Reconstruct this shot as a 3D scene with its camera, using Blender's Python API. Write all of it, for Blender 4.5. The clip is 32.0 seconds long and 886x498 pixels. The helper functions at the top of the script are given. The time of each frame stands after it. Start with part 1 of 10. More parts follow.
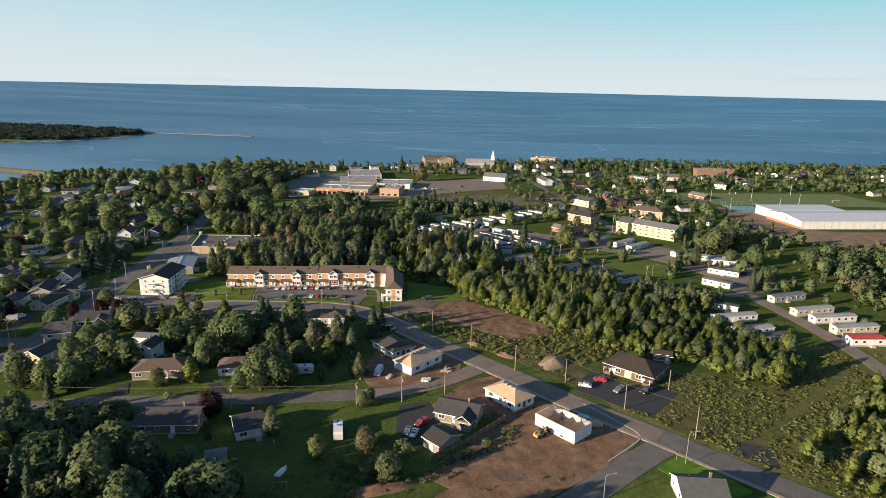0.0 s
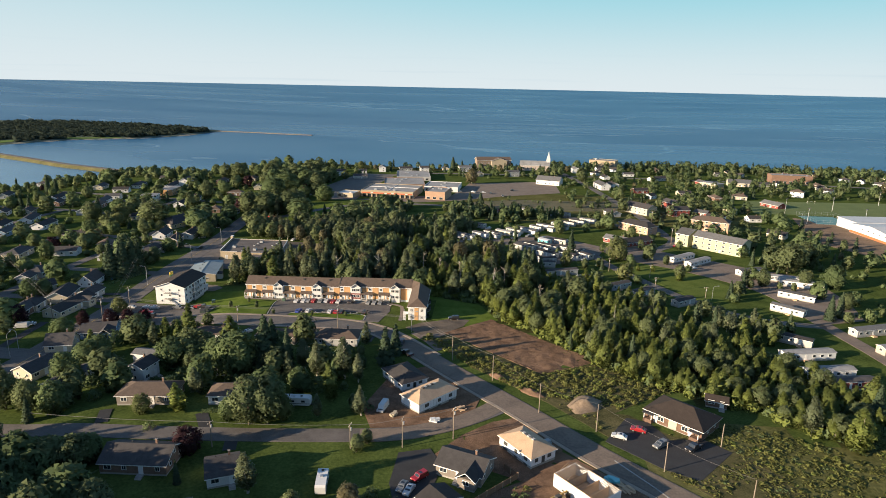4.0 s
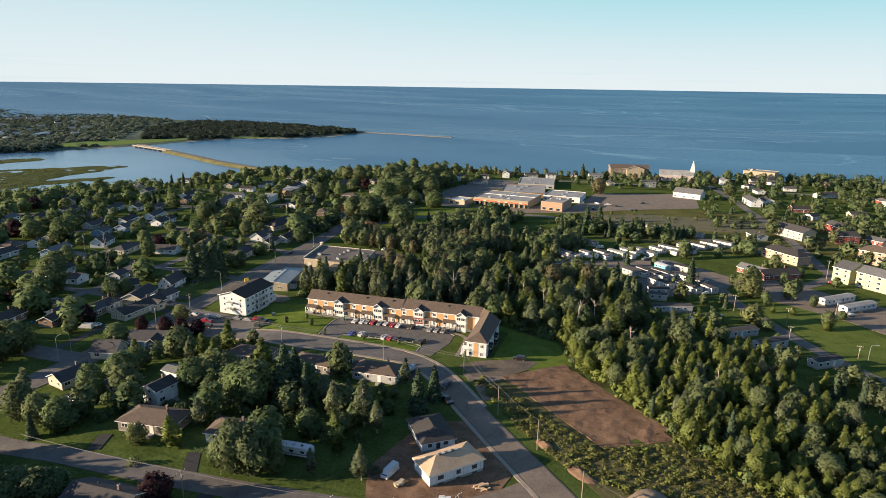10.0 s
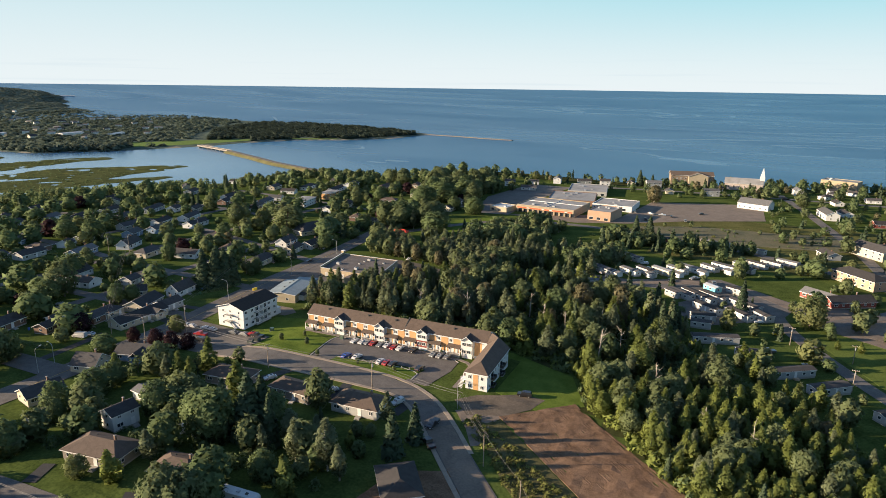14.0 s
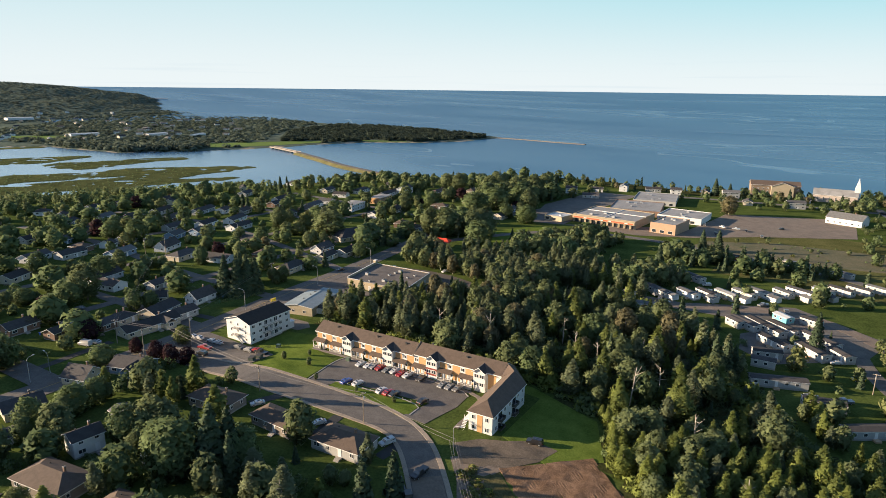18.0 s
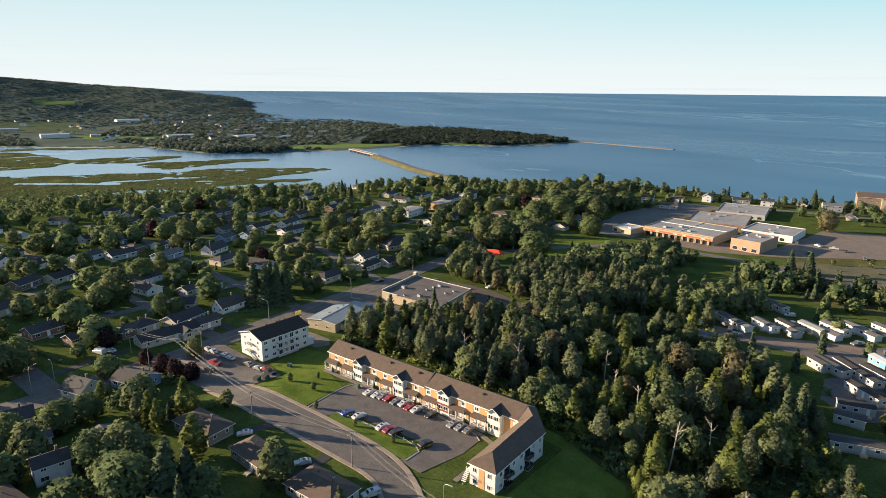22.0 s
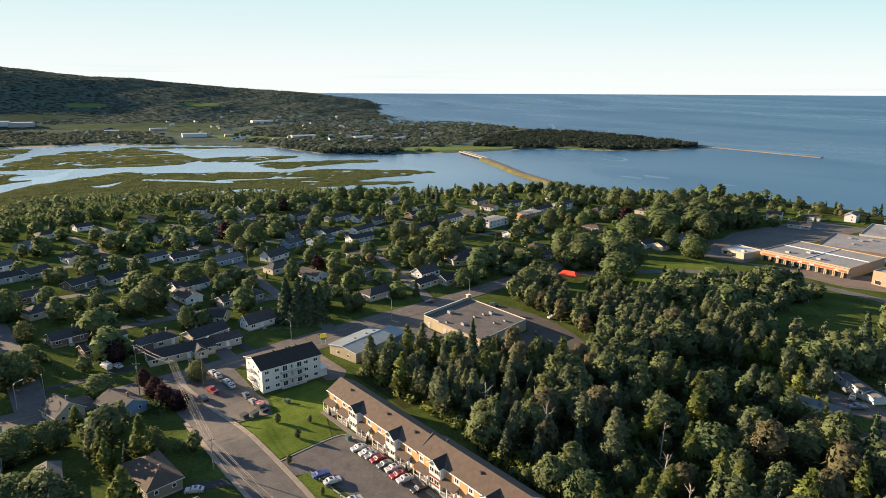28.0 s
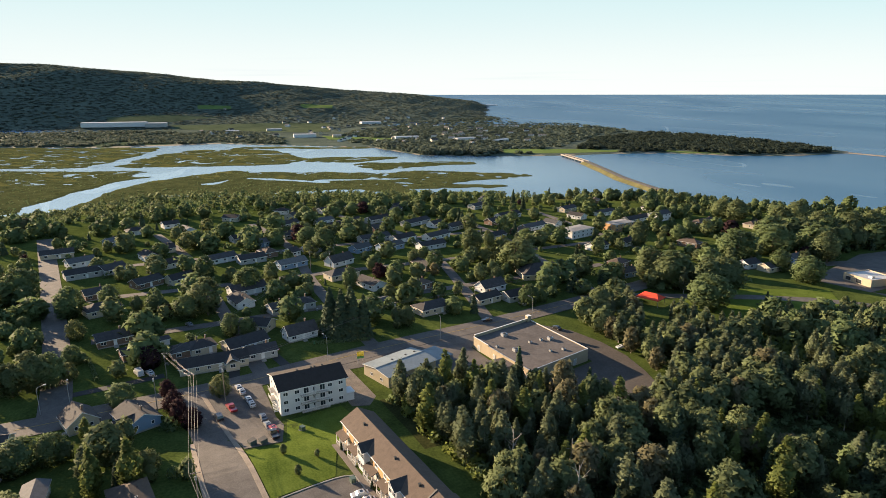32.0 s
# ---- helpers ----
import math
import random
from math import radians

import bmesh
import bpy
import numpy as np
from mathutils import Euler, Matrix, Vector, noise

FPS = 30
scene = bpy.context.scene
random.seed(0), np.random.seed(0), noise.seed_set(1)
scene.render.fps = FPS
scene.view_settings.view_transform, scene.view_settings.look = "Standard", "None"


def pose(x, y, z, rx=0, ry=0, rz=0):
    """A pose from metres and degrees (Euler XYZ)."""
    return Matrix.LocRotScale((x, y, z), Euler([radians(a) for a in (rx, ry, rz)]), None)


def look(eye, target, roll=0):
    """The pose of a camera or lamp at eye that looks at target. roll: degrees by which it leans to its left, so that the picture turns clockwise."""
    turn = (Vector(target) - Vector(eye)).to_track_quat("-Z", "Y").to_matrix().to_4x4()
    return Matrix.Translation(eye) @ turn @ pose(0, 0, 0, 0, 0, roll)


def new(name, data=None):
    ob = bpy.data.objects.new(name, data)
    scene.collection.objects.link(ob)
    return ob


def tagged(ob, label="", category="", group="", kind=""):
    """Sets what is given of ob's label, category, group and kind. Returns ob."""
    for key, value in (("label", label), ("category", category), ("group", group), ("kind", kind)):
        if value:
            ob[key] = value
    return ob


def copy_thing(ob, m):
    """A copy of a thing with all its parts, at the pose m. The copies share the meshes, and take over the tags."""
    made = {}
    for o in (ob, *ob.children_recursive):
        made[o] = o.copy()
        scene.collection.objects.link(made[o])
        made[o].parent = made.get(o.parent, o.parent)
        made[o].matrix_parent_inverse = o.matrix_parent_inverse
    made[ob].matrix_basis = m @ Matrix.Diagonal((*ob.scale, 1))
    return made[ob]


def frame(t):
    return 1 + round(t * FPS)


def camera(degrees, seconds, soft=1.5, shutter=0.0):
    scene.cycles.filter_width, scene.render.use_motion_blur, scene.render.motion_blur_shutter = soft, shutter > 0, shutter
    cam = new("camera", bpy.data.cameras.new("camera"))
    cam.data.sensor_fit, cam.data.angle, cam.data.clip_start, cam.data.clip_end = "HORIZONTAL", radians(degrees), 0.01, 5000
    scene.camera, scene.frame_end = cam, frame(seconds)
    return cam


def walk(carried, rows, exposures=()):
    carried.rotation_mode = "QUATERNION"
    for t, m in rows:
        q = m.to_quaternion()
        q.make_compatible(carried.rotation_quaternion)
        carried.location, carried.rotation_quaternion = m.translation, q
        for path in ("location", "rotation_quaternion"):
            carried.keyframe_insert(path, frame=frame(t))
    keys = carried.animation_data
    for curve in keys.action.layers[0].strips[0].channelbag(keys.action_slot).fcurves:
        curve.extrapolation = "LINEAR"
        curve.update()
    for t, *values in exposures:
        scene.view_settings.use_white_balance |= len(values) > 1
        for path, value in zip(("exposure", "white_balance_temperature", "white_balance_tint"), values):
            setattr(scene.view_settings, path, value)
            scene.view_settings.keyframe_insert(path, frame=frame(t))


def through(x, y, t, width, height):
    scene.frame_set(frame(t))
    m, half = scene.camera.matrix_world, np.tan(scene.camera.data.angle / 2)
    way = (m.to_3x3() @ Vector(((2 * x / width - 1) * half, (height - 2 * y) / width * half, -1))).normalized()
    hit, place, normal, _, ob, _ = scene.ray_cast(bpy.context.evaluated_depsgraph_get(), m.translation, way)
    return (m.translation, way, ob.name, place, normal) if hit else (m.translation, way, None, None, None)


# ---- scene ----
# ---- camera ----
LENS = 71.128
cam = camera(LENS, 32.0, soft=0.8)


def heading(x, y, z, turn, tilt, lean):
    """A pose that looks turn degrees left of +y and tilt degrees down, leaning to its left."""
    a, b = radians(turn), radians(tilt)
    way = Vector((-math.sin(a) * math.cos(b), math.cos(a) * math.cos(b), -math.sin(b)))
    eye = Vector((x, y, z))
    return look(eye, eye + way * 100, lean)


PATH = [
    (0, heading(0.06, 0.02, 95.46, -0.000, 14.637, 1.279)),
    (1, heading(1.86, 7.52, 95.43, 0.650, 14.629, 1.338)),
    (2, heading(4.92, 14.28, 95.55, 1.868, 14.688, 1.318)),
    (3, heading(8.97, 20.68, 95.67, 3.459, 14.756, 1.233)),
    (3.5, heading(11.04, 23.69, 95.77, 4.588, 14.803, 1.210)),
    (5.5, heading(19.21, 36.30, 96.19, 9.690, 14.952, 1.117)),
    (6, heading(21.36, 39.67, 96.05, 10.838, 14.947, 1.088)),
    (7, heading(25.38, 46.69, 95.83, 13.131, 14.929, 1.029)),
    (8, heading(29.32, 53.92, 95.70, 15.521, 14.897, 0.927)),
    (9, heading(32.85, 60.80, 95.87, 17.775, 14.901, 0.843)),
    (10, heading(36.37, 67.92, 95.92, 19.814, 14.895, 0.826)),
    (11, heading(39.68, 75.29, 95.98, 21.633, 14.894, 0.817)),
    (12, heading(42.66, 82.99, 95.85, 23.537, 14.875, 0.816)),
    (13, heading(44.91, 90.93, 95.65, 25.217, 14.830, 0.788)),
    (13.5, heading(46.26, 94.82, 95.49, 25.674, 14.811, 0.774)),
    (15.5, heading(50.43, 110.51, 95.19, 27.646, 14.737, 0.774)),
    (16, heading(51.07, 114.22, 95.07, 28.621, 14.725, 0.792)),
    (17, heading(52.47, 122.29, 94.66, 30.897, 14.667, 0.765)),
    (18, heading(54.01, 130.17, 94.49, 33.177, 14.620, 0.658)),
    (19, heading(55.05, 138.18, 94.33, 35.337, 14.563, 0.568)),
    (20, heading(56.10, 146.14, 94.04, 37.452, 14.491, 0.508)),
    (21, heading(56.26, 153.99, 94.01, 39.421, 14.460, 0.474)),
    (22, heading(56.28, 162.12, 93.75, 41.199, 14.435, 0.455)),
    (23, heading(56.21, 170.16, 93.62, 43.046, 14.404, 0.437)),
    (23.5, heading(56.06, 174.36, 93.55, 43.984, 14.383, 0.416)),
    (24, heading(55.99, 178.34, 93.34, 44.923, 14.363, 0.393)),
    (25, heading(55.05, 186.44, 93.09, 46.774, 14.335, 0.364)),
    (25.5, heading(54.74, 190.44, 93.19, 47.575, 14.340, 0.331)),
    (27.5, heading(52.10, 206.57, 92.56, 51.591, 14.320, 0.238)),
    (28, heading(51.21, 210.49, 92.59, 52.761, 14.311, 0.216)),
    (29, heading(49.41, 218.30, 92.29, 55.137, 14.281, 0.116)),
    (30, heading(47.70, 226.08, 92.11, 57.504, 14.259, -0.000)),
    (31, heading(44.94, 233.61, 91.78, 59.987, 14.219, -0.068)),
    (32, heading(42.78, 241.01, 91.88, 62.862, 14.194, -0.108)),
]
walk(cam, PATH, [(0, 1.38, 6150, 11), (6, 1.44, 6200, 11), (12, 1.54, 6300, 12), (23, 1.64, 6500, 13), (32, 1.75, 6750, 14)])

# ---- light ----
SUN_AZ, SUN_EL = radians(241), radians(13.5)          # clockwise from +y, above the horizon
world = bpy.data.worlds.new("world")
scene.world = world
world.use_nodes = True
wt = world.node_tree
sky = wt.nodes.new("ShaderNodeTexSky")
sky.sky_type = "NISHITA"
sky.sun_disc = False
sky.sun_elevation, sky.sun_rotation = SUN_EL, SUN_AZ
sky.altitude, sky.air_density, sky.dust_density, sky.ozone_density = 60, 1.0, 0.3, 2.5
background = wt.nodes["Background"]
background.inputs["Strength"].default_value = 0.0525
# pale sea haze low over the horizon, whiter at its foot and blue-green above
way = wt.nodes.new("ShaderNodeTexCoord")
split = wt.nodes.new("ShaderNodeSeparateXYZ")
wt.links.new(way.outputs["Generated"], split.inputs[0])


def band(lo, hi, a, b):
    r = wt.nodes.new("ShaderNodeMapRange")
    r.interpolation_type = "SMOOTHSTEP"
    r.inputs["From Min"].default_value, r.inputs["From Max"].default_value = lo, hi
    r.inputs["To Min"].default_value, r.inputs["To Max"].default_value = a, b
    wt.links.new(split.outputs["Z"], r.inputs["Value"])
    return r.outputs[0]


def blend(a, b, fac):
    x = wt.nodes.new("ShaderNodeMix")
    x.data_type = "RGBA"
    for slot, c in (("A", a), ("B", b)):
        if isinstance(c, tuple):
            x.inputs[slot].default_value = (*c, 1)
        else:
            wt.links.new(c, x.inputs[slot])
    wt.links.new(fac, x.inputs["Factor"])
    return x.outputs["Result"]


# the sky pales towards the sun's side
side = wt.nodes.new("ShaderNodeVectorMath")
side.operation = "DOT_PRODUCT"
side.inputs[1].default_value = (math.sin(SUN_AZ), math.cos(SUN_AZ), 0)
wt.links.new(way.outputs["Generated"], side.inputs[0])
pale = wt.nodes.new("ShaderNodeMapRange")
pale.interpolation_type = "SMOOTHSTEP"
pale.inputs["From Min"].default_value, pale.inputs["From Max"].default_value = -0.9, 0.45
wt.links.new(side.outputs["Value"], pale.inputs["Value"])
mist = blend((5.4, 5.85, 5.75), blend((2.2, 4.75, 5.2), (3.7, 5.1, 5.3), pale.outputs[0]), band(-0.01, 0.17, 0.0, 1.0))
# thin streaks of cloud low over the sea
flat = wt.nodes.new("ShaderNodeMapping")
flat.inputs["Scale"].default_value = (3.0, 3.0, 150.0)
wt.links.new(way.outputs["Generated"], flat.inputs["Vector"])
wisp = wt.nodes.new("ShaderNodeTexNoise")
wisp.inputs["Scale"].default_value, wisp.inputs["Detail"].default_value = 1.0, 4
wt.links.new(flat.outputs[0], wisp.inputs["Vector"])
thin = wt.nodes.new("ShaderNodeMapRange")
thin.inputs["From Min"].default_value, thin.inputs["From Max"].default_value, thin.inputs["To Max"].default_value = 0.58, 0.72, 0.20
wt.links.new(wisp.outputs["Fac"], thin.inputs["Value"])
low = wt.nodes.new("ShaderNodeMath")
low.operation = "MULTIPLY"
wt.links.new(thin.outputs[0], low.inputs[0])
wt.links.new(band(0.02, 0.07, 1.0, 0.0), low.inputs[1])
high = wt.nodes.new("ShaderNodeVectorMath")
high.operation = "SCALE"
high.inputs["Scale"].default_value = 1.5
wt.links.new(sky.outputs[0], high.inputs[0])
wt.links.new(blend(blend(mist, (3.6, 4.5, 4.9), low.outputs[0]), high.outputs[0], band(0.14, 0.45, 0.0, 1.0)), background.inputs["Color"])
sun_data = bpy.data.lights.new("sun", "SUN")
sun_data.energy, sun_data.angle, sun_data.color = 5.0, radians(0.6), (1.0, 0.78, 0.52)
sun = new("sun", sun_data)
sun_way = Vector((math.sin(SUN_AZ) * math.cos(SUN_EL), math.cos(SUN_AZ) * math.cos(SUN_EL), math.sin(SUN_EL)))
sun.matrix_world = look(sun_way * 300, (0, 0, 0))

# ---- materials ----
MATS = {}


def mat(name, colour, rough=0.8, vary=0.18, size=1.2, metal=0.0, bump=0.15, second=None, spec=0.3, per_object=0.0, stain=0.0):
    """A procedural surface: a base colour with fine grain and broad stains, at real size in metres."""
    if name in MATS:
        return MATS[name]
    m = bpy.data.materials.new(name)
    m.use_nodes = True
    n, l = m.node_tree.nodes, m.node_tree.links
    b = n["Principled BSDF"]
    b.inputs["Roughness"].default_value, b.inputs["Metallic"].default_value = rough, metal
    b.inputs["Specular IOR Level"].default_value = spec
    co = n.new("ShaderNodeTexCoord")
    geo = n.new("ShaderNodeNewGeometry")
    fine, broad = n.new("ShaderNodeTexNoise"), n.new("ShaderNodeTexNoise")
    fine.inputs["Scale"].default_value, fine.inputs["Detail"].default_value = 1.0 / size * 4, 4
    broad.inputs["Scale"].default_value, broad.inputs["Detail"].default_value = 1.0 / size * 0.35, 5
    for t in (fine, broad):
        l.new(geo.outputs["Position"], t.inputs["Vector"])
    add = n.new("ShaderNodeMath")
    add.operation = "ADD"
    l.new(fine.outputs["Fac"], add.inputs[0])
    l.new(broad.outputs["Fac"], add.inputs[1])
    ramp = n.new("ShaderNodeMapRange")
    ramp.inputs["From Min"].default_value, ramp.inputs["From Max"].default_value = 0.65, 1.35
    l.new(add.outputs[0], ramp.inputs["Value"])
    mix = n.new("ShaderNodeMix")
    mix.data_type = "RGBA"
    c = Vector(colour)
    lo = c * (1 - vary)
    hi = Vector(second) if second else c * (1 + vary)
    mix.inputs["A"].default_value, mix.inputs["B"].default_value = (*lo, 1), (*[min(1, v) for v in hi], 1)
    l.new(ramp.outputs[0], mix.inputs["Factor"])
    out = mix.outputs["Result"]
    if per_object:
        info = n.new("ShaderNodeObjectInfo")
        rng = n.new("ShaderNodeMapRange")
        rng.inputs["To Min"].default_value, rng.inputs["To Max"].default_value = 1 - per_object, 1 + per_object
        l.new(info.outputs["Random"], rng.inputs["Value"])
        hsv = n.new("ShaderNodeHueSaturation")
        l.new(rng.outputs[0], hsv.inputs["Value"])
        l.new(out, hsv.inputs["Color"])
        out = hsv.outputs[0]
    if stain:
        st = n.new("ShaderNodeTexNoise")
        st.inputs["Scale"].default_value, st.inputs["Detail"].default_value, st.inputs["Distortion"].default_value = 0.11 / size * 4, 6, 1.5
        l.new(geo.outputs["Position"], st.inputs["Vector"])
        sr = n.new("ShaderNodeMapRange")
        sr.inputs["From Min"].default_value, sr.inputs["From Max"].default_value = 0.5, 0.72
        sr.inputs["To Max"].default_value = stain
        l.new(st.outputs["Fac"], sr.inputs["Value"])
        sm = n.new("ShaderNodeMix")
        sm.data_type = "RGBA"
        sm.inputs["B"].default_value = (*(c * 0.45), 1)
        l.new(sr.outputs[0], sm.inputs["Factor"])
        l.new(out, sm.inputs["A"])
        out = sm.outputs["Result"]
    l.new(out, b.inputs["Base Color"])
    if bump:
        bp = n.new("ShaderNodeBump")
        bp.inputs["Strength"].default_value, bp.inputs["Distance"].default_value = bump, size * 0.1
        l.new(fine.outputs["Fac"], bp.inputs["Height"])
        l.new(bp.outputs[0], b.inputs["Normal"])
    MATS[name] = m
    return m


def leaf_mat(name, dark, light, through=0.38, rough=0.7, patch_scale=0.09, each=0.2):
    """Foliage: each leaf clump and each tree takes its own green, and some light comes through."""
    m = bpy.data.materials.new(name)
    m.use_nodes = True
    n, l = m.node_tree.nodes, m.node_tree.links
    b = n["Principled BSDF"]
    b.inputs["Roughness"].default_value, b.inputs["Specular IOR Level"].default_value = rough, 0.03
    geo, info = n.new("ShaderNodeNewGeometry"), n.new("ShaderNodeObjectInfo")
    noi = n.new("ShaderNodeTexNoise")
    noi.inputs["Scale"].default_value, noi.inputs["Detail"].default_value = patch_scale, 3
    l.new(geo.outputs["Position"], noi.inputs["Vector"])
    a1, a2 = n.new("ShaderNodeMath"), n.new("ShaderNodeMath")
    a1.operation, a2.operation = "MULTIPLY_ADD", "MULTIPLY_ADD"
    a1.inputs[1].default_value = each
    l.new(geo.outputs["Random Per Island"], a1.inputs[0])
    a2.inputs[1].default_value, a2.inputs[2].default_value = 0.35, -0.1
    l.new(info.outputs["Random"], a2.inputs[0])
    l.new(a2.outputs[0], a1.inputs[2])
    a3 = n.new("ShaderNodeMath")
    a3.operation = "MULTIPLY_ADD"
    a3.inputs[1].default_value = 0.7
    l.new(noi.outputs["Fac"], a3.inputs[0])
    l.new(a1.outputs[0], a3.inputs[2])
    mix = n.new("ShaderNodeMix")
    mix.data_type = "RGBA"
    mix.inputs["A"].default_value, mix.inputs["B"].default_value = (*dark, 1), (*light, 1)
    l.new(a3.outputs[0], mix.inputs["Factor"])
    l.new(mix.outputs["Result"], b.inputs["Base Color"])
    tr = n.new("ShaderNodeBsdfTranslucent")
    l.new(mix.outputs["Result"], tr.inputs["Color"])
    ms = n.new("ShaderNodeMixShader")
    ms.inputs["Fac"].default_value = through
    l.new(b.outputs[0], ms.inputs[1])
    l.new(tr.outputs[0], ms.inputs[2])
    l.new(ms.outputs[0], n["Material Output"].inputs["Surface"])
    MATS[name] = m
    return m


LAWN = mat("lawn", (0.047, 0.072, 0.020), 0.95, 0.35, 3.0, bump=0.3, second=(0.090, 0.118, 0.032), spec=0.0, stain=0.3)
ROUGH_GRASS = mat("rough_grass", (0.080, 0.090, 0.030), 0.95, 0.4, 4.0, bump=0.4, second=(0.130, 0.125, 0.050), spec=0.0, stain=0.3)
FOREST_FLOOR = mat("forest_floor", (0.038, 0.046, 0.018), 0.95, 0.4, 3.0, bump=0.4, second=(0.062, 0.066, 0.026), spec=0.0)
MARSH = mat("marsh_grass", (0.076, 0.086, 0.030), 0.95, 0.4, 7.0, bump=0.5, second=(0.165, 0.160, 0.058), spec=0.0, stain=0.45)
MARSH_EDGE = mat("marsh_reeds", (0.048, 0.061, 0.026), 0.95, 0.4, 5.0, bump=0.5, second=(0.096, 0.106, 0.044), spec=0.0)
FAR_FIELD = mat("far_meadow", (0.075, 0.102, 0.058), 0.95, 0.3, 20.0, bump=0.2, second=(0.108, 0.132, 0.076), spec=0.0, stain=0.3)
FAR_GREEN = mat("far_green_field", (0.120, 0.170, 0.055), 0.95, 0.2, 20.0, bump=0.2, spec=0.0)
# haze over the far hill is put into this pale, greyed colour
HILL_HAZED = mat("haze_paled_hill_woods", (0.088, 0.114, 0.092), 0.95, 0.3, 30.0, bump=0.6, second=(0.120, 0.146, 0.114), spec=0.0, stain=0.35)
SAND = mat("sand", (0.20, 0.175, 0.13), 0.9, 0.25, 2.0, spec=0.2)
ASPHALT = mat("asphalt", (0.092, 0.083, 0.076), 0.85, 0.22, 1.5, bump=0.1, second=(0.138, 0.124, 0.112), stain=0.35)
FRESH_ASPHALT = mat("fresh_asphalt", (0.030, 0.030, 0.031), 0.8, 0.25, 1.0, bump=0.1)
DUSTY_ASPHALT = mat("dusty_asphalt", (0.140, 0.112, 0.090), 0.9, 0.22, 2.5, bump=0.1, second=(0.190, 0.150, 0.118), stain=0.35)
CONCRETE = mat("concrete", (0.288, 0.272, 0.248), 0.85, 0.18, 1.0, stain=0.3)
GRAVEL = mat("gravel", (0.140, 0.120, 0.100), 0.95, 0.28, 1.4, bump=0.5, second=(0.208, 0.176, 0.144), stain=0.4)
EARTH = mat("earth", (0.142, 0.088, 0.056), 0.95, 0.4, 1.3, bump=0.5, second=(0.230, 0.148, 0.098), spec=0.0, stain=0.5)
WHITE = mat("white_siding", (0.54, 0.545, 0.54), 0.6, 0.06, 1.5, bump=0.05, stain=0.15)
WRAP = mat("house_wrap", (0.602, 0.611, 0.619), 0.5, 0.10, 0.8, bump=0.1, stain=0.2)
CREAM = mat("cream_siding", (0.43, 0.375, 0.28), 0.65, 0.08, 1.5, bump=0.05, stain=0.18)
YELLOW = mat("ochre_siding", (0.45, 0.265, 0.125), 0.65, 0.08, 1.2, bump=0.05, stain=0.15)
GREY = mat("grey_siding", (0.34, 0.34, 0.33), 0.65, 0.08, 1.5, bump=0.05, stain=0.15)
BLUE = mat("blue_siding", (0.16, 0.24, 0.34), 0.65, 0.08, 1.5, bump=0.05)
RED = mat("red_siding", (0.21, 0.055, 0.042), 0.65, 0.1, 1.5, bump=0.05)
GREENISH = mat("pale_green_siding", (0.40, 0.385, 0.235), 0.65, 0.08, 1.5, bump=0.05, stain=0.15)
TAN = mat("tan_siding", (0.36, 0.305, 0.215), 0.65, 0.08, 1.5, bump=0.05, stain=0.15)
BRICK = mat("brown_brick", (0.165, 0.100, 0.072), 0.85, 0.25, 0.35, bump=0.3, second=(0.225, 0.145, 0.105))
STONE = mat("beige_block", (0.33, 0.27, 0.185), 0.85, 0.12, 0.8, bump=0.2, stain=0.3)
SHINGLE_BROWN = mat("brown_shingles", (0.098, 0.072, 0.056), 0.9, 0.22, 0.5, bump=0.3, stain=0.35)
SHINGLE_BLACK = mat("black_shingles", (0.046, 0.043, 0.043), 0.9, 0.3, 0.5, bump=0.3, per_object=0.35, stain=0.2)
SHINGLE_DARK = mat("dark_brown_shingles", (0.034, 0.026, 0.022), 0.9, 0.25, 0.5, bump=0.3, stain=0.3)
SHINGLE_GREY = mat("grey_shingles", (0.095, 0.095, 0.096), 0.9, 0.25, 0.5, bump=0.3, per_object=0.35, stain=0.2)
SHINGLE_RED = mat("red_shingles", (0.34, 0.045, 0.035), 0.85, 0.15, 0.5, bump=0.3)
TAR = mat("flat_roof_membrane", (0.105, 0.092, 0.085), 0.9, 0.25, 5.0, bump=0.2, stain=0.5)
ROOF_GREY = mat("grey_roof_membrane", (0.22, 0.22, 0.22), 0.9, 0.2, 6.0, bump=0.2, stain=0.5)
METAL_ROOF = mat("pale_metal_roof", (0.20, 0.235, 0.245), 0.55, 0.15, 3.0, bump=0.05, stain=0.4)
WHITE_ROOF = mat("white_metal_roof", (0.40, 0.41, 0.42), 0.5, 0.08, 3.0, bump=0.05, stain=0.2)
PLYWOOD = mat("plywood", (0.40, 0.275, 0.175), 0.8, 0.2, 0.9, bump=0.1, second=(0.50, 0.36, 0.24), stain=0.2)
LUMBER = mat("lumber", (0.46, 0.32, 0.20), 0.8, 0.18, 0.4)
WOOD_POLE = mat("weathered_wood", (0.22, 0.18, 0.14), 0.9, 0.25, 0.4)
GALV = mat("galvanised_steel", (0.42, 0.43, 0.44), 0.45, 0.1, 0.6, metal=0.7)
TRIM = mat("white_trim", (0.671, 0.662, 0.645), 0.5, 0.04, 0.5, bump=0)
DARK_TRIM = mat("dark_trim", (0.05, 0.048, 0.045), 0.6, 0.1, 0.5, bump=0)
ORANGE = mat("orange_panel", (0.36, 0.125, 0.055), 0.6, 0.08, 2.0, bump=0)
PEACH = mat("peach_block", (0.36, 0.235, 0.16), 0.8, 0.1, 1.5, bump=0.1, stain=0.2)
KERB = mat("tan_kerb", (0.25, 0.205, 0.16), 0.9, 0.2, 1.0, stain=0.3)
CANVAS_RED = mat("red_canvas", (0.75, 0.075, 0.035), 0.7, 0.1, 1.0)
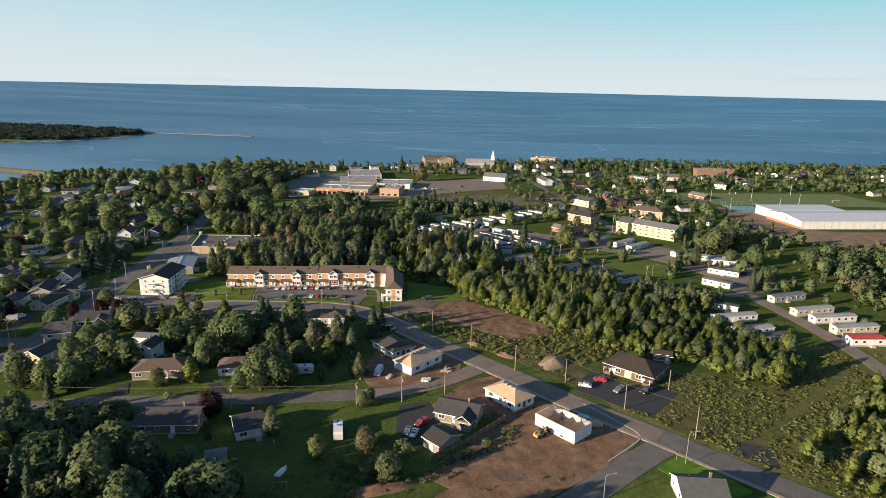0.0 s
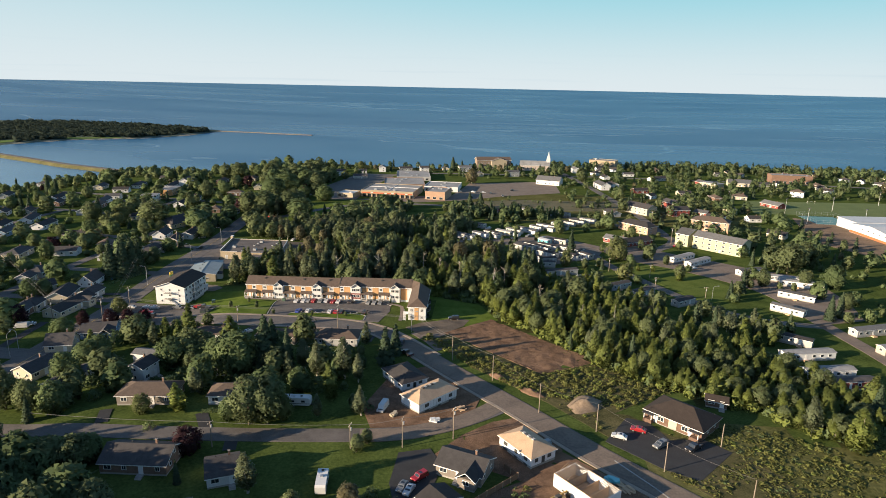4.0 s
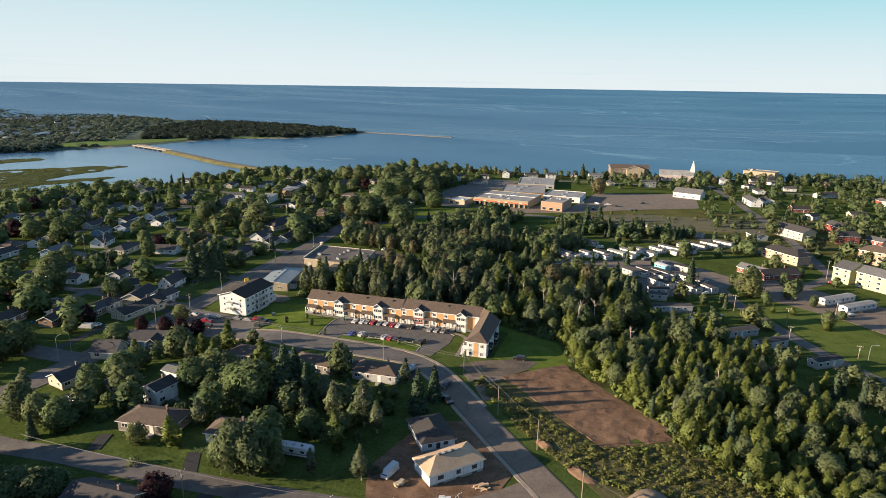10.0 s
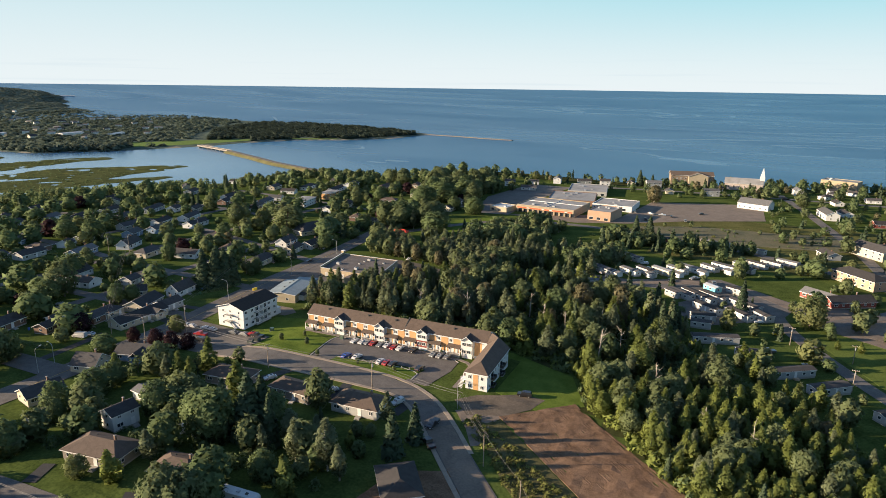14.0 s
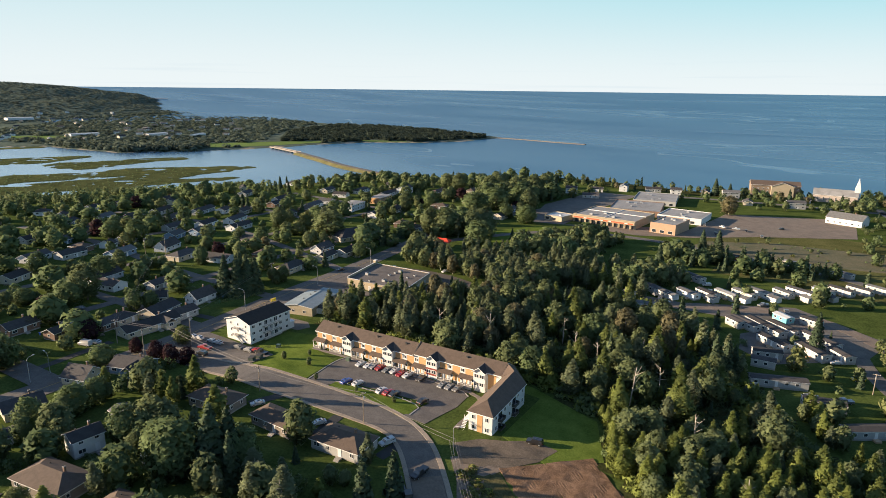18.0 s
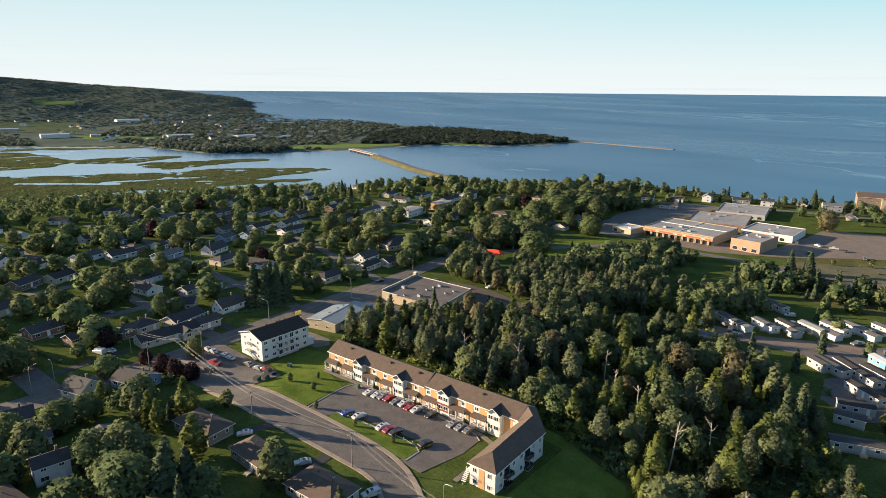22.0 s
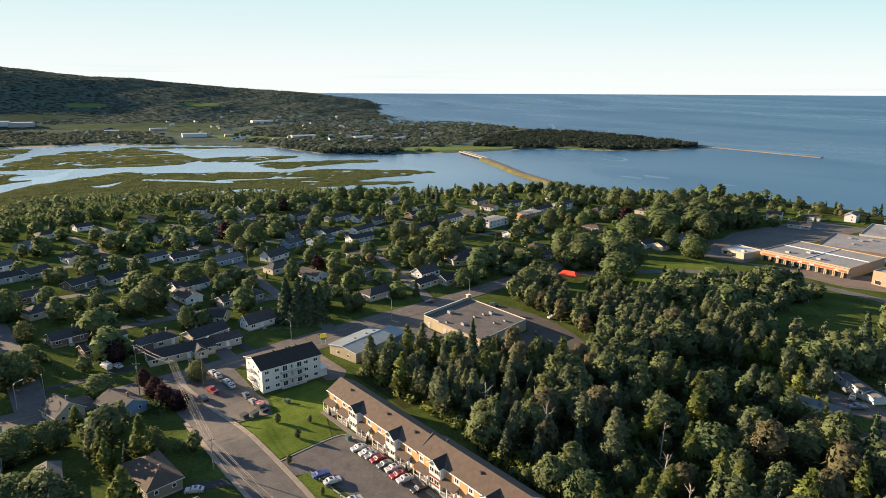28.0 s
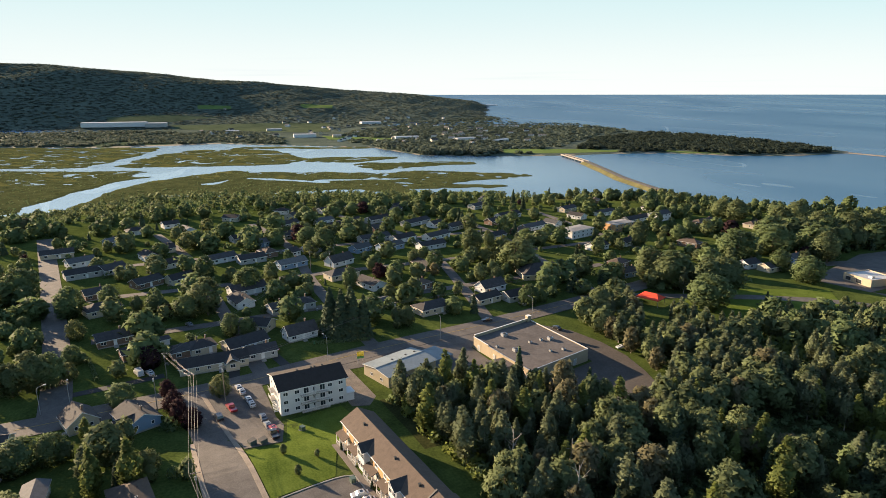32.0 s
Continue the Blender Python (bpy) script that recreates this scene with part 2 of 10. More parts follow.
RUBBER = mat("black_rubber", (0.02, 0.02, 0.02), 0.85, 0.1, 0.5, bump=0)
BARK = mat("bark", (0.13, 0.105, 0.08), 0.95, 0.3, 0.4, bump=0.4)
PALE_BARK = mat("pale_bark", (0.36, 0.32, 0.27), 0.9, 0.3, 0.4, bump=0.3)
WIRE = mat("cable", (0.13, 0.125, 0.12), 0.6, 0.1, 0.5, bump=0)
GLASS = mat("window_glass", (0.025, 0.032, 0.04), 0.12, 0.2, 0.5, bump=0, spec=0.7)
LEAF = leaf_mat("green_leaves", (0.063, 0.092, 0.045), (0.161, 0.210, 0.092))
LEAF_ASH = leaf_mat("olive_leaves", (0.077, 0.100, 0.052), (0.179, 0.213, 0.098))
LEAF_ALDER = leaf_mat("yellow_olive_leaves", (0.083, 0.110, 0.037), (0.195, 0.229, 0.071))
LEAF_YOUNG = leaf_mat("fresh_green_leaves", (0.111, 0.143, 0.041), (0.206, 0.240, 0.066))
LEAF_POPLAR = leaf_mat("grey_green_leaves", (0.084, 0.107, 0.066), (0.195, 0.223, 0.123))
LEAF_BRIGHT = leaf_mat("yellow_green_leaves", (0.094, 0.122, 0.052), (0.166, 0.180, 0.077))
LEAF_TAN = leaf_mat("turning_leaves", (0.092, 0.090, 0.052), (0.205, 0.186, 0.106))
LEAF_PURPLE = leaf_mat("purple_leaves", (0.022, 0.012, 0.016), (0.058, 0.032, 0.036))
LEAF_WEED = leaf_mat("meadow_weeds", (0.090, 0.104, 0.032), (0.168, 0.172, 0.060))
# paler and bluer than near leaves: distance haze is mixed into the colour
LEAF_FAR_HAZED = leaf_mat("haze_paled_far_leaves", (0.080, 0.105, 0.080), (0.128, 0.158, 0.118), patch_scale=0.006, each=0.12)
LEAF_HILL_HAZED = leaf_mat("haze_paled_hill_leaves", (0.098, 0.124, 0.102), (0.146, 0.174, 0.138), patch_scale=0.006, each=0.2)
LEAF_SPIT = leaf_mat("dark_far_needles", (0.030, 0.044, 0.034), (0.062, 0.080, 0.058), patch_scale=0.02, each=0.2)
NEEDLE = leaf_mat("needles", (0.032, 0.052, 0.034), (0.074, 0.100, 0.056), 0.15)


def paint(name, c, rough=0.3):
    m = mat(name, c, rough, 0.03, 1.0, bump=0, spec=0.6)
    m.node_tree.nodes["Principled BSDF"].inputs["Coat Weight"].default_value = 0.5
    return m


PAINTS = [paint("white_car_paint", (0.42, 0.42, 0.42)), paint("silver_car_paint", (0.19, 0.195, 0.20)), paint("red_car_paint", (0.24, 0.014, 0.018)),
          paint("black_car_paint", (0.015, 0.015, 0.017)), paint("blue_car_paint", (0.02, 0.045, 0.22)), paint("grey_car_paint", (0.12, 0.125, 0.13)),
          paint("yellow_car_paint", (0.65, 0.42, 0.02)), paint("teal_paint", (0.12, 0.40, 0.42))]
PAINT_NAMES = ("white", "silver", "red", "black", "blue", "dark grey", "yellow", "teal")


SEA_LEVEL = -34.0


def water_mat():
    """Sea water: the deep blue that comes out of it, and the sky that its ruffled surface returns."""
    m = bpy.data.materials.new("sea_water")
    m.use_nodes = True
    n, l = m.node_tree.nodes, m.node_tree.links
    n.remove(n["Principled BSDF"])
    body, gloss, ms = n.new("ShaderNodeBsdfDiffuse"), n.new("ShaderNodeBsdfGlossy"), n.new("ShaderNodeMixShader")
    geo = n.new("ShaderNodeNewGeometry")
    mp = n.new("ShaderNodeMapping")
    mp.inputs["Rotation"].default_value = (0, 0, 0.25)
    mp.inputs["Scale"].default_value = (0.3, 1.0, 1.0)
    l.new(geo.outputs["Position"], mp.inputs["Vector"])
    w = n.new("ShaderNodeTexNoise")
    w.inputs["Scale"].default_value, w.inputs["Detail"].default_value = 0.12, 6
    l.new(mp.outputs[0], w.inputs["Vector"])
    bp = n.new("ShaderNodeBump")
    bp.inputs["Strength"].default_value, bp.inputs["Distance"].default_value = 0.32, 1.2
    l.new(w.outputs["Fac"], bp.inputs["Height"])
    s = n.new("ShaderNodeTexNoise")
    s.inputs["Scale"].default_value, s.inputs["Detail"].default_value, s.inputs["Distortion"].default_value = 0.004, 6, 0.8
    l.new(mp.outputs[0], s.inputs["Vector"])
    mix = n.new("ShaderNodeMix")
    mix.data_type = "RGBA"
    mix.inputs["A"].default_value, mix.inputs["B"].default_value = (0.013, 0.072, 0.160, 1), (0.021, 0.100, 0.198, 1)
    l.new(s.outputs["Fac"], mix.inputs["Factor"])
    l.new(mix.outputs["Result"], body.inputs["Color"])
    rr = n.new("ShaderNodeMapRange")
    rr.inputs["From Min"].default_value, rr.inputs["From Max"].default_value = 0.33, 0.70
    rr.inputs["To Min"].default_value, rr.inputs["To Max"].default_value = 0.17, 0.27
    l.new(s.outputs["Fac"], rr.inputs["Value"])
    # sheltered water between the marsh islands lies calmer and returns more sky
    far = n.new("ShaderNodeVectorMath")
    far.operation = "DISTANCE"
    far.inputs[1].default_value = (-1150, 250, SEA_LEVEL)
    l.new(geo.outputs["Position"], far.inputs[0])
    calm = n.new("ShaderNodeMapRange")
    calm.inputs["From Min"].default_value, calm.inputs["From Max"].default_value = 380, 950
    calm.inputs["To Min"].default_value, calm.inputs["To Max"].default_value = 0.44, 0.0
    l.new(far.outputs["Value"], calm.inputs["Value"])
    # long pale slicks on the open sea
    sl, band_, both = n.new("ShaderNodeTexNoise"), n.new("ShaderNodeMath"), n.new("ShaderNodeMath")
    sl.inputs["Scale"].default_value, sl.inputs["Detail"].default_value, sl.inputs["Distortion"].default_value = 0.0022, 3, 1.2
    l.new(mp.outputs[0], sl.inputs["Vector"])
    band_.operation, both.operation = "COMPARE", "MULTIPLY_ADD"
    band_.inputs[1].default_value, band_.inputs[2].default_value = 0.60, 0.006
    l.new(sl.outputs["Fac"], band_.inputs[0])
    l.new(band_.outputs[0], both.inputs[0])
    both.inputs[1].default_value = 0.11
    l.new(rr.outputs[0], both.inputs[2])
    tot = n.new("ShaderNodeMath")
    l.new(both.outputs[0], tot.inputs[0])
    l.new(calm.outputs[0], tot.inputs[1])
    l.new(tot.outputs[0], ms.inputs["Fac"])
    gloss.inputs["Roughness"].default_value = 0.22
    gloss.inputs["Color"].default_value = (0.93, 0.94, 0.95, 1)
    l.new(bp.outputs[0], gloss.inputs["Normal"])
    l.new(body.outputs[0], ms.inputs[1])
    l.new(gloss.outputs[0], ms.inputs[2])
    l.new(ms.outputs[0], n["Material Output"].inputs["Surface"])
    return m


WATER = water_mat()


# ---- mesh helpers ----
class Build:
    """Gathers faces of one mesh; each call adds a shape, with the material slot that is current."""

    def __init__(self):
        self.v, self.f, self.m, self.mats = [], [], [], []

    def use(self, material):
        if material not in self.mats:
            self.mats.append(material)
        self.k = self.mats.index(material)
        return self

    def add(self, verts, faces):
        o = len(self.v)
        self.v += [tuple(p) for p in verts]
        self.f += [tuple(i + o for i in f) for f in faces]
        self.m += [self.k] * len(faces)
        return self

    def box(self, x0, y0, z0, x1, y1, z1):
        return self.add([(x0, y0, z0), (x1, y0, z0), (x1, y1, z0), (x0, y1, z0), (x0, y0, z1), (x1, y0, z1), (x1, y1, z1), (x0, y1, z1)],
                        [(0, 3, 2, 1), (4, 5, 6, 7), (0, 1, 5, 4), (1, 2, 6, 5), (2, 3, 7, 6), (3, 0, 4, 7)])

    def prism(self, outline, z0, z1):
        """An upright prism over an outline that runs anticlockwise."""
        n = len(outline)
        return self.add([(x, y, z0) for x, y in outline] + [(x, y, z1) for x, y in outline],
                        [tuple(range(n))[::-1], tuple(range(n, 2 * n))] + [(i, (i + 1) % n, n + (i + 1) % n, n + i) for i in range(n)])

    def tube(self, p, q, r0, r1, n=6):
        p, q = Vector(p), Vector(q)
        w = (q - p).normalized()
        u = w.orthogonal().normalized()
        s = w.cross(u)
        ring = [(math.cos(a) * u + math.sin(a) * s) for a in (2 * math.pi * i / n for i in range(n))]
        return self.add([p + r0 * d for d in ring] + [q + r1 * d for d in ring],
                        [(i, (i + 1) % n, n + (i + 1) % n, n + i) for i in range(n)] + [tuple(range(n))[::-1], tuple(range(n, 2 * n))])

    def mesh(self, name="shape", smooth=False):
        me = bpy.data.meshes.new(name)
        me.from_pydata(self.v, [], self.f)
        for m in self.mats:
            me.materials.append(m)
        me.polygons.foreach_set("material_index", self.m)
        if smooth:
            me.polygons.foreach_set("use_smooth", [True] * len(self.f))
        me.update()
        return me


def B(material):
    return Build().use(material)


def part(name, shape, parent, label="", at=None, smooth=False):
    """One mesh object under a thing or a part; shape is a Build or a mesh to share."""
    ob = new(name, shape.mesh(name, smooth) if isinstance(shape, Build) else shape)
    if parent:
        ob.parent = parent
    if at is not None:
        ob.matrix_basis = at
    return tagged(ob, label) if label else ob


def thing(name, label, category, at=None, group="", kind=""):
    ob = new(name)
    ob.empty_display_size = 0.2
    if at is not None:
        ob.matrix_basis = at
    return tagged(ob, label, category, group, kind)


def solid(name, shape, label, category, at=None, group="", kind="", smooth=False):
    ob = new(name, shape.mesh(name, smooth) if isinstance(shape, Build) else shape)
    if at is not None:
        ob.matrix_basis = at
    return tagged(ob, label, category, group, kind)


# ---- lie of the land ----
SEA = -34.0
TOWN = ((-1000, -1500), (-900, -400), (-705, 20), (-708, 137), (-775, 224), (-755, 348), (-725, 454), (-678, 543), (-600, 700), (-520, 850), (-400, 880), (-250, 860),
        (-80, 850), (80, 900), (260, 930), (512, 930), (760, 900), (1500, 760), (3000, 500), (3000, -1500))
ACROSS = ((-4800, -1500), (-1900, -1500), (-1757, -17), (-1628, 222), (-1629, 464), (-1501, 591), (-1336, 764), (-1127, 783), (-1030, 905), (-972, 1045), (-955, 1168),
          (-910, 1271), (-812, 1334), (-756, 1433), (-733, 1597), (-765, 1640), (-900, 1680), (-1175, 1760), (-1400, 1745), (-1592, 1790), (-2399, 2021), (-3700, 2720), (-4800, 2900))


def inside(px, py, poly):
    """Signed distance to an outline, positive inside, for arrays."""
    d = np.full(px.shape, 1e9)
    inn = np.zeros(px.shape, bool)
    n = len(poly)
    for i in range(n):
        (ax, ay), (bx, by) = poly[i], poly[(i + 1) % n]
        ex, ey = bx - ax, by - ay
        t = np.clip(((px - ax) * ex + (py - ay) * ey) / (ex * ex + ey * ey), 0, 1)
        d = np.minimum(d, np.hypot(px - ax - t * ex, py - ay - t * ey))
        if ay != by:
            hit = ((ay > py) != (by > py)) & (px < (bx - ax) * (py - ay) / (by - ay) + ax)
            inn ^= hit
    return np.where(inn, d, -d)


def stroke(px, py, ax, ay, bx, by, wa, wb):
    """Signed distance to a tapering stroke from a to b, half as wide as wa and wb, positive inside."""
    ex, ey = bx - ax, by - ay
    t = np.clip(((px - ax) * ex + (py - ay) * ey) / (ex * ex + ey * ey), 0, 1)
    return (wa + (wb - wa) * t) - np.hypot(px - ax - t * ex, py - ay - t * ey)


def ripple(px, py, s, seed=0.0):
    """Smooth made-up unevenness of about -1 to 1 at the size s."""
    a = px / s + seed
    b = py / s - seed * 1.7
    return (np.sin(a * 1.3 + 2.1 * np.sin(b * 0.7)) + np.sin(b * 1.7 + 1.4 * np.sin(a * 0.9 + 1.3)) + 0.6 * np.sin(a * 3.1 - b * 2.3 + 0.5) + 0.4 * np.sin(a * 5.3 + b * 4.7)) / 3.0


def smooth(a, b, v):
    t = np.clip((v - a) / (b - a), 0, 1)
    return t * t * (3 - 2 * t)


# marsh: the islands (strokes of sedge), and the channels cut through them
ISLANDS = ((-1488, 482, -1348, 740, 14, 8),
           (-1119, 611, -1112, 714, 22, 8),
           (-988, 652, -956, 789, 24, 10),
           (-812, 661, -765, 791, 30, 8),
           (-782, 502, -702, 664, 16, 5))
ISLANDS += ((-648, 600, -621, 659, 7, 3),
           (-690, 675, -684, 698, 5, 3),
           (-810, 545, -789, 622, 10, 6))
CHANNELS = ((-692, 98, -755, 147, 20, 22),
           (-755, 147, -863, 192, 22, 26),
           (-863, 192, -983, 269, 26, 26),
           (-983, 269, -1051, 410, 26, 20),
           (-1051, 410, -952, 597, 18, 22),
           (-1212, 196, -1469, 334, 16, 20),
           (-1469, 334, -1514, 500, 20, 18),
           (-1139, 244, -1066, 470, 9, 10),
           (-1222, 8, -1133, 206, 7, 6))
CHANNELS += ((-1292, 450, -1286, 565, 9, 8),
           (-925, 406, -831, 493, 10, 12),
           (-893, 338, -932, 366, 9, 6),
           (-758, 419, -720, 513, 12, 14),
           (-796, 280, -736, 414, 7, 10),
           (-1296, 95, -1281, 223, 5, 5),
           (-1490, 107, -1446, 321, 5, 6),
           (-852, 490, -812, 618, 10, 10),
           (-1003, 83, -975, 160, 5, 4),
           (-1498, 18, -1476, 108, 5, 4))


BEDS = (
    ((-1822, -137), (-1571, 329), (-1413, 275), (-1193, 197), (-1224, 102), (-1298, -36)),
    ((-1412, 330), (-1475, 381), (-1450, 489), (-1362, 534), (-1150, 575), (-1092, 496), (-1122, 383), (-1142, 257), (-1186, 227), (-1289, 271)),
    ((-1230, -23), (-1113, 244), (-1080, 274), (-1011, 216), (-955, 175), (-878, 163), (-742, 138), (-682, 117), (-677, 83)),
    ((-844, 227), (-914, 252), (-1012, 327), (-1028, 389), (-943, 516), (-861, 655), (-838, 611), (-864, 494), (-806, 552), (-796, 474), (-739, 528), (-751, 403), (-788, 286), (-761, 236)),
    ((-642, 176), (-740, 213), (-775, 242), (-779, 286), (-714, 409), (-698, 505), (-665, 576), (-634, 562), (-656, 434), (-609, 327), (-576, 225)),
)


def marsh_field(px, py):
    wx, wy = px + 14 * ripple(px, py, 60, 0.3), py + 14 * ripple(px, py, 60, 2.3)
    m = np.full(px.shape, -1e9)
    for bed in BEDS:
        m = np.maximum(m, inside(wx, wy, bed))
    for ax, ay, bx, by, wa, wb in ISLANDS:
        m = np.maximum(m, stroke(wx, wy, ax, ay, bx, by, wa * 2.4, wb * 2.2))
    near = 22 * smooth(-300, -70, inside(px, py, TOWN)) * smooth(620, 380, py)
    m = np.where(near > 2, np.maximum(m, near - 6), m)
    # winding creeks through the sedge
    creek = np.abs(ripple(wx, wy * 1.6, 75, 4.1)) * 60 - 3.7
    creek = np.minimum(creek, np.abs(ripple(wx, wy * 1.9, 40, 9.3)) * 36 - 2.4)
    along, across = wx * 0.9 - wy * 0.4, wx * 0.4 + wy * 0.9
    creek = np.minimum(creek, np.abs(ripple(along, across * 0.28, 34, 12.7)) * 32 - 1.9)
    pond = (0.76 - ripple(px, py * 1.5, 33, 6.2)) * 26
    m = np.minimum(np.minimum(m, np.maximum(creek, -4)), np.maximum(pond, -4)) + near * 0.4
    for s in CHANNELS:
        m = np.minimum(m, -stroke(wx, wy, *s))
    return m + 3 + 4 * ripple(px, py, 22, 1.1) + 3 * ripple(px, py, 9, 0.2)


def lie(px, py):
    """The height of the ground, for arrays."""
    px, py = np.asarray(px, float), np.asarray(py, float)
    base = np.interp(py, (-400, 185, 265, 330, 430, 560, 760, 2000), (3, 2.5, 1, -2, -4, -5.5, -7, -7))
    lower = np.interp(py, (-400, 185, 265, 330, 430, 560, 760, 2000), (1, 0.5, -1.5, -2.2, -4, -5.5, -7, -7))
    base = base + (lower - base) * smooth(98, 128, -px)
    d = inside(px, py, TOWN) + 6 * ripple(px, py, 45, 0.7)
    west = smooth(-250, -350, px)
    reach = 50 + 210 * west
    town = np.where(d > -12, SEA - 1 + (base - SEA + 1) * smooth(0, 1, (d + 8) / reach), SEA - 2)
    e = inside(px, py, ACROSS) + 5 * ripple(px, py, 70, 1.9)
    az = np.degrees(np.arctan2(-(px - 43), py - 241))
    r = np.hypot(px - 43, py - 241)
    top = np.interp(az, (55, 57.5, 60.5, 63, 67, 72, 76, 82, 86, 90, 94, 98, 110, 140), (-28, -10, 34, 56, 80, 100, 129, 154, 184, 200, 224, 224, 245, 240))
    hill = (top - SEA) * smooth(2350, 3750, r + 130 * ripple(px, py, 420, 0.4)) + 9 * ripple(px, py, 160, 3.0) * smooth(2600, 3000, r)
    across = np.where(e > -12, SEA - 0.6 + 2.6 * smooth(-4, 18, e) + np.maximum(hill, 0) * smooth(0, 260, e), SEA - 2)
    return np.maximum(town, across)


def ground(x, y):
    return float(lie(np.array([x]), np.array([y]))[0])


WOOD_MAIN = ((-122, 306), (-74, 310), (-22, 303), (4, 294), (14, 270), (34, 251), (48, 231), (66, 216), (92, 202), (110, 184), (128, 200), (122, 240), (96, 262), (80, 290), (56, 312),
             (38, 345), (16, 370), (-2, 402), (-30, 424), (-58, 446), (-84, 470), (-104, 462), (-108, 440), (-92, 414), (-80, 368), (-99, 353), (-113, 346), (-126, 330))
MEADOW = ((62, 205), (110, 184), (150, 225), (300, 225), (300, -100), (70, 60), (100, 128), (52, 168))


def ground_sheet():
    xs = np.concatenate([np.linspace(-5000, -1850, 80), np.arange(-1820, -700, 22), np.arange(-696, 700, 11), np.linspace(720, 5000, 60)])
    ys = np.concatenate([np.linspace(-1500, -240, 30), np.arange(-200, 900, 9), np.arange(910, 1900, 16), np.linspace(1920, 4900, 60)])
    gx, gy = np.meshgrid(xs, ys)
    gz = lie(gx, gy)
    nx, ny = len(xs), len(ys)
    idx = np.arange(nx * ny).reshape(ny, nx)
    f = np.stack([idx[:-1, :-1], idx[:-1, 1:], idx[1:, 1:], idx[1:, :-1]], -1).reshape(-1, 4)
    cx, cy = gx.ravel()[f].mean(1), gy.ravel()[f].mean(1)
    cz = gz.ravel()[f].mean(1)
    k = np.zeros(len(f), int)
    k[inside(cx, cy, WOOD_MAIN) > 0] = 1
    k[inside(cx, cy, MEADOW) > 0] = 2
    k[(inside(cx, cy, TOWN) < 180) & (cx < -420)] = 2
    k[(inside(cx, cy, TOWN) < 70) & (cx > -420)] = 1
    k[(cx > -25) & (cx < 210) & (cy > 500 + 25 * ripple(cx, cy, 40, 1.0)) & (cy < 640)] = 2
    far = inside(cx, cy, ACROSS)
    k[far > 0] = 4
    k[(far > 8) & (far < 200) & (cx < -1250) & (cy < 700) & (ripple(cx, cy, 150, 5.0) > 0.05)] = 6
    k[(far < 5) & (far > -30)] = 5
    me = bpy.data.meshes.new("ground")
    me.from_pydata(np.stack([gx.ravel(), gy.ravel(), gz.ravel()], 1).tolist(), [], f.tolist())
    for m in (LAWN, FOREST_FLOOR, ROUGH_GRASS, MARSH, HILL_HAZED, SAND, FAR_FIELD):
        me.materials.append(m)
    me.polygons.foreach_set("material_index", k.tolist())
    me.polygons.foreach_set("use_smooth", [True] * len(f))
    me.update()
    tagged(new("ground", me), "grassy ground of the town, marsh and far wooded hill", "ground", kind="structure")


ground_sheet()


def marsh_sheet():
    """The sedge islands of the lagoon: a sheet just above the water, with dark reedy edges and creeks."""
    gx, gy = np.meshgrid(np.arange(-1800, -470, 5.0), np.arange(-420, 1010, 5.0))
    m = marsh_field(gx, gy)
    gz = SEA + np.clip(m * 0.12, -1.5, 0.55) + 0.3 * np.clip(ripple(gx, gy, 6, 3.3), 0, 1) * (m > 3)
    nx, ny = gx.shape[1], gx.shape[0]
    idx = np.arange(nx * ny).reshape(ny, nx)
    f = np.stack([idx[:-1, :-1], idx[:-1, 1:], idx[1:, 1:], idx[1:, :-1]], -1).reshape(-1, 4)
    mf = m.ravel()[f]
    cx, cy = gx.ravel()[f].mean(1), gy.ravel()[f].mean(1)
    keep = (mf.max(1) > -3) & (inside(cx, cy, TOWN) < 12) & (inside(cx, cy, ACROSS) < 12)
    f, mf, cx, cy = f[keep], mf[keep].mean(1), cx[keep], cy[keep]
    used, inv = np.unique(f, return_inverse=True)
    f = inv.reshape(-1, 4)
    me = bpy.data.meshes.new("marsh")
    me.from_pydata(np.stack([gx.ravel(), gy.ravel(), gz.ravel()], 1)[used].tolist(), [], f.tolist())
    for q in (MARSH, MARSH_EDGE):
        me.materials.append(q)
    band_ = ripple(cx * 0.9 - cy * 0.4, (cx * 0.4 + cy * 0.9) * 0.22, 17, 3.7)
    edge = (band_ > 0.22) | (mf < 5 + 4 * ripple(cx, cy, 14, 2.0)) | (ripple(cx, cy * 2, 55, 8.0) > 0.42 - 0.9 * smooth(-1350, -850, cx)) | (inside(cx, cy, TOWN) > -170 + 90 * ripple(cx, cy, 34, 1.0))
    me.polygons.foreach_set("material_index", edge.astype(int).tolist())
    me.polygons.foreach_set("use_smooth", [True] * len(f))
    me.update()
    tagged(new("marsh", me), "ochre and olive sedge marsh cut by winding creeks", "marsh", kind="structure")


marsh_sheet()


def sea_sheet():
    """The sea, flat near the coast; towards the horizon the sheet lifts to meet the sky where the horizon lies."""
    rr = np.concatenate([[0], np.geomspace(200, 4700, 60)])
    aa = np.radians(np.arange(0, 361, 3))
    b = B(WATER)
    v = []
    for r in rr:
        lift = 108.0 * max(0.0, (r - 2200) / 2500) ** 1.5
        v += [(43 * 0.5 + r * math.sin(a), 120 + r * math.cos(a), SEA + lift) for a in aa]
    n = len(aa)
    b.add(v, [(i * n + j, i * n + j + 1, (i + 1) * n + j + 1, (i + 1) * n + j) for i in range(len(rr) - 1) for j in range(n - 1)])
    b.f = [f[::-1] for f in b.f]
    solid("sea", b, "blue rippled sea and lagoon reaching the horizon", "sea", kind="structure", smooth=True)


sea_sheet()


ROADS = []


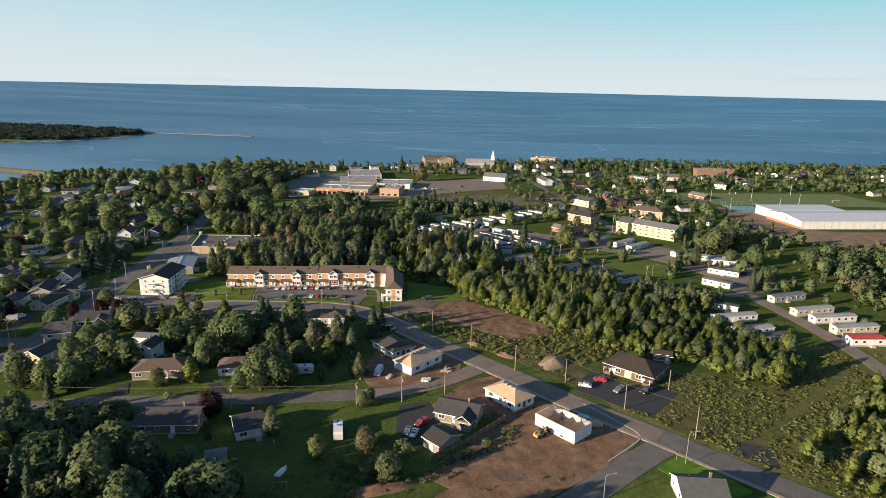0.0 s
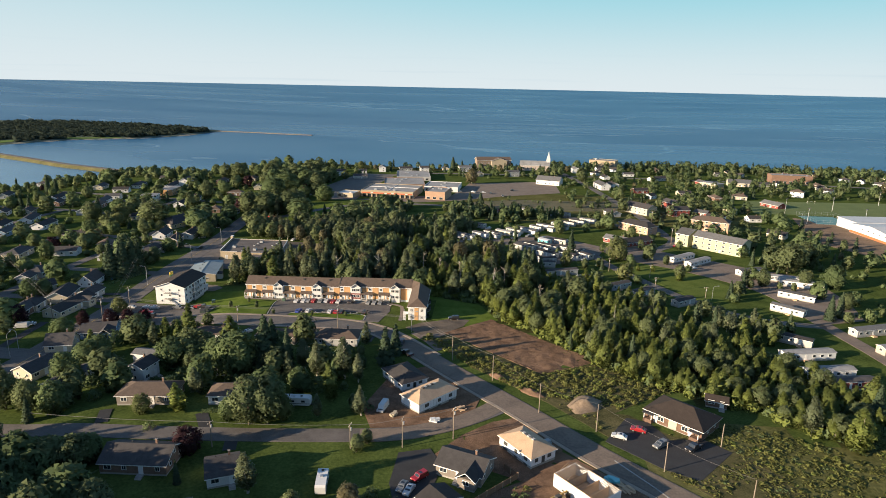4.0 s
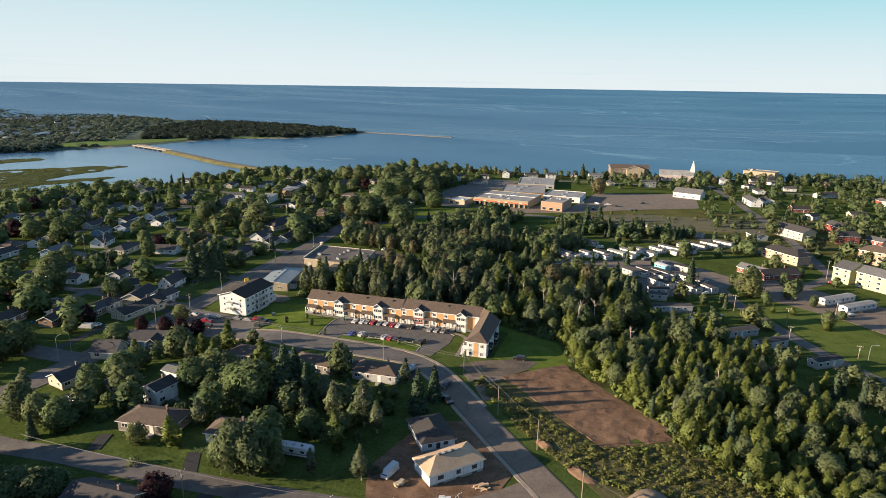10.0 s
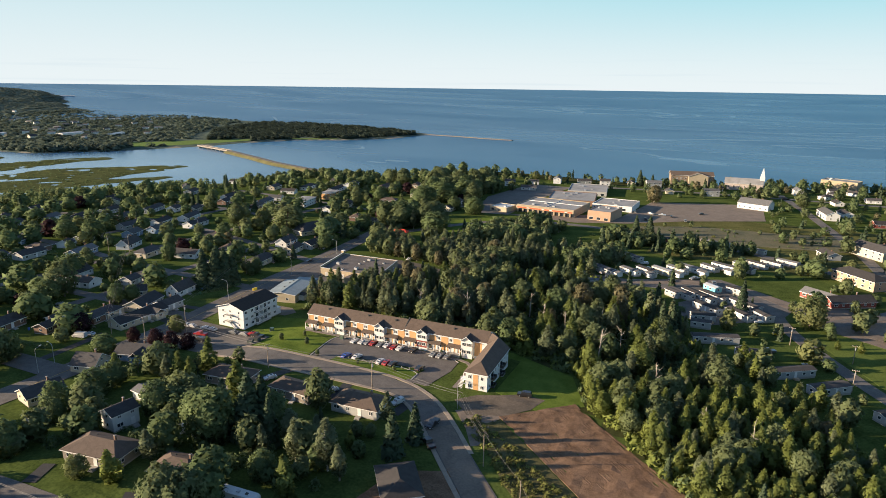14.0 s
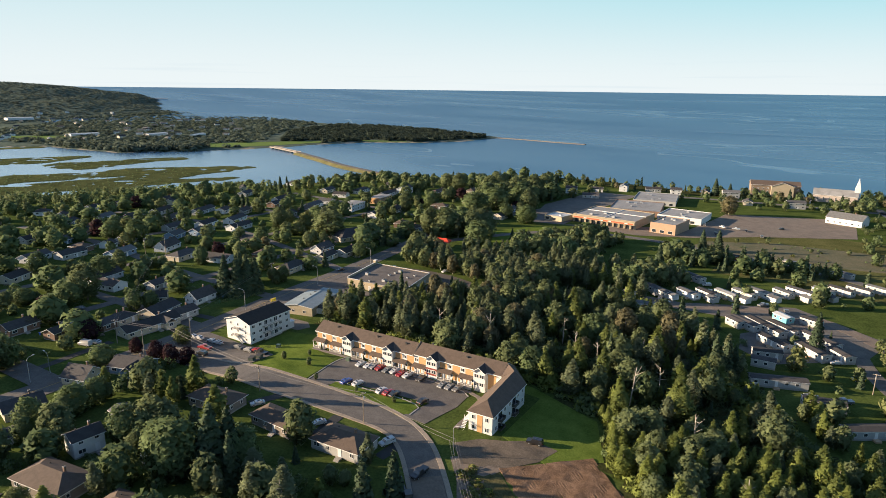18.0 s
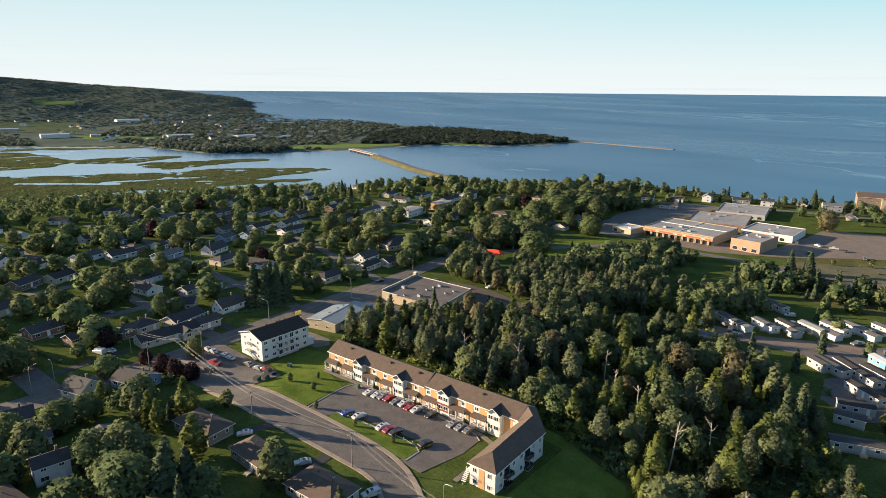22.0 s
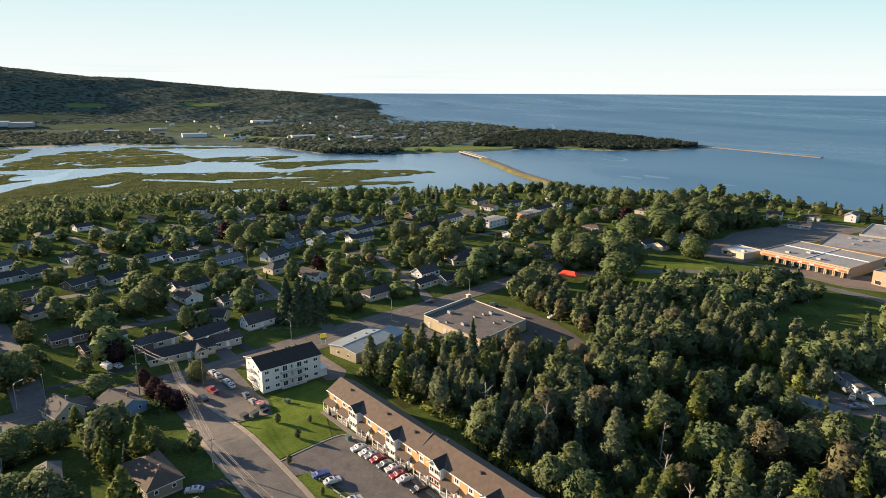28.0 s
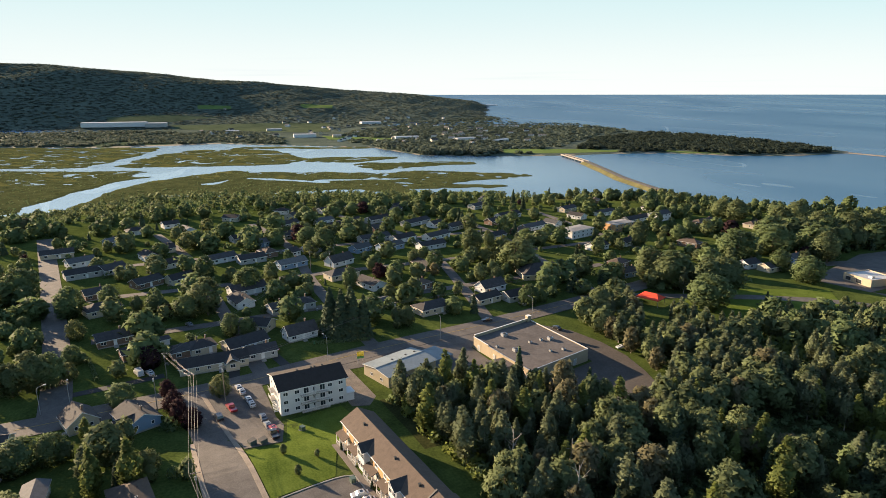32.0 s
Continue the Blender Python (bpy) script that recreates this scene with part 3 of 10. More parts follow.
def ribbon(name, label, category, line, width, material, lift=0.10, kind="structure", step=4.0, thick=0.25):
    """A road or path laid along a line of points, following the ground."""
    pts = [Vector((*p, 0)) for p in line]
    # round the corners
    for _ in range(2):
        q = [pts[0]]
        for a, c in zip(pts, pts[1:]):
            q += [a.lerp(c, 0.25), a.lerp(c, 0.75)]
        pts = q + [pts[-1]]
    fine = [pts[0]]
    for a, c in zip(pts, pts[1:]):
        n = max(1, int((c - a).length / step))
        fine += [a.lerp(c, (i + 1) / n) for i in range(n)]
    pts = fine
    if width > 3:
        ROADS.extend((p.x, p.y, width / 2) for p in pts)
    b = B(material)
    v, f = [], []
    cols = 5
    for i, p in enumerate(pts):
        d = (pts[min(i + 1, len(pts) - 1)] - pts[max(i - 1, 0)]).normalized()
        s = Vector((-d.y, d.x, 0))
        row = [p + s * width * (0.5 - j / (cols - 1)) for j in range(cols)]
        z = lie([q.x for q in row], [q.y for q in row])
        v += [(q.x, q.y, float(h) + lift) for q, h in zip(row, z)]
        v += [(row[0].x, row[0].y, float(z[0]) - thick), (row[-1].x, row[-1].y, float(z[-1]) - thick)]
    w = cols + 2
    for i in range(len(pts) - 1):
        a, c = i * w, (i + 1) * w
        f += [(a + j, a + j + 1, c + j + 1, c + j) for j in range(cols - 1)]
        f += [(a + cols, a, c, c + cols), (a + cols - 1, a + cols + 1, c + cols + 1, c + cols - 1)]
    b.add(v, [q[::-1] for q in f])
    return solid(name, b, label, category, kind=kind)


def patch(name, label, category, outline, material, lift=0.08, kind="structure", step=5.0, uneven=0.0):
    """A lot, lawn or bare patch: a sheet over an outline, following the ground, with an edge that goes into it."""
    bm = bmesh.new()
    ring = []
    n = len(outline)
    for i in range(n):
        a, c = Vector((*outline[i], 0)), Vector((*outline[(i + 1) % n], 0))
        k = max(1, int((c - a).length / step))
        ring += [a.lerp(c, j / k) for j in range(k)]
    vs = [bm.verts.new(p) for p in ring]
    face = bm.faces.new(vs)
    bmesh.ops.triangulate(bm, faces=[face])
    xs = [p.x for p in ring]
    ys = [p.y for p in ring]
    for axis, lo, hi in ((0, min(xs), max(xs)), (1, min(ys), max(ys))):
        c = lo + step
        while c < hi:
            no = (1, 0, 0) if axis == 0 else (0, 1, 0)
            bmesh.ops.bisect_plane(bm, geom=bm.verts[:] + bm.edges[:] + bm.faces[:], plane_co=(c, 0, 0) if axis == 0 else (0, c, 0), plane_no=no)
            c += step
    rim = [e for e in bm.edges if len(e.link_faces) == 1]
    bm.normal_update()
    for fc in bm.faces:
        if fc.normal.z < 0:
            fc.normal_flip()
    z = lie([v.co.x for v in bm.verts], [v.co.y for v in bm.verts])
    for v, h in zip(bm.verts, z):
        v.co.z = float(h) + lift + (uneven * noise.noise(Vector((v.co.x * 0.3, v.co.y * 0.3, 1))) if uneven else 0)
    skirt = bmesh.ops.extrude_edge_only(bm, edges=rim)["geom"]
    for v in skirt:
        if isinstance(v, bmesh.types.BMVert):
            v.co.z -= 0.3 + lift
    me = bpy.data.meshes.new(name)
    bm.to_mesh(me)
    bm.free()
    me.materials.append(material)
    return solid(name, me, label, category, kind=kind)


# ---- roads and lots ----
CURVE = ((330, -90), (210, 20), (130, 92), (100, 118), (74, 142.3), (64, 152.3), (51.5, 163.7), (41.5, 172.6), (31, 183.5), (23, 192.5), (10, 206), (1, 215.2), (-11.5, 228.5), (-24.5, 243), (-34.5, 252), (-44, 256), (-58, 255.6), (-75, 255), (-92, 253.6), (-122, 253.5), (-155, 252))
ribbon("road", "wide western end of the curving street", "road", ((-48, 257), (-62, 257), (-85, 256.4), (-110, 255.3), (-135, 252.8), (-155, 251)), 9.6, ASPHALT, 0.09)
ribbon("road", "dusty curving residential street of grey asphalt", "road", CURVE, 8.4, ASPHALT)
ribbon("road", "wide asphalt main road with faded paint", "road", ((-190, 520), (-177, 440), (-167, 372), (-163, 326), (-159, 294), (-154.5, 262), (-152.5, 230), (-151, 205), (-152, 150), (-160, 60)), 11.0, ASPHALT, 0.13)
ribbon("road", "narrow shaded residential street of asphalt", "road", ((17, 199), (6, 188), (-4, 181), (-15, 176), (-48, 171.3), (-81, 168), (-114, 166), (-152, 166)), 6.6, ASPHALT, 0.12)
ribbon("road", "side street of grey asphalt off the main road", "road", ((-420, 190), (-339, 198.5), (-255, 207), (-189, 213), (-150, 214.5)), 9.0, ASPHALT, 0.12)
ribbon("road", "short asphalt street joining the curving street", "road", ((66, 152), (59, 148), (46, 137), (30, 123), (0, 95), (-60, 40), (-140, -30)), 8.0, ASPHALT, 0.12)
patch("parking_lot", "asphalt parking lot before the row houses", "parking lot", ((-84, 261.2), (-87.6, 278.5), (-86.5, 282.6), (-62, 284.4), (-40, 285.8), (-36, 283), (-35, 275), (-37, 260.8), (-45, 261.2), (-43, 272), (-75, 268), (-77, 261.4)), ASPHALT, 0.09)
patch("parking_lot", "dark asphalt lot beside the white apartment block", "parking lot", ((-155.5, 257), (-157.3, 266.6), (-151, 273), (-141, 273), (-128, 272.6), (-122, 273.6), (-111.2, 270.8), (-111.9, 260.9), (-120, 259.4), (-135, 257.2), (-150, 255.6)), ASPHALT, 0.11)
patch("building_site", "bare brown earth levelled for more houses", "ground", ((1, 140), (19, 157), (25, 160), (37, 149), (47, 146), (44, 140), (29, 128), (16, 119), (8, 121), (4, 118), (-2, 124), (3, 129), (-4, 134)), EARTH, 0.12, uneven=0.12, step=3)
patch("field", "bare ploughed brown earth field", "field", ((-9, 253.5), (9, 272), (46, 233), (28, 221)), EARTH, 0.10, uneven=0.35, step=2.5)
def furrows():
    """Long low ridges of turned earth across the field."""
    b = B(EARTH)
    a, d, w = Vector((-9, 254.5)), Vector((37, -33.5)), Vector((17.5, 17.0))
    rng = random.Random(2)
    n = 15
    for k in range(34):
        v = []
        for i in range(n):
            t = 0.02 + 0.96 * i / (n - 1)
            p = a + d * t + w * ((k + 0.5) / 34 + rng.uniform(-0.012, 0.012))
            s = w.normalized() * 0.40
            z = ground(p.x, p.y) + 0.12
            h = rng.uniform(-0.09, -0.03)
            v += [(p.x - s.x, p.y - s.y, z - 0.1), (p.x, p.y, z + h), (p.x + s.x, p.y + s.y, z - 0.1)]
        b.add(v, [(3 * i + j, 3 * i + 3 + j, 3 * i + 4 + j, 3 * i + 1 + j) for i in range(n - 1) for j in range(2)])
    solid("furrows", b, "ridges of turned brown earth across the field", "furrows", kind="stuff")


furrows()
patch("building_site", "bare brown earth of a building site", "ground", ((4, 172), (17, 186), (30, 175), (56, 152.5), (46, 141), (22, 139), (6, 150), (20, 160)), EARTH, 0.09, uneven=0.12, step=2.5)
patch("building_site", "bare brown earth round new houses", "ground", ((-27, 190), (-22, 216), (-10, 222), (8, 202), (6, 190), (-14, 179.5), (-22, 179)), EARTH, 0.09, uneven=0.1, step=2.5)

# meadows and fields on the flat across the lagoon
FAR_FIELDS = (((-2446, 410), (-2385, 600), (-2379, 985), (-1939, 847), (-2003, 683), (-2157, 564), (-2325, 417)),
              ((-2640, 203), (-2650, 427), (-2625, 600), (-2510, 417), (-2550, 203)),
              ((-2885, 550), (-2895, 690), (-2815, 680), (-2820, 545)), ((-2865, 985), (-2840, 1140), (-2750, 1110), (-2785, 985)),
              ((-1764, 767), (-1569, 924), (-1487, 880), (-1614, 745)), ((-1150, 1000), (-1080, 1120), (-1000, 1220), (-975, 1180), (-1010, 1040), (-1060, 950)), ((-960, 1290), (-900, 1320), (-850, 1345), (-840, 1335), (-905, 1285), (-950, 1270)))
for i, f in enumerate(FAR_FIELDS):
    patch("far_field", "pale meadow on the flat across the lagoon" if i in (0, 1) else "small bright green field across the lagoon", "field", f, FAR_FIELD if i in (0, 1) else FAR_GREEN, 0.5 if i < 4 else 0.3, step=24)


def no_field(px, py):
    ok = np.ones(px.shape, bool)
    for f in FAR_FIELDS:
        ok &= inside(px, py, f) < 0
    return ok



# ---- houses ----
SHARED = {}


def shared(key, make):
    if key not in SHARED:
        SHARED[key] = make()
    return SHARED[key]


def window_frame(w, h):
    def make():
        b = B(TRIM)
        t, d = 0.11, 0.07
        b.box(-w / 2, -d, -h / 2, -w / 2 + t, 0, h / 2).box(w / 2 - t, -d, -h / 2, w / 2, 0, h / 2)
        b.box(-w / 2 + t, -d, -h / 2, w / 2 - t, 0, -h / 2 + t).box(-w / 2 + t, -d, h / 2 - t, w / 2 - t, 0, h / 2)
        if w > 1.0:
            b.box(-0.04, -d + 0.01, -h / 2 + t, 0.04, 0, h / 2 - t)
        return b.mesh("window")
    return shared(("wf", w, h), make)


def window_pane(w, h):
    return shared(("wp", w, h), lambda: B(GLASS).box(-w / 2 + 0.1, -0.035, -h / 2 + 0.1, w / 2 - 0.1, 0.0, h / 2 - 0.1).mesh("pane"))


def window(parent, x, y, z, w, h, turn=0):
    """A window with its frame proud of the wall and its pane set back in it; turn: which way its wall looks (0 is -y)."""
    ob = part("window", window_frame(w, h), parent, at=pose(x, y, z, 0, 0, turn))
    part("pane", window_pane(w, h), ob)
    return ob


def door(parent, x, y, z, w=1.0, h=2.05, turn=0, material=None):
    m = material or TRIM
    ob = part("door", shared(("door", w, h, m.name), lambda: B(m).box(-w / 2, -0.06, 0, w / 2, 0, h).use(TRIM).box(-w / 2 - 0.09, -0.08, 0, -w / 2, 0, h + 0.1)
              .box(w / 2, -0.08, 0, w / 2 + 0.09, 0, h + 0.1).box(-w / 2, -0.08, h, w / 2, 0, h + 0.1).mesh("door")), parent, at=pose(x, y, z, 0, 0, turn))
    return ob


def wall_block(L, D, eave, rise, material, roof, base=0.5):
    """The walls of a house with their gables; the foundation shows below the siding."""
    b = B(material)
    if roof == "gable":
        prof = [(-D / 2, base), (D / 2, base), (D / 2, eave), (0, eave + rise), (-D / 2, eave)]
        n = len(prof)
        b.add([(-L / 2, y, z) for y, z in prof] + [(L / 2, y, z) for y, z in prof],
              [tuple(range(n))[::-1], tuple(range(n, 2 * n))] + [(i, (i + 1) % n, n + (i + 1) % n, n + i) for i in range(n)])
        b.f = [f[::-1] for f in b.f]
    else:
        b.box(-L / 2, -D / 2, base, L / 2, D / 2, eave)
    b.use(CONCRETE).box(-L / 2 + 0.04, -D / 2 + 0.04, -1.2, L / 2 - 0.04, D / 2 - 0.04, base)
    return b


def gable_roof(L, D, eave, rise, material, over=0.45, t=0.22):
    """One roof of two slopes, with pale bargeboards and fascia on its edges."""
    b = B(material)
    x = L / 2 + over
    s = rise / (D / 2)
    y = D / 2 + over
    z = eave - over * s
    prof = [(-y, z), (0, eave + rise), (y, z), (y, z + t), (0, eave + rise + t), (-y, z + t)]
    v = [(-x, p, q) for p, q in prof] + [(x, p, q) for p, q in prof]
    b.add(v, [(0, 1, 7, 6), (1, 2, 8, 7), (3, 4, 10, 9), (4, 5, 11, 10)])
    b.use(TRIM)
    k = b.k
    faces = [(2, 3, 9, 8), (5, 0, 6, 11), (0, 5, 4, 1), (1, 4, 3, 2), (6, 7, 10, 11), (7, 8, 9, 10)]
    b.f += faces
    b.m += [k] * len(faces)
    return b


def hip_roof(L, D, eave, rise, material, over=0.5, t=0.18):
    b = B(material)
    x, y = L / 2 + over, D / 2 + over
    r = max(0.3, L / 2 - D / 2 * 0.95)
    z = eave
    v = [(-x, -y, z), (x, -y, z), (x, y, z), (-x, y, z), (-x, -y, z + t), (x, -y, z + t), (x, y, z + t), (-x, y, z + t), (-r, 0, z + rise + t), (r, 0, z + rise + t)]
    b.add(v, [(0, 3, 2, 1), (4, 5, 9, 8), (5, 6, 9), (6, 7, 8, 9), (7, 4, 8)])
    b.use(TRIM).add(v[:8], [(0, 1, 5, 4), (1, 2, 6, 5), (2, 3, 7, 6), (3, 0, 4, 7)])
    return b


def chimney(parent, x, y, z, h=1.1, s=0.5, material=None):
    part("chimney", B(material or BRICK).box(x - s / 2, y - s / 2, z - 0.8, x + s / 2, y + s / 2, z + h).use(CONCRETE).box(x - s / 2 - 0.06, y - s / 2 - 0.06, z + h, x + s / 2 + 0.06, y + s / 2 + 0.06, z + h + 0.1)
         .use(DARK_TRIM).box(x - 0.1, y - 0.1, z + h + 0.1, x + 0.1, y + 0.1, z + h + 0.3), parent)


def vent(parent, x, y, z, s=0.3):
    part("roof_vent", shared(("vent", s), lambda: B(DARK_TRIM).box(-s / 2, -s / 2, -0.3, s / 2, s / 2, 0.35).box(-s * 0.65, -s * 0.65, 0.35, s * 0.65, s * 0.65, 0.42).mesh("roof_vent")), parent, at=pose(x, y, z))


def steps(parent, x, y, z, w=1.6, d=1.4):
    """A stoop with three steps before a door that looks to -y."""
    b = B(CONCRETE)
    for i in range(3):
        b.box(x - w / 2, y - d - 0.3 * i, -0.6, x + w / 2, y, z - 0.18 * i)
    part("stoop", b, parent)


def house(label, L=12, D=8, eave=3.0, rise=1.9, roof="gable", wall=None, top=None, storeys=1, wing=0, garage=False, deck=False, stack=True, gable_wall=None, category="house", name="house"):
    """A house at the origin, its length along x and its front to -y."""
    wall, top = wall or WHITE, top or SHINGLE_BLACK
    h = thing(name, label, category)
    b = wall_block(L, D, eave, rise, wall, roof)
    body = part("wall", b, h)
    part("roof", gable_roof(L, D, eave, rise, top) if roof == "gable" else hip_roof(L, D, eave, rise, top), h)
    for s in range(storeys):
        zc = (1.95 if storeys == 1 else 1.85) + 2.6 * s
        n = max(2, int(L / 3.4))
        for i in range(n):
            x = -L / 2 + L * (i + 0.5) / n
            if s == 0 and i == n // 2:
                door(h, x, -D / 2, 0.5)
                steps(h, x, -D / 2, 0.5)
                door(h, x + 0.4, D / 2, 0.5, turn=180)
                continue
            wd = 1.9 if (i == 0 and s == 0) else 1.2
            window(h, x, -D / 2, zc, wd, 1.25)
            window(h, x, D / 2, zc, 1.1, 1.1, 180)
        for e, turn in ((-1, -90), (1, 90)):
            for y in ((-D / 4, D / 4) if D > 6 else (0,)):
                window(h, e * L / 2, y, zc, 1.0, 1.1, turn)
    if roof == "gable" and rise > 2.2:
        for e, turn in ((-1, -90), (1, 90)):
            window(h, e * L / 2, 0, eave + rise * 0.35, 0.9, 1.0, turn)
    if wing:
        part("wing_wall", B(wall).box(L / 4 - wing / 2, -D / 2 - 2.4, 0.4, L / 4 + wing / 2, -D / 2 + 0.1, eave).use(CONCRETE).box(L / 4 - wing / 2 + 0.04, -D / 2 - 2.36, -1, L / 4 + wing / 2 - 0.04, -D / 2, 0.4), h)
        g = gable_roof(D / 2 + 2.4, wing, eave, rise * 0.75, top)
        part("wing_roof", g, h, at=pose(L / 4, -D / 4 - 1.2, 0.03, 0, 0, 90))
        window(h, L / 4, -D / 2 - 2.4, 1.9, 1.8, 1.3)
    if garage:
        part("garage_wall", B(wall).box(L / 2, -D / 2 + 0.8, -0.8, L / 2 + 4.2, D / 2 - 0.6, 2.7), h)
        part("garage_roof", gable_roof(4.2, D - 1.4, 2.7, 1.2, top, 0.3), h, at=pose(L / 2 + 2.1, 0.1, 0))
        door(h, L / 2 + 2.1, -D / 2 + 0.8, 0.05, 2.7, 2.2)
    if deck:
        b = B(LUMBER).box(-2.2, D / 2, 0.5, 2.2, D / 2 + 2.6, 0.62)
        for x in (-2.1, 2.1):
            for y in (D / 2 + 0.2, D / 2 + 2.5):
                b.box(x - 0.06, y - 0.06, -0.8, x + 0.06, y + 0.06, 1.5)
        b.box(-2.2, D / 2 + 2.45, 1.4, 2.2, D / 2 + 2.55, 1.5)
        part("deck", b, h)
    if stack:
        chimney(h, L * 0.22, D * 0.08, eave + rise)
    vent(h, -L * 0.2, D * 0.2, eave + rise * 0.6 + 0.1)
    return h


def put(h, x, y, turn=0, scale=1.0, dz=0.0):
    """A copy of a thing on the ground at x, y."""
    return copy_thing(h, Matrix.Translation((x, y, ground(x, y) + dz)) @ Euler((0, 0, radians(turn))).to_matrix().to_4x4() @ Matrix.Scale(scale, 4))


def settle(h, x, y, turn=0, dz=0.0):
    """Moves the thing itself to its place on the ground."""
    h.matrix_basis = pose(x, y, ground(x, y) + dz, 0, 0, turn)
    return h


# ---- plants ----
def sprays(centres, normals, sizes, rng):
    """Leaf sprays, one uneven triangle at each centre: arrays of vertices and of faces."""
    n = len(centres)
    r = rng.normal(size=(n, 3))
    u = np.cross(normals, r)
    u /= np.linalg.norm(u, axis=1, keepdims=True) + 1e-9
    w = np.cross(normals, u)
    v = np.empty((n, 3, 3))
    for k in range(3):
        a = k * 2.094 + rng.uniform(-0.45, 0.45, n)
        s = sizes * rng.uniform(0.65, 1.3, n)
        v[:, k] = centres + u * (np.cos(a) * s)[:, None] + w * (np.sin(a) * s)[:, None]
    return v.reshape(-1, 3), np.arange(n * 3).reshape(-1, 3)


# crown outlines: the radius at each part of the crown's height, for a tree one metre high; foot of the crown, lobes and their size
SHAPES = {"round": ((0.24, 0.34, 0.37, 0.345, 0.27, 0.12), 0.03, 66, 0.31),
          "open": ((0.19, 0.26, 0.29, 0.285, 0.22, 0.09), 0.09, 56, 0.33),
          "slim": ((0.15, 0.19, 0.19, 0.15, 0.09, 0.025), 0.05, 64, 0.36),
          "poplar": ((0.12, 0.155, 0.155, 0.13, 0.085, 0.03), 0.15, 60, 0.40),
          "clump": ((0.56, 0.60, 0.56, 0.48, 0.36, 0.20), 0.0, 9, 0.6),
          "bush": ((0.50, 0.58, 0.56, 0.46, 0.32, 0.15), 0.0, 14, 0.40)}


def crown(kind, seed, n):
    """Leaf sprays of one crown, for a tree one metre high: vertices, faces and the way each spray faces."""
    rng = np.random.default_rng(seed)
    if kind == "spruce":
        t = rng.uniform(0, 1, n) ** 0.6
        z = 0.06 + 0.94 * (1 - t)
        an = rng.uniform(0, 2 * np.pi, n)
        whorl = 0.80 + 0.20 * np.sin(z * 60 + 2 * np.sin(an * 3 + seed))
        rad = 0.205 * t ** 0.85 * whorl * rng.uniform(0.7, 1.08, n) + 0.006
        c = np.stack([rad * np.cos(an), rad * np.sin(an), z - rad * 0.35], 1)
        d = np.stack([np.cos(an), np.sin(an), np.full(n, 0.45)], 1)
        soft = d + rng.normal(size=(n, 3)) * 0.25 + np.array([0, 0, 0.5]) * np.sin(z * 60)[:, None]
        sz = rng.uniform(0.022, 0.036, n)
    else:
        prof, foot, count, part_of = SHAPES[kind]
        lean = rng.normal(size=2) * (0.03 if kind not in ("bush", "clump") else 0.06)
        hz = (np.arange(count) + rng.uniform(0, 1, count)) / count
        rz = np.interp(hz, np.linspace(0, 1, 6), prof) * rng.uniform(0.8, 1.12, count)
        an = np.arange(count) * 2.4 + rng.uniform(-0.7, 0.7, count)
        lr = np.maximum(rz * part_of * rng.uniform(0.8, 1.3, count), 0.035)
        out = np.maximum(rz - lr * 0.9, 0) * rng.uniform(0.82, 1.04, count)
        top = 0.97 if kind not in ("bush", "clump") else 0.8
        lz = foot + (top - foot) * (0.05 + 0.88 * hz)
        lobes = np.stack([out * np.cos(an) + lean[0] * hz, out * np.sin(an) + lean[1] * hz, lz], 1)
        p = lr ** 1.7
        i = rng.choice(count, n, p=p / p.sum())
        d = rng.normal(size=(n, 3))
        d /= np.linalg.norm(d, axis=1, keepdims=True)
        axis = np.column_stack([lean[0] * hz[i], lean[1] * hz[i], np.full(n, foot + (top - foot) * 0.45)])
        away = lobes[i] - axis
        away /= np.linalg.norm(away, axis=1, keepdims=True) + 1e-6
        inward = (d * away).sum(1)
        d = np.where((inward < -0.25)[:, None], d - 2 * inward[:, None] * away, d)     # few leaves inside
        d[:, 2] += 0.12
        d /= np.linalg.norm(d, axis=1, keepdims=True)
        tall = {"poplar": 1.45, "slim": 1.2}.get(kind, 0.95)
        c = lobes[i] + d * rng.uniform(0.80, 1.14, n)[:, None] * lr[i][:, None] * (1, 1, tall)
        c += rng.normal(size=(n, 3)) * (lr[i] * 0.32)[:, None]
        c[:, 2] = np.maximum(c[:, 2], 0.02)
        soft = d * 0.14 + away * 1.0 + rng.normal(size=(n, 3)) * 0.20 + np.array([0, 0, 0.15])
        if kind == "clump":
            soft[:, 2] += 1.4
        big = {"bush": 0.085, "clump": 0.31, "round": 0.038, "open": 0.034, "poplar": 0.0235, "slim": 0.0265}[kind]
        sz = rng.uniform(0.7, 1.3, n) * big * ((280 / n) ** 0.5 if kind == "bush" else 1)
    soft /= np.linalg.norm(soft, axis=1, keepdims=True)
    face = soft + rng.normal(size=(n, 3)) * 0.42
    face /= np.linalg.norm(face, axis=1, keepdims=True)
    v, f = sprays(c, face, sz, rng)
    return v, f, np.repeat(soft, 3, axis=0)


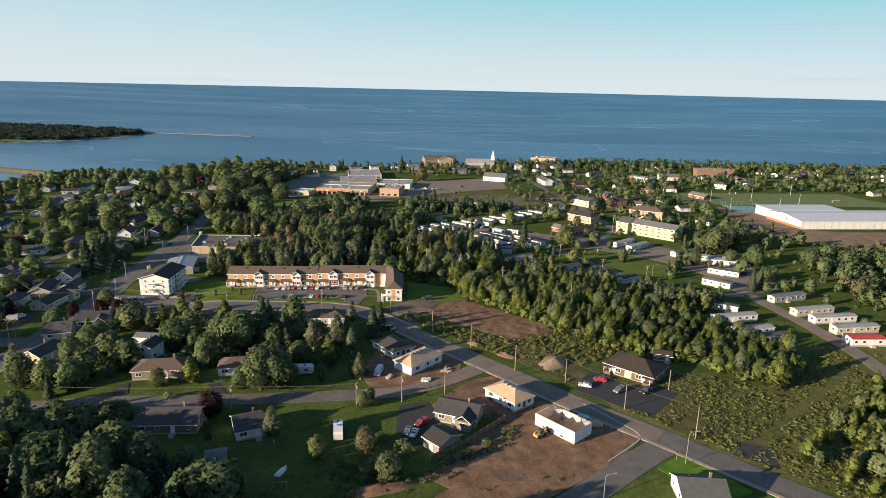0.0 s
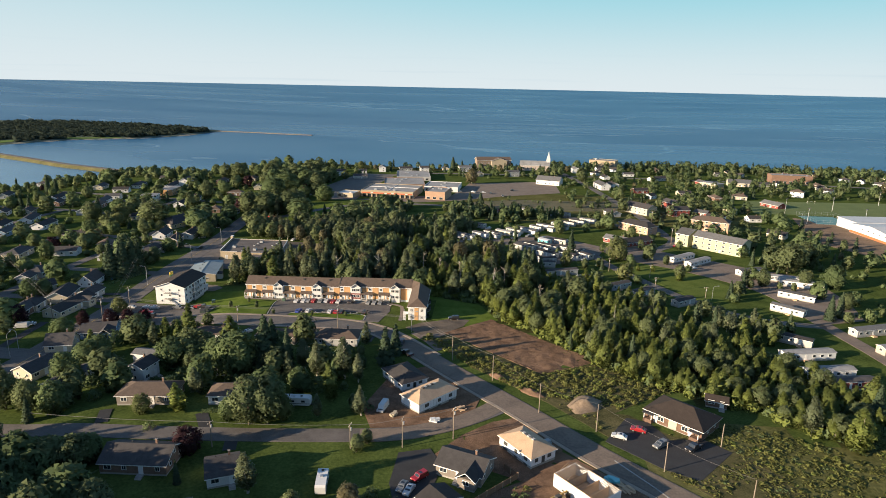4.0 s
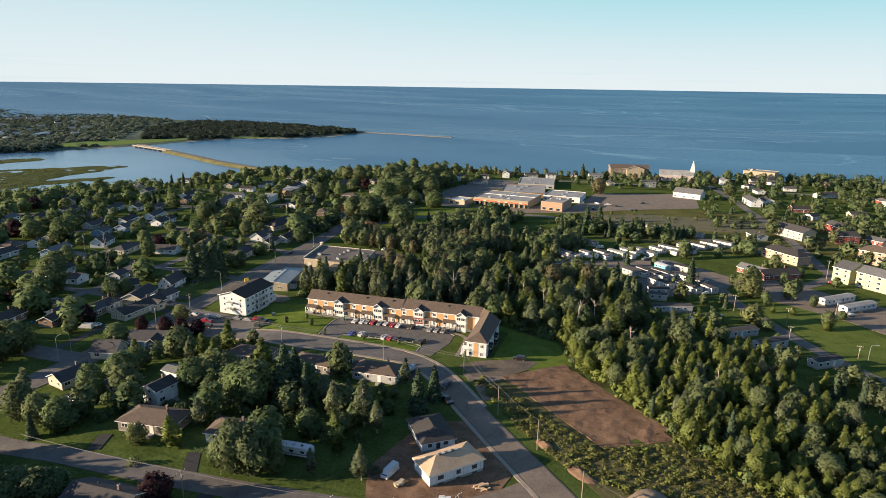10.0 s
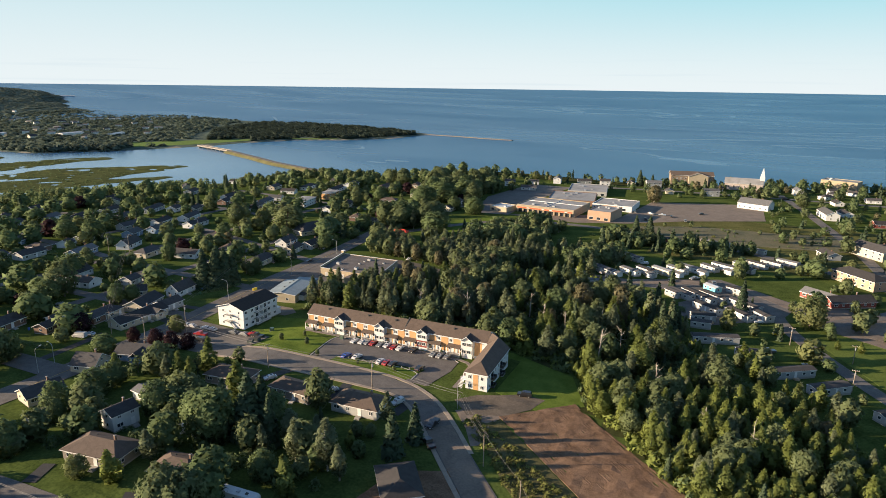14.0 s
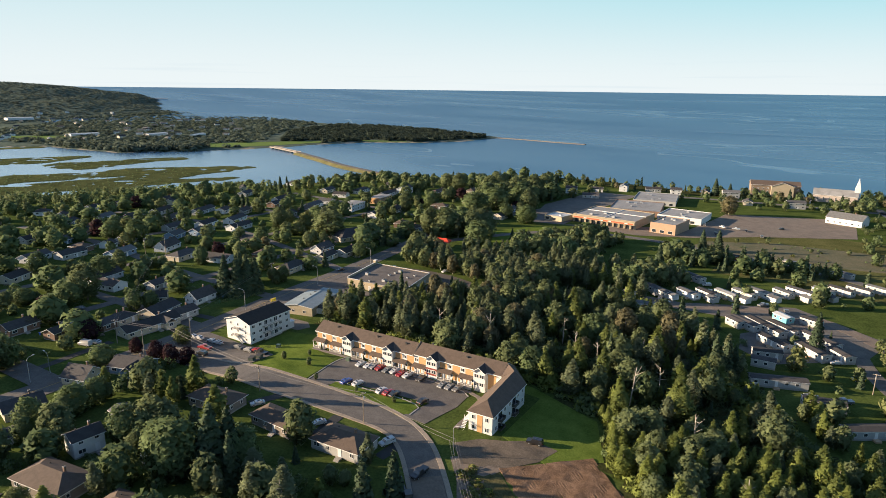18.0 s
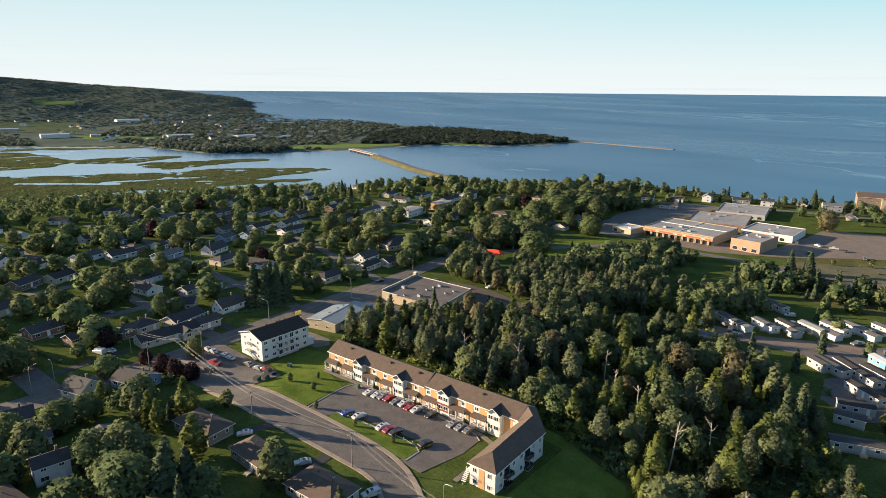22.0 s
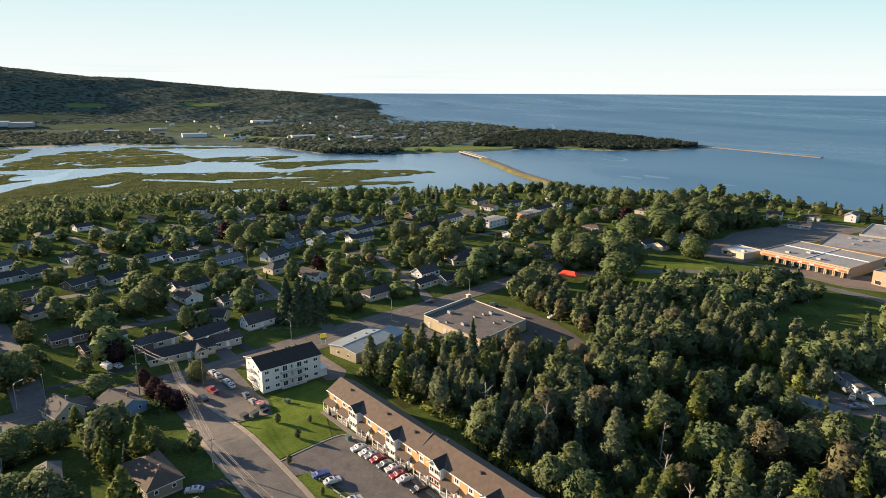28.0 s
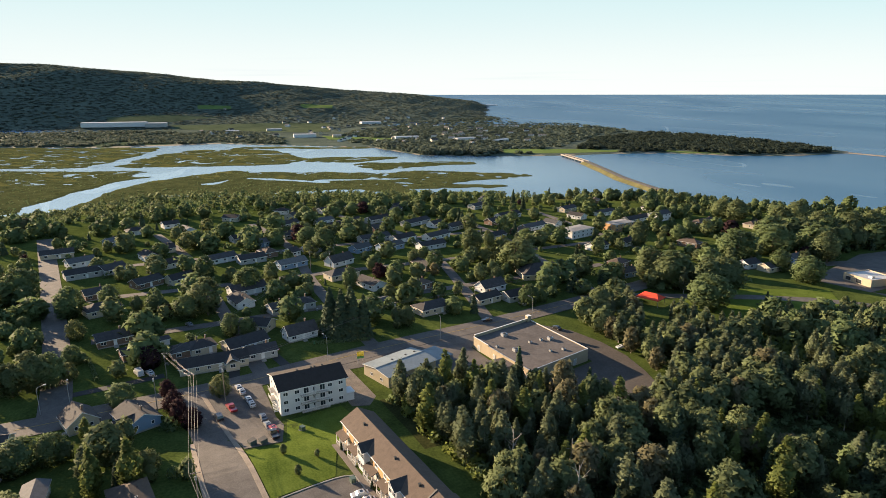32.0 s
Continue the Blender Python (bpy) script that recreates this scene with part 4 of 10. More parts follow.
def fast_mesh(name, v, f, materials, index=None, facing=None):
    """A triangle mesh straight from arrays."""
    me = bpy.data.meshes.new(name)
    me.vertices.add(len(v))
    me.vertices.foreach_set("co", np.asarray(v, np.float32).ravel())
    me.loops.add(len(f) * 3)
    me.loops.foreach_set("vertex_index", np.asarray(f, np.int32).ravel())
    me.polygons.add(len(f))
    me.polygons.foreach_set("loop_start", np.arange(0, len(f) * 3, 3, dtype=np.int32))
    me.polygons.foreach_set("loop_total", np.full(len(f), 3, np.int32))
    for m in materials:
        me.materials.append(m)
    if index is not None:
        me.polygons.foreach_set("material_index", np.asarray(index, np.int32))
    me.update(calc_edges=True)
    if facing is not None:
        me.normals_split_custom_set_from_vertices(np.asarray(facing, np.float32).tolist())
    return me


def trunk_mesh(kind, seed, bark):
    """A tapered trunk with limbs, for a tree one metre high."""
    rng = random.Random(seed)
    b = B(bark)
    if kind == "spruce":
        b.tube((0, 0, -0.03), (0, 0, 0.95), 0.016, 0.002, 6)
        return b.mesh("trunk")
    top = 0.8 if kind in ("poplar", "open") else 0.55
    pts = [Vector((0, 0, -0.03))]
    for i in range(4):
        pts.append(Vector((rng.uniform(-0.015, 0.015) * (i + 1), rng.uniform(-0.015, 0.015) * (i + 1), top * (i + 1) / 4)))
    rad = (0.022, 0.017, 0.013, 0.009, 0.003)
    for i in range(4):
        b.tube(pts[i], pts[i + 1], rad[i], rad[i + 1], 6)
    for i in range(7):
        a, z = rng.uniform(0, 6.28), rng.uniform(0.22, top * 0.9)
        p = pts[0].lerp(pts[-1], (z + 0.03) / (top + 0.03))
        ln = rng.uniform(0.08, 0.2) if kind != "poplar" else rng.uniform(0.05, 0.1)
        q = p + Vector((math.cos(a) * ln, math.sin(a) * ln, ln * rng.uniform(0.5, 1.3)))
        b.tube(p, q, 0.007, 0.002, 4)
    return b.mesh("trunk")


KINDS = {}


def kind_of_tree(key, shape, leaf, label, bark, n, seeds, category="tree"):
    rows = []
    for s in seeds:
        v, f, w = crown(shape, s, n)
        rows.append((fast_mesh("crown", v, f, [leaf], None, w), trunk_mesh(shape, s, bark), v, w))
    KINDS[key] = (rows, label, category, leaf, bark)


kind_of_tree("maple", "round", LEAF, "broad green leafy tree in a yard", BARK, 2600, (1, 2, 3, 4))
kind_of_tree("ash", "open", LEAF_ASH, "uneven green leafy tree with gaps in its crown", BARK, 2400, (11, 12, 13, 14))
kind_of_tree("poplar", "poplar", LEAF_POPLAR, "tall narrow grey-green poplar", PALE_BARK, 2200, (21, 22, 23, 24))
kind_of_tree("young", "slim", LEAF_YOUNG, "young slender bright green leafy tree", PALE_BARK, 2400, (101, 102, 103, 104))
kind_of_tree("alder", "slim", LEAF_ALDER, "slender olive-green leafy tree", BARK, 2400, (111, 112, 113, 114))
kind_of_tree("golden", "round", LEAF_BRIGHT, "small bright yellow-green leafy tree", BARK, 2000, (31, 32))
kind_of_tree("tan", "open", LEAF_TAN, "tall tree with tan and brown turning leaves", PALE_BARK, 2200, (41, 42))
kind_of_tree("purple", "round", LEAF_PURPLE, "dark purple-leaved round tree", BARK, 2200, (51,))
kind_of_tree("spruce", "spruce", NEEDLE, "dark green conical spruce", BARK, 1800, (61, 62, 63))
kind_of_tree("weed", "bush", LEAF_WEED, "clump of tall yellow-green weeds", BARK, 150, (75, 76, 77), "bush")
kind_of_tree("shrub", "bush", LEAF_YOUNG, "leafy yellow-green shrub in a bed", BARK, 280, (78, 79, 80), "bush")
kind_of_tree("bush", "bush", LEAF, "low green leafy bush", BARK, 280, (71, 72, 73), "bush")
# far and hill trees carry the haze in their leaf colour
kind_of_tree("far_tree", "clump", LEAF_FAR_HAZED, "far green tree", BARK, 44, (81, 82, 83, 84, 85, 86))
kind_of_tree("hill_tree", "clump", LEAF_HILL_HAZED, "far tree of the hill", BARK, 24, (95, 96, 97, 98))
kind_of_tree("spit_spruce", "spruce", LEAF_SPIT, "dark conifer on the spit", BARK, 60, (93, 94))
kind_of_tree("spit_tree", "clump", LEAF_SPIT, "dark tree on the spit", BARK, 44, (87, 88))
kind_of_tree("far_spruce", "spruce", LEAF_FAR_HAZED, "far dark conifer", BARK, 120, (91, 92))
TREE_RNG = random.Random(5)


def plant(key, x, y, h, spread=1.0):
    """One tree as a thing: its trunk and its crown."""
    rows, label, category, leaf, bark = KINDS[key]
    k = TREE_RNG.randrange(len(rows))
    w = h * spread * TREE_RNG.uniform(0.9, 1.15)
    e = thing("spruce_tree" if key == "spruce" else category, label, category,
              Matrix.Translation((x, y, ground(x, y) - 0.1)) @ Euler((0, 0, TREE_RNG.uniform(0, 6.28))).to_matrix().to_4x4() @ Matrix.Diagonal((w, w, h, 1)))
    part("trunk", rows[k][1], e)
    part("crown", rows[k][0], e)
    return e


def woods(name, label, outline, spacing, mixture, seed, heights=(9, 14), keep=1.0, hole=None, leaves=500, category="woods", slim=1.0, skew=1.0, trunks=False, on_marsh=False):
    """A wood that nobody could count: trees of several kinds joined in one mesh of kind stuff."""
    rng = np.random.default_rng(seed)
    xs, ys = [p[0] for p in outline], [p[1] for p in outline]
    gx, gy = np.meshgrid(np.arange(min(xs), max(xs), spacing), np.arange(min(ys), max(ys), spacing))
    gx = (gx + rng.uniform(-0.48, 0.48, gx.shape) * spacing).ravel()
    gy = (gy + rng.uniform(-0.48, 0.48, gy.shape) * spacing).ravel()
    ok = (inside(gx, gy, outline) > 0) & (rng.uniform(size=gx.shape) < keep)
    if hole is not None:
        ok &= hole(gx, gy)
    gx, gy = gx[ok], gy[ok]
    gz = lie(gx, gy)
    if on_marsh:
        gz = np.maximum(gz, SEA + 0.45)
    okz = gz > SEA + 0.3
    gx, gy, gz = gx[okz], gy[okz], gz[okz]
    names = list(mixture)
    pr = np.array([mixture[k] for k in names], float)
    pick = rng.choice(len(names), len(gx), p=pr / pr.sum())
    V, N, I, mats = [], [], [], []
    for x, y, z, p in zip(gx, gy, gz, pick):
        low = names[p] in ("bush", "weed", "shrub")
        rows, _, _, leaf, bark = KINDS[names[p]]
        _, _, v, w = rows[rng.integers(len(rows))]
        m = min(len(v) // 3, leaves if not low else max(leaves // 4, 24))
        grow = min((len(v) / 3 / m) ** 0.5, 3.2)
        v, w = v[:m * 3], w[:m * 3]
        h = (heights[0] + (heights[1] - heights[0]) * rng.uniform() ** skew) * (0.32 if low else 1)
        wide = h * rng.uniform(0.85, 1.2) * slim
        a = rng.uniform(0, 6.28)
        ca, sa = math.cos(a), math.sin(a)
        q, r = np.empty_like(v), np.empty_like(w)
        q[:, 0], q[:, 1], q[:, 2] = x + wide * (v[:, 0] * ca - v[:, 1] * sa), y + wide * (v[:, 0] * sa + v[:, 1] * ca), z - 0.2 + h * v[:, 2]
        r[:, 0], r[:, 1], r[:, 2] = w[:, 0] * ca - w[:, 1] * sa, w[:, 0] * sa + w[:, 1] * ca, w[:, 2]
        if grow > 1:
            c = q.reshape(-1, 3, 3).mean(1, keepdims=True)
            q = (c + (q.reshape(-1, 3, 3) - c) * grow).reshape(-1, 3)
        if leaf not in mats:
            mats.append(leaf)
        if trunks and not low:
            if bark not in mats:
                mats.append(bark)
            an = np.arange(3) * 2.1 + a
            ring = np.column_stack([np.cos(an), np.sin(an), np.zeros(3)])
            lo = np.array([x, y, z - 0.3]) + ring * h * 0.014
            hi = np.array([x, y, z + h * 0.75]) + ring * h * 0.004
            for i, j in ((0, 1), (1, 2), (2, 0)):
                V.append(np.array([lo[i], lo[j], hi[j], lo[i], hi[j], hi[i]]))
                N.append(np.array([ring[i], ring[j], ring[j], ring[i], ring[j], ring[i]]))
                I.append(np.full(2, mats.index(bark)))
        V.append(q)
        N.append(r)
        I.append(np.full(m, mats.index(leaf)))
    if not V:
        return None
    V = np.concatenate(V)
    me = fast_mesh(name, V, np.arange(len(V)).reshape(-1, 3), mats, np.concatenate(I), np.concatenate(N))
    return tagged(new(name, me), label, category, kind="stuff")


def wood_trees(outline, spacing, mixture, seed, heights, limit=300, spread=0.85):
    """The nearer trees of a wood, each a thing of its own."""
    rng = random.Random(seed)
    xs, ys = [p[0] for p in outline], [p[1] for p in outline]
    pts = []
    y = min(ys)
    while y < max(ys):
        x = min(xs)
        while x < max(xs):
            pts.append((x + rng.uniform(-0.45, 0.45) * spacing, y + rng.uniform(-0.45, 0.45) * spacing))
            x += spacing
        y += spacing
    d = inside(np.array([p[0] for p in pts]), np.array([p[1] for p in pts]), outline)
    pts = [p for p, k in zip(pts, d) if k > 0][:limit]
    names = list(mixture)
    for p in pts:
        k = rng.choices(names, [mixture[n] for n in names])[0]
        plant(k, p[0], p[1], rng.uniform(*heights) * (0.3 if k == "bush" else 1), spread if k != "bush" else 1.0)


def dead_tree(x, y, h, seed):
    """A bare standing tree: a pale trunk with broken limbs."""
    rng = random.Random(seed)
    e = thing("dead_tree", "bare pale dead tree standing in the wood", "tree", pose(x, y, ground(x, y) - 0.2))
    lean = Vector((rng.uniform(-0.08, 0.08), rng.uniform(-0.08, 0.08), 1)) * h
    part("trunk", B(PALE_BARK).tube((0, 0, 0), lean, h * 0.018, h * 0.005, 7), e)
    for i in range(9):
        p = lean * rng.uniform(0.4, 0.95)
        a = rng.uniform(0, 6.28)
        ln = h * rng.uniform(0.06, 0.2)
        part("limb", B(PALE_BARK).tube(p, p + Vector((math.cos(a) * ln, math.sin(a) * ln, ln * rng.uniform(0.3, 1.2))), h * 0.006, h * 0.002, 5), e)


# ---- the row houses ----
def row_houses():
    """Two storeys of ochre and white siding under one long brown roof, with four white bays and porch roofs."""
    L, D = 75.6, 8.8
    r = thing("row_houses", "long two-storey ochre and white row houses with brown roof", "row houses")
    for i, (a, b, z) in enumerate(((0.0, 43.0, 6.2), (43.0, L, 6.75))):
        part("wall", B(WHITE).add([(a, 0, -1.5), (b, 0, -1.5), (b, D, -1.5), (a, D, -1.5), (a, 0, z), (b, 0, z), (b, D, z), (a, D, z), (a, D / 2, z + 2.5), (b, D / 2, z + 2.5)],
             [(0, 3, 2, 1), (0, 1, 5, 4), (2, 3, 7, 6), (1, 2, 6, 9, 5), (3, 0, 4, 8, 7), (4, 5, 9, 8), (6, 7, 8, 9)]), r)
        ob = part("roof", gable_roof(b - a - 0.5, D, z, 2.5, SHINGLE_BROWN, 0.5), r, at=pose((a + b) / 2, D / 2, 0.02))
    n = 0
    for g in (-2.8, 15.0, 32.8, 50.6, 68.4):
        up = 6.2 if g < 43 else 6.75
        lift = up - 6.2
        # ochre siding between the windows, on both floors
        for a, b in ((g + 2.6, g + 5.4), (g + 7.4, g + 10.2), (g + 12.2, g + 15.0)):
            a, b = max(a, 0.1), min(b, L - 0.1)
            if b - a > 0.8:
                part("siding_panel", B(YELLOW).box(a, -0.05, 0.35 + lift, b, 0.02, up - 0.1), r, "ochre lap siding")
        for a in (g + 6.4, g + 11.2):
            if 1 < a < L - 1:
                window(r, a, 0, 4.75 + lift, 1.3, 1.2)
                window(r, a, D, 4.75 + lift, 1.3, 1.2, 180)
                window(r, a, D, 1.9 + lift, 1.3, 1.2, 180)
        # porch roofs over paired doors
        for c in (g + 5.0, g + 12.8):
            if not 1.5 < c < L - 2.5:
                continue
            p = part("porch_roof", B(SHINGLE_BROWN).add([(c - 2.6, -2.0, 2.75 + lift), (c + 2.6, -2.0, 2.75 + lift), (c + 2.6, 0.0, 3.45 + lift), (c - 2.6, 0.0, 3.45 + lift), (c - 2.6, -2.0, 2.95 + lift), (c + 2.6, -2.0, 2.95 + lift), (c + 2.6, 0, 3.65 + lift), (c - 2.6, 0, 3.65 + lift)],
                     [(3, 2, 1, 0), (4, 5, 6, 7), (0, 1, 5, 4), (1, 2, 6, 5), (3, 0, 4, 7)]), r, "brown shingled porch roof")
            for x in (c - 2.5, c, c + 2.5):
                part("porch_post", B(TRIM).box(x - 0.09, -1.9, 0.1 + lift, x + 0.09, -1.72, 2.85 + lift), p)
            part("porch_floor", B(CONCRETE).box(c - 2.6, -2.0, -0.8, c + 2.6, 0, 0.28 + lift), r)
            part("porch_rail", B(TRIM).box(c - 2.5, -1.86, 0.95 + lift, c - 0.6, -1.78, 1.05 + lift), r)
            part("porch_rail", B(TRIM).box(c + 0.6, -1.86, 0.95 + lift, c + 2.5, -1.78, 1.05 + lift), r)
            door(r, c - 0.8, 0, 0.3 + lift, 0.95, 2.05, material=TRIM)
            door(r, c + 0.8, 0, 0.3 + lift, 0.95, 2.05, material=TRIM)
            window(r, c - 2.1, -0.06, 1.8 + lift, 1.0, 1.1)
            window(r, c + 2.1, -0.06, 1.8 + lift, 1.0, 1.1)
        if g > 0:
            # projecting white bay with its own gable
            w, d = 2.1, 1.3
            bay = part("bay", B(WHITE).add([(g - w, -d, -1), (g + w, -d, -1), (g + w, 0, -1), (g - w, 0, -1), (g - w, -d, up), (g + w, -d, up), (g + w, 0, up), (g - w, 0, up), (g, -d, up + 1.45), (g, 1.5, up + 1.45)],
                       [(0, 1, 5, 8, 4), (1, 2, 6, 5), (3, 0, 4, 7)]), r, "white two-storey bay")
            # black here puts the unlit slope's shade into a roof that is brown
            ob = part("bay_roof", gable_roof(d + 3.2, 2 * w, up, 1.45, SHINGLE_BLACK, 0.3), r, at=pose(g, 0.55, 0.02, 0, 0, 90))
            if abs(g - 50.6) < 1:
                part("siding_panel", B(RED).box(g - w + 0.02, -d - 0.04, 0.6 + lift, g + w - 0.02, -d + 0.01, 3.2 + lift), r, "dark red siding panel")
            for z in (1.95 + lift, 4.75 + lift):
                window(bay, g - 0.95, -d - 0.05, z, 1.6, 1.3)
                window(bay, g + 0.95, -d - 0.05, z, 1.6, 1.3)
    for x, z in ((8, 8.2), (26, 8.2), (38, 8.2), (47, 8.7), (62, 8.7)):
        vent(r, x, D / 2 + (1.5 if int(x) % 2 else -1.5), z, 0.5)
    part("fire_wall", B(DARK_TRIM).add([(42.85, -0.6, 5.95), (43.25, -0.6, 5.95), (43.25, D / 2, 9.4), (42.85, D / 2, 9.4), (42.85, -0.6, 6.6), (43.25, -0.6, 6.6), (43.25, D / 2, 9.75), (42.85, D / 2, 9.75)],
         [(4, 5, 6, 7), (0, 1, 5, 4), (1, 2, 6, 5), (2, 3, 7, 6), (3, 0, 4, 7)]), r, "dark fire wall capping")
    part("gutter", B(TRIM).box(-0.4, -0.62, 5.95, 42.8, -0.52, 6.07).box(43.3, -0.62, 6.5, L, -0.52, 6.62), r)
    for x in (0.25, 17.4, 35.2, 53.0, 70.8):
        part("downpipe", B(TRIM).box(x, -0.14, 0.3, x + 0.1, -0.04, 6.0), r)
    # the wing, mitred to the row at its outer corner, under one hipped roof
    e, rz, x0, x1, y0 = 6.75, 9.2, 76.7, 84.0, -24.4
    part("wing_wall", B(WHITE).prism(((x0, y0), (x1, y0), (x1, -1.2), (L + 0.03, D - 0.05), (L + 0.03, 0.05), (x0, 0.05)), -1.5, e - 0.04), r)
    eave = [(x0 - 0.5, y0 - 0.5), (x1 + 0.5, y0 - 0.5), (x1 + 0.5, -1.0), (L + 0.2, D + 0.55), (L + 0.2, -0.5), (x0 - 0.5, -0.5)]
    top = [(x, y, e) for x, y in eave] + [(80.4, y0 + 4.0, rz), (79.6, 0.6, rz), (L + 0.2, D / 2, rz)]
    low = [(x, y, e - 0.22) for x, y in eave]
    part("wing_roof", B(SHINGLE_BROWN).add(top + low, [(0, 1, 6), (1, 2, 7, 6), (2, 3, 8, 7), (5, 0, 6, 7), (4, 5, 7, 8)] + [(9 + k, 9 + (k + 1) % 6, (k + 1) % 6, k) for k in range(6)] + [tuple(range(9, 15))[::-1]]), r, "brown hipped shingle roof of the wing")
    part("wing_fascia", B(TRIM).box(x0 - 0.5, y0 - 0.56, e - 0.26, x1 + 0.5, y0 - 0.51, e - 0.03).box(x1 + 0.51, y0 - 0.5, e - 0.26, x1 + 0.56, -1.0, e - 0.03), r)
    ox, W = (x0 + x1) / 2, x1 - x0
    part("siding_panel", B(YELLOW).box(x0 + 2.6, y0 - 0.06, 0.6, x0 + 4.3, y0 + 0.02, e - 0.15), r, "ochre lap siding")
    for z in (2.1, 5.2):
        for x in (x0 + 1.4, x0 + 5.6):
            window(r, x, y0, z, 1.1, 1.3)
        for y in (-22.0, -16.0, -12.5, -6.5, -3.0):
            window(r, x1, y, z, 1.2, 1.3, 90)
        for y in (-19.5, -14.0, -8.5, -4.0):
            window(r, x0, y, z, 1.2, 1.2, -90)
    for y in (-17.0, -10.5, -5.0):
        part("siding_panel", B(YELLOW).box(x0 - 0.05, y - 1.1, 0.3, x0 + 0.02, y + 1.1, e - 0.15), r, "ochre lap siding")
    for y in (-19.2, -9.4):      # dark recessed balconies on the shaded side
        for zb in (0.4, 3.3):
            bal = part("balcony", B(GREY).box(x1, y - 1.5, zb, x1 + 1.2, y + 1.5, zb + 0.16), r)
            part("railing", B(DARK_TRIM).box(x1 + 1.12, y - 1.5, zb + 0.16, x1 + 1.18, y + 1.5, zb + 1.1).box(x1, y - 1.5, zb + 0.16, x1 + 1.12, y - 1.44, zb + 1.1).box(x1, y + 1.44, zb + 0.16, x1 + 1.12, y + 1.5, zb + 1.1), bal)
            part("balcony_door", B(GLASS).box(x1 - 0.02, y - 1.2, zb + 0.2, x1 + 0.03, y + 1.2, zb + 2.4), bal)
    # entrance stair and landing at the wing's end
    b = B(TRIM).box(ox - W / 2 - 2.2, -23, 2.9, ox - W / 2, -20.5, 3.1)
    for i in range(9):
        b.box(ox - W / 2 - 2.2, -23.4 - 0.3 * i, 2.7 - 0.33 * i, ox - W / 2 - 1.0, -23.1 - 0.3 * i, 2.82 - 0.33 * i)
    for x, y in ((-2.1, -22.9), (-2.1, -20.6), (-1.0, -25.8)):
        b.box(ox - W / 2 + x - 0.06, y - 0.06, -1, ox - W / 2 + x + 0.06, y + 0.06, 4.0 if y > -24 else 1.2)
    part("outer_stair", b, r)
    return settle(r, -103.5, 285.5, 3.6, 0.1)


row_houses()
ribbon("path", "pale concrete walk before the row houses", "path", ((-103, 282.7), (-78, 284.3), (-60, 285.4), (-32, 287.1), (-29.5, 276), (-28.5, 264)), 1.5, mat("brown_paving", (0.17, 0.145, 0.125), 0.9, 0.2, 0.8, stain=0.3), 0.12)
for i, (x, y) in enumerate(((-99.5, 283.6), (-80.2, 284.9), (-63, 286.0), (-44.5, 287.3), (-37, 287.6))):
    plant("spruce", x, y, 2.6, 1.0)


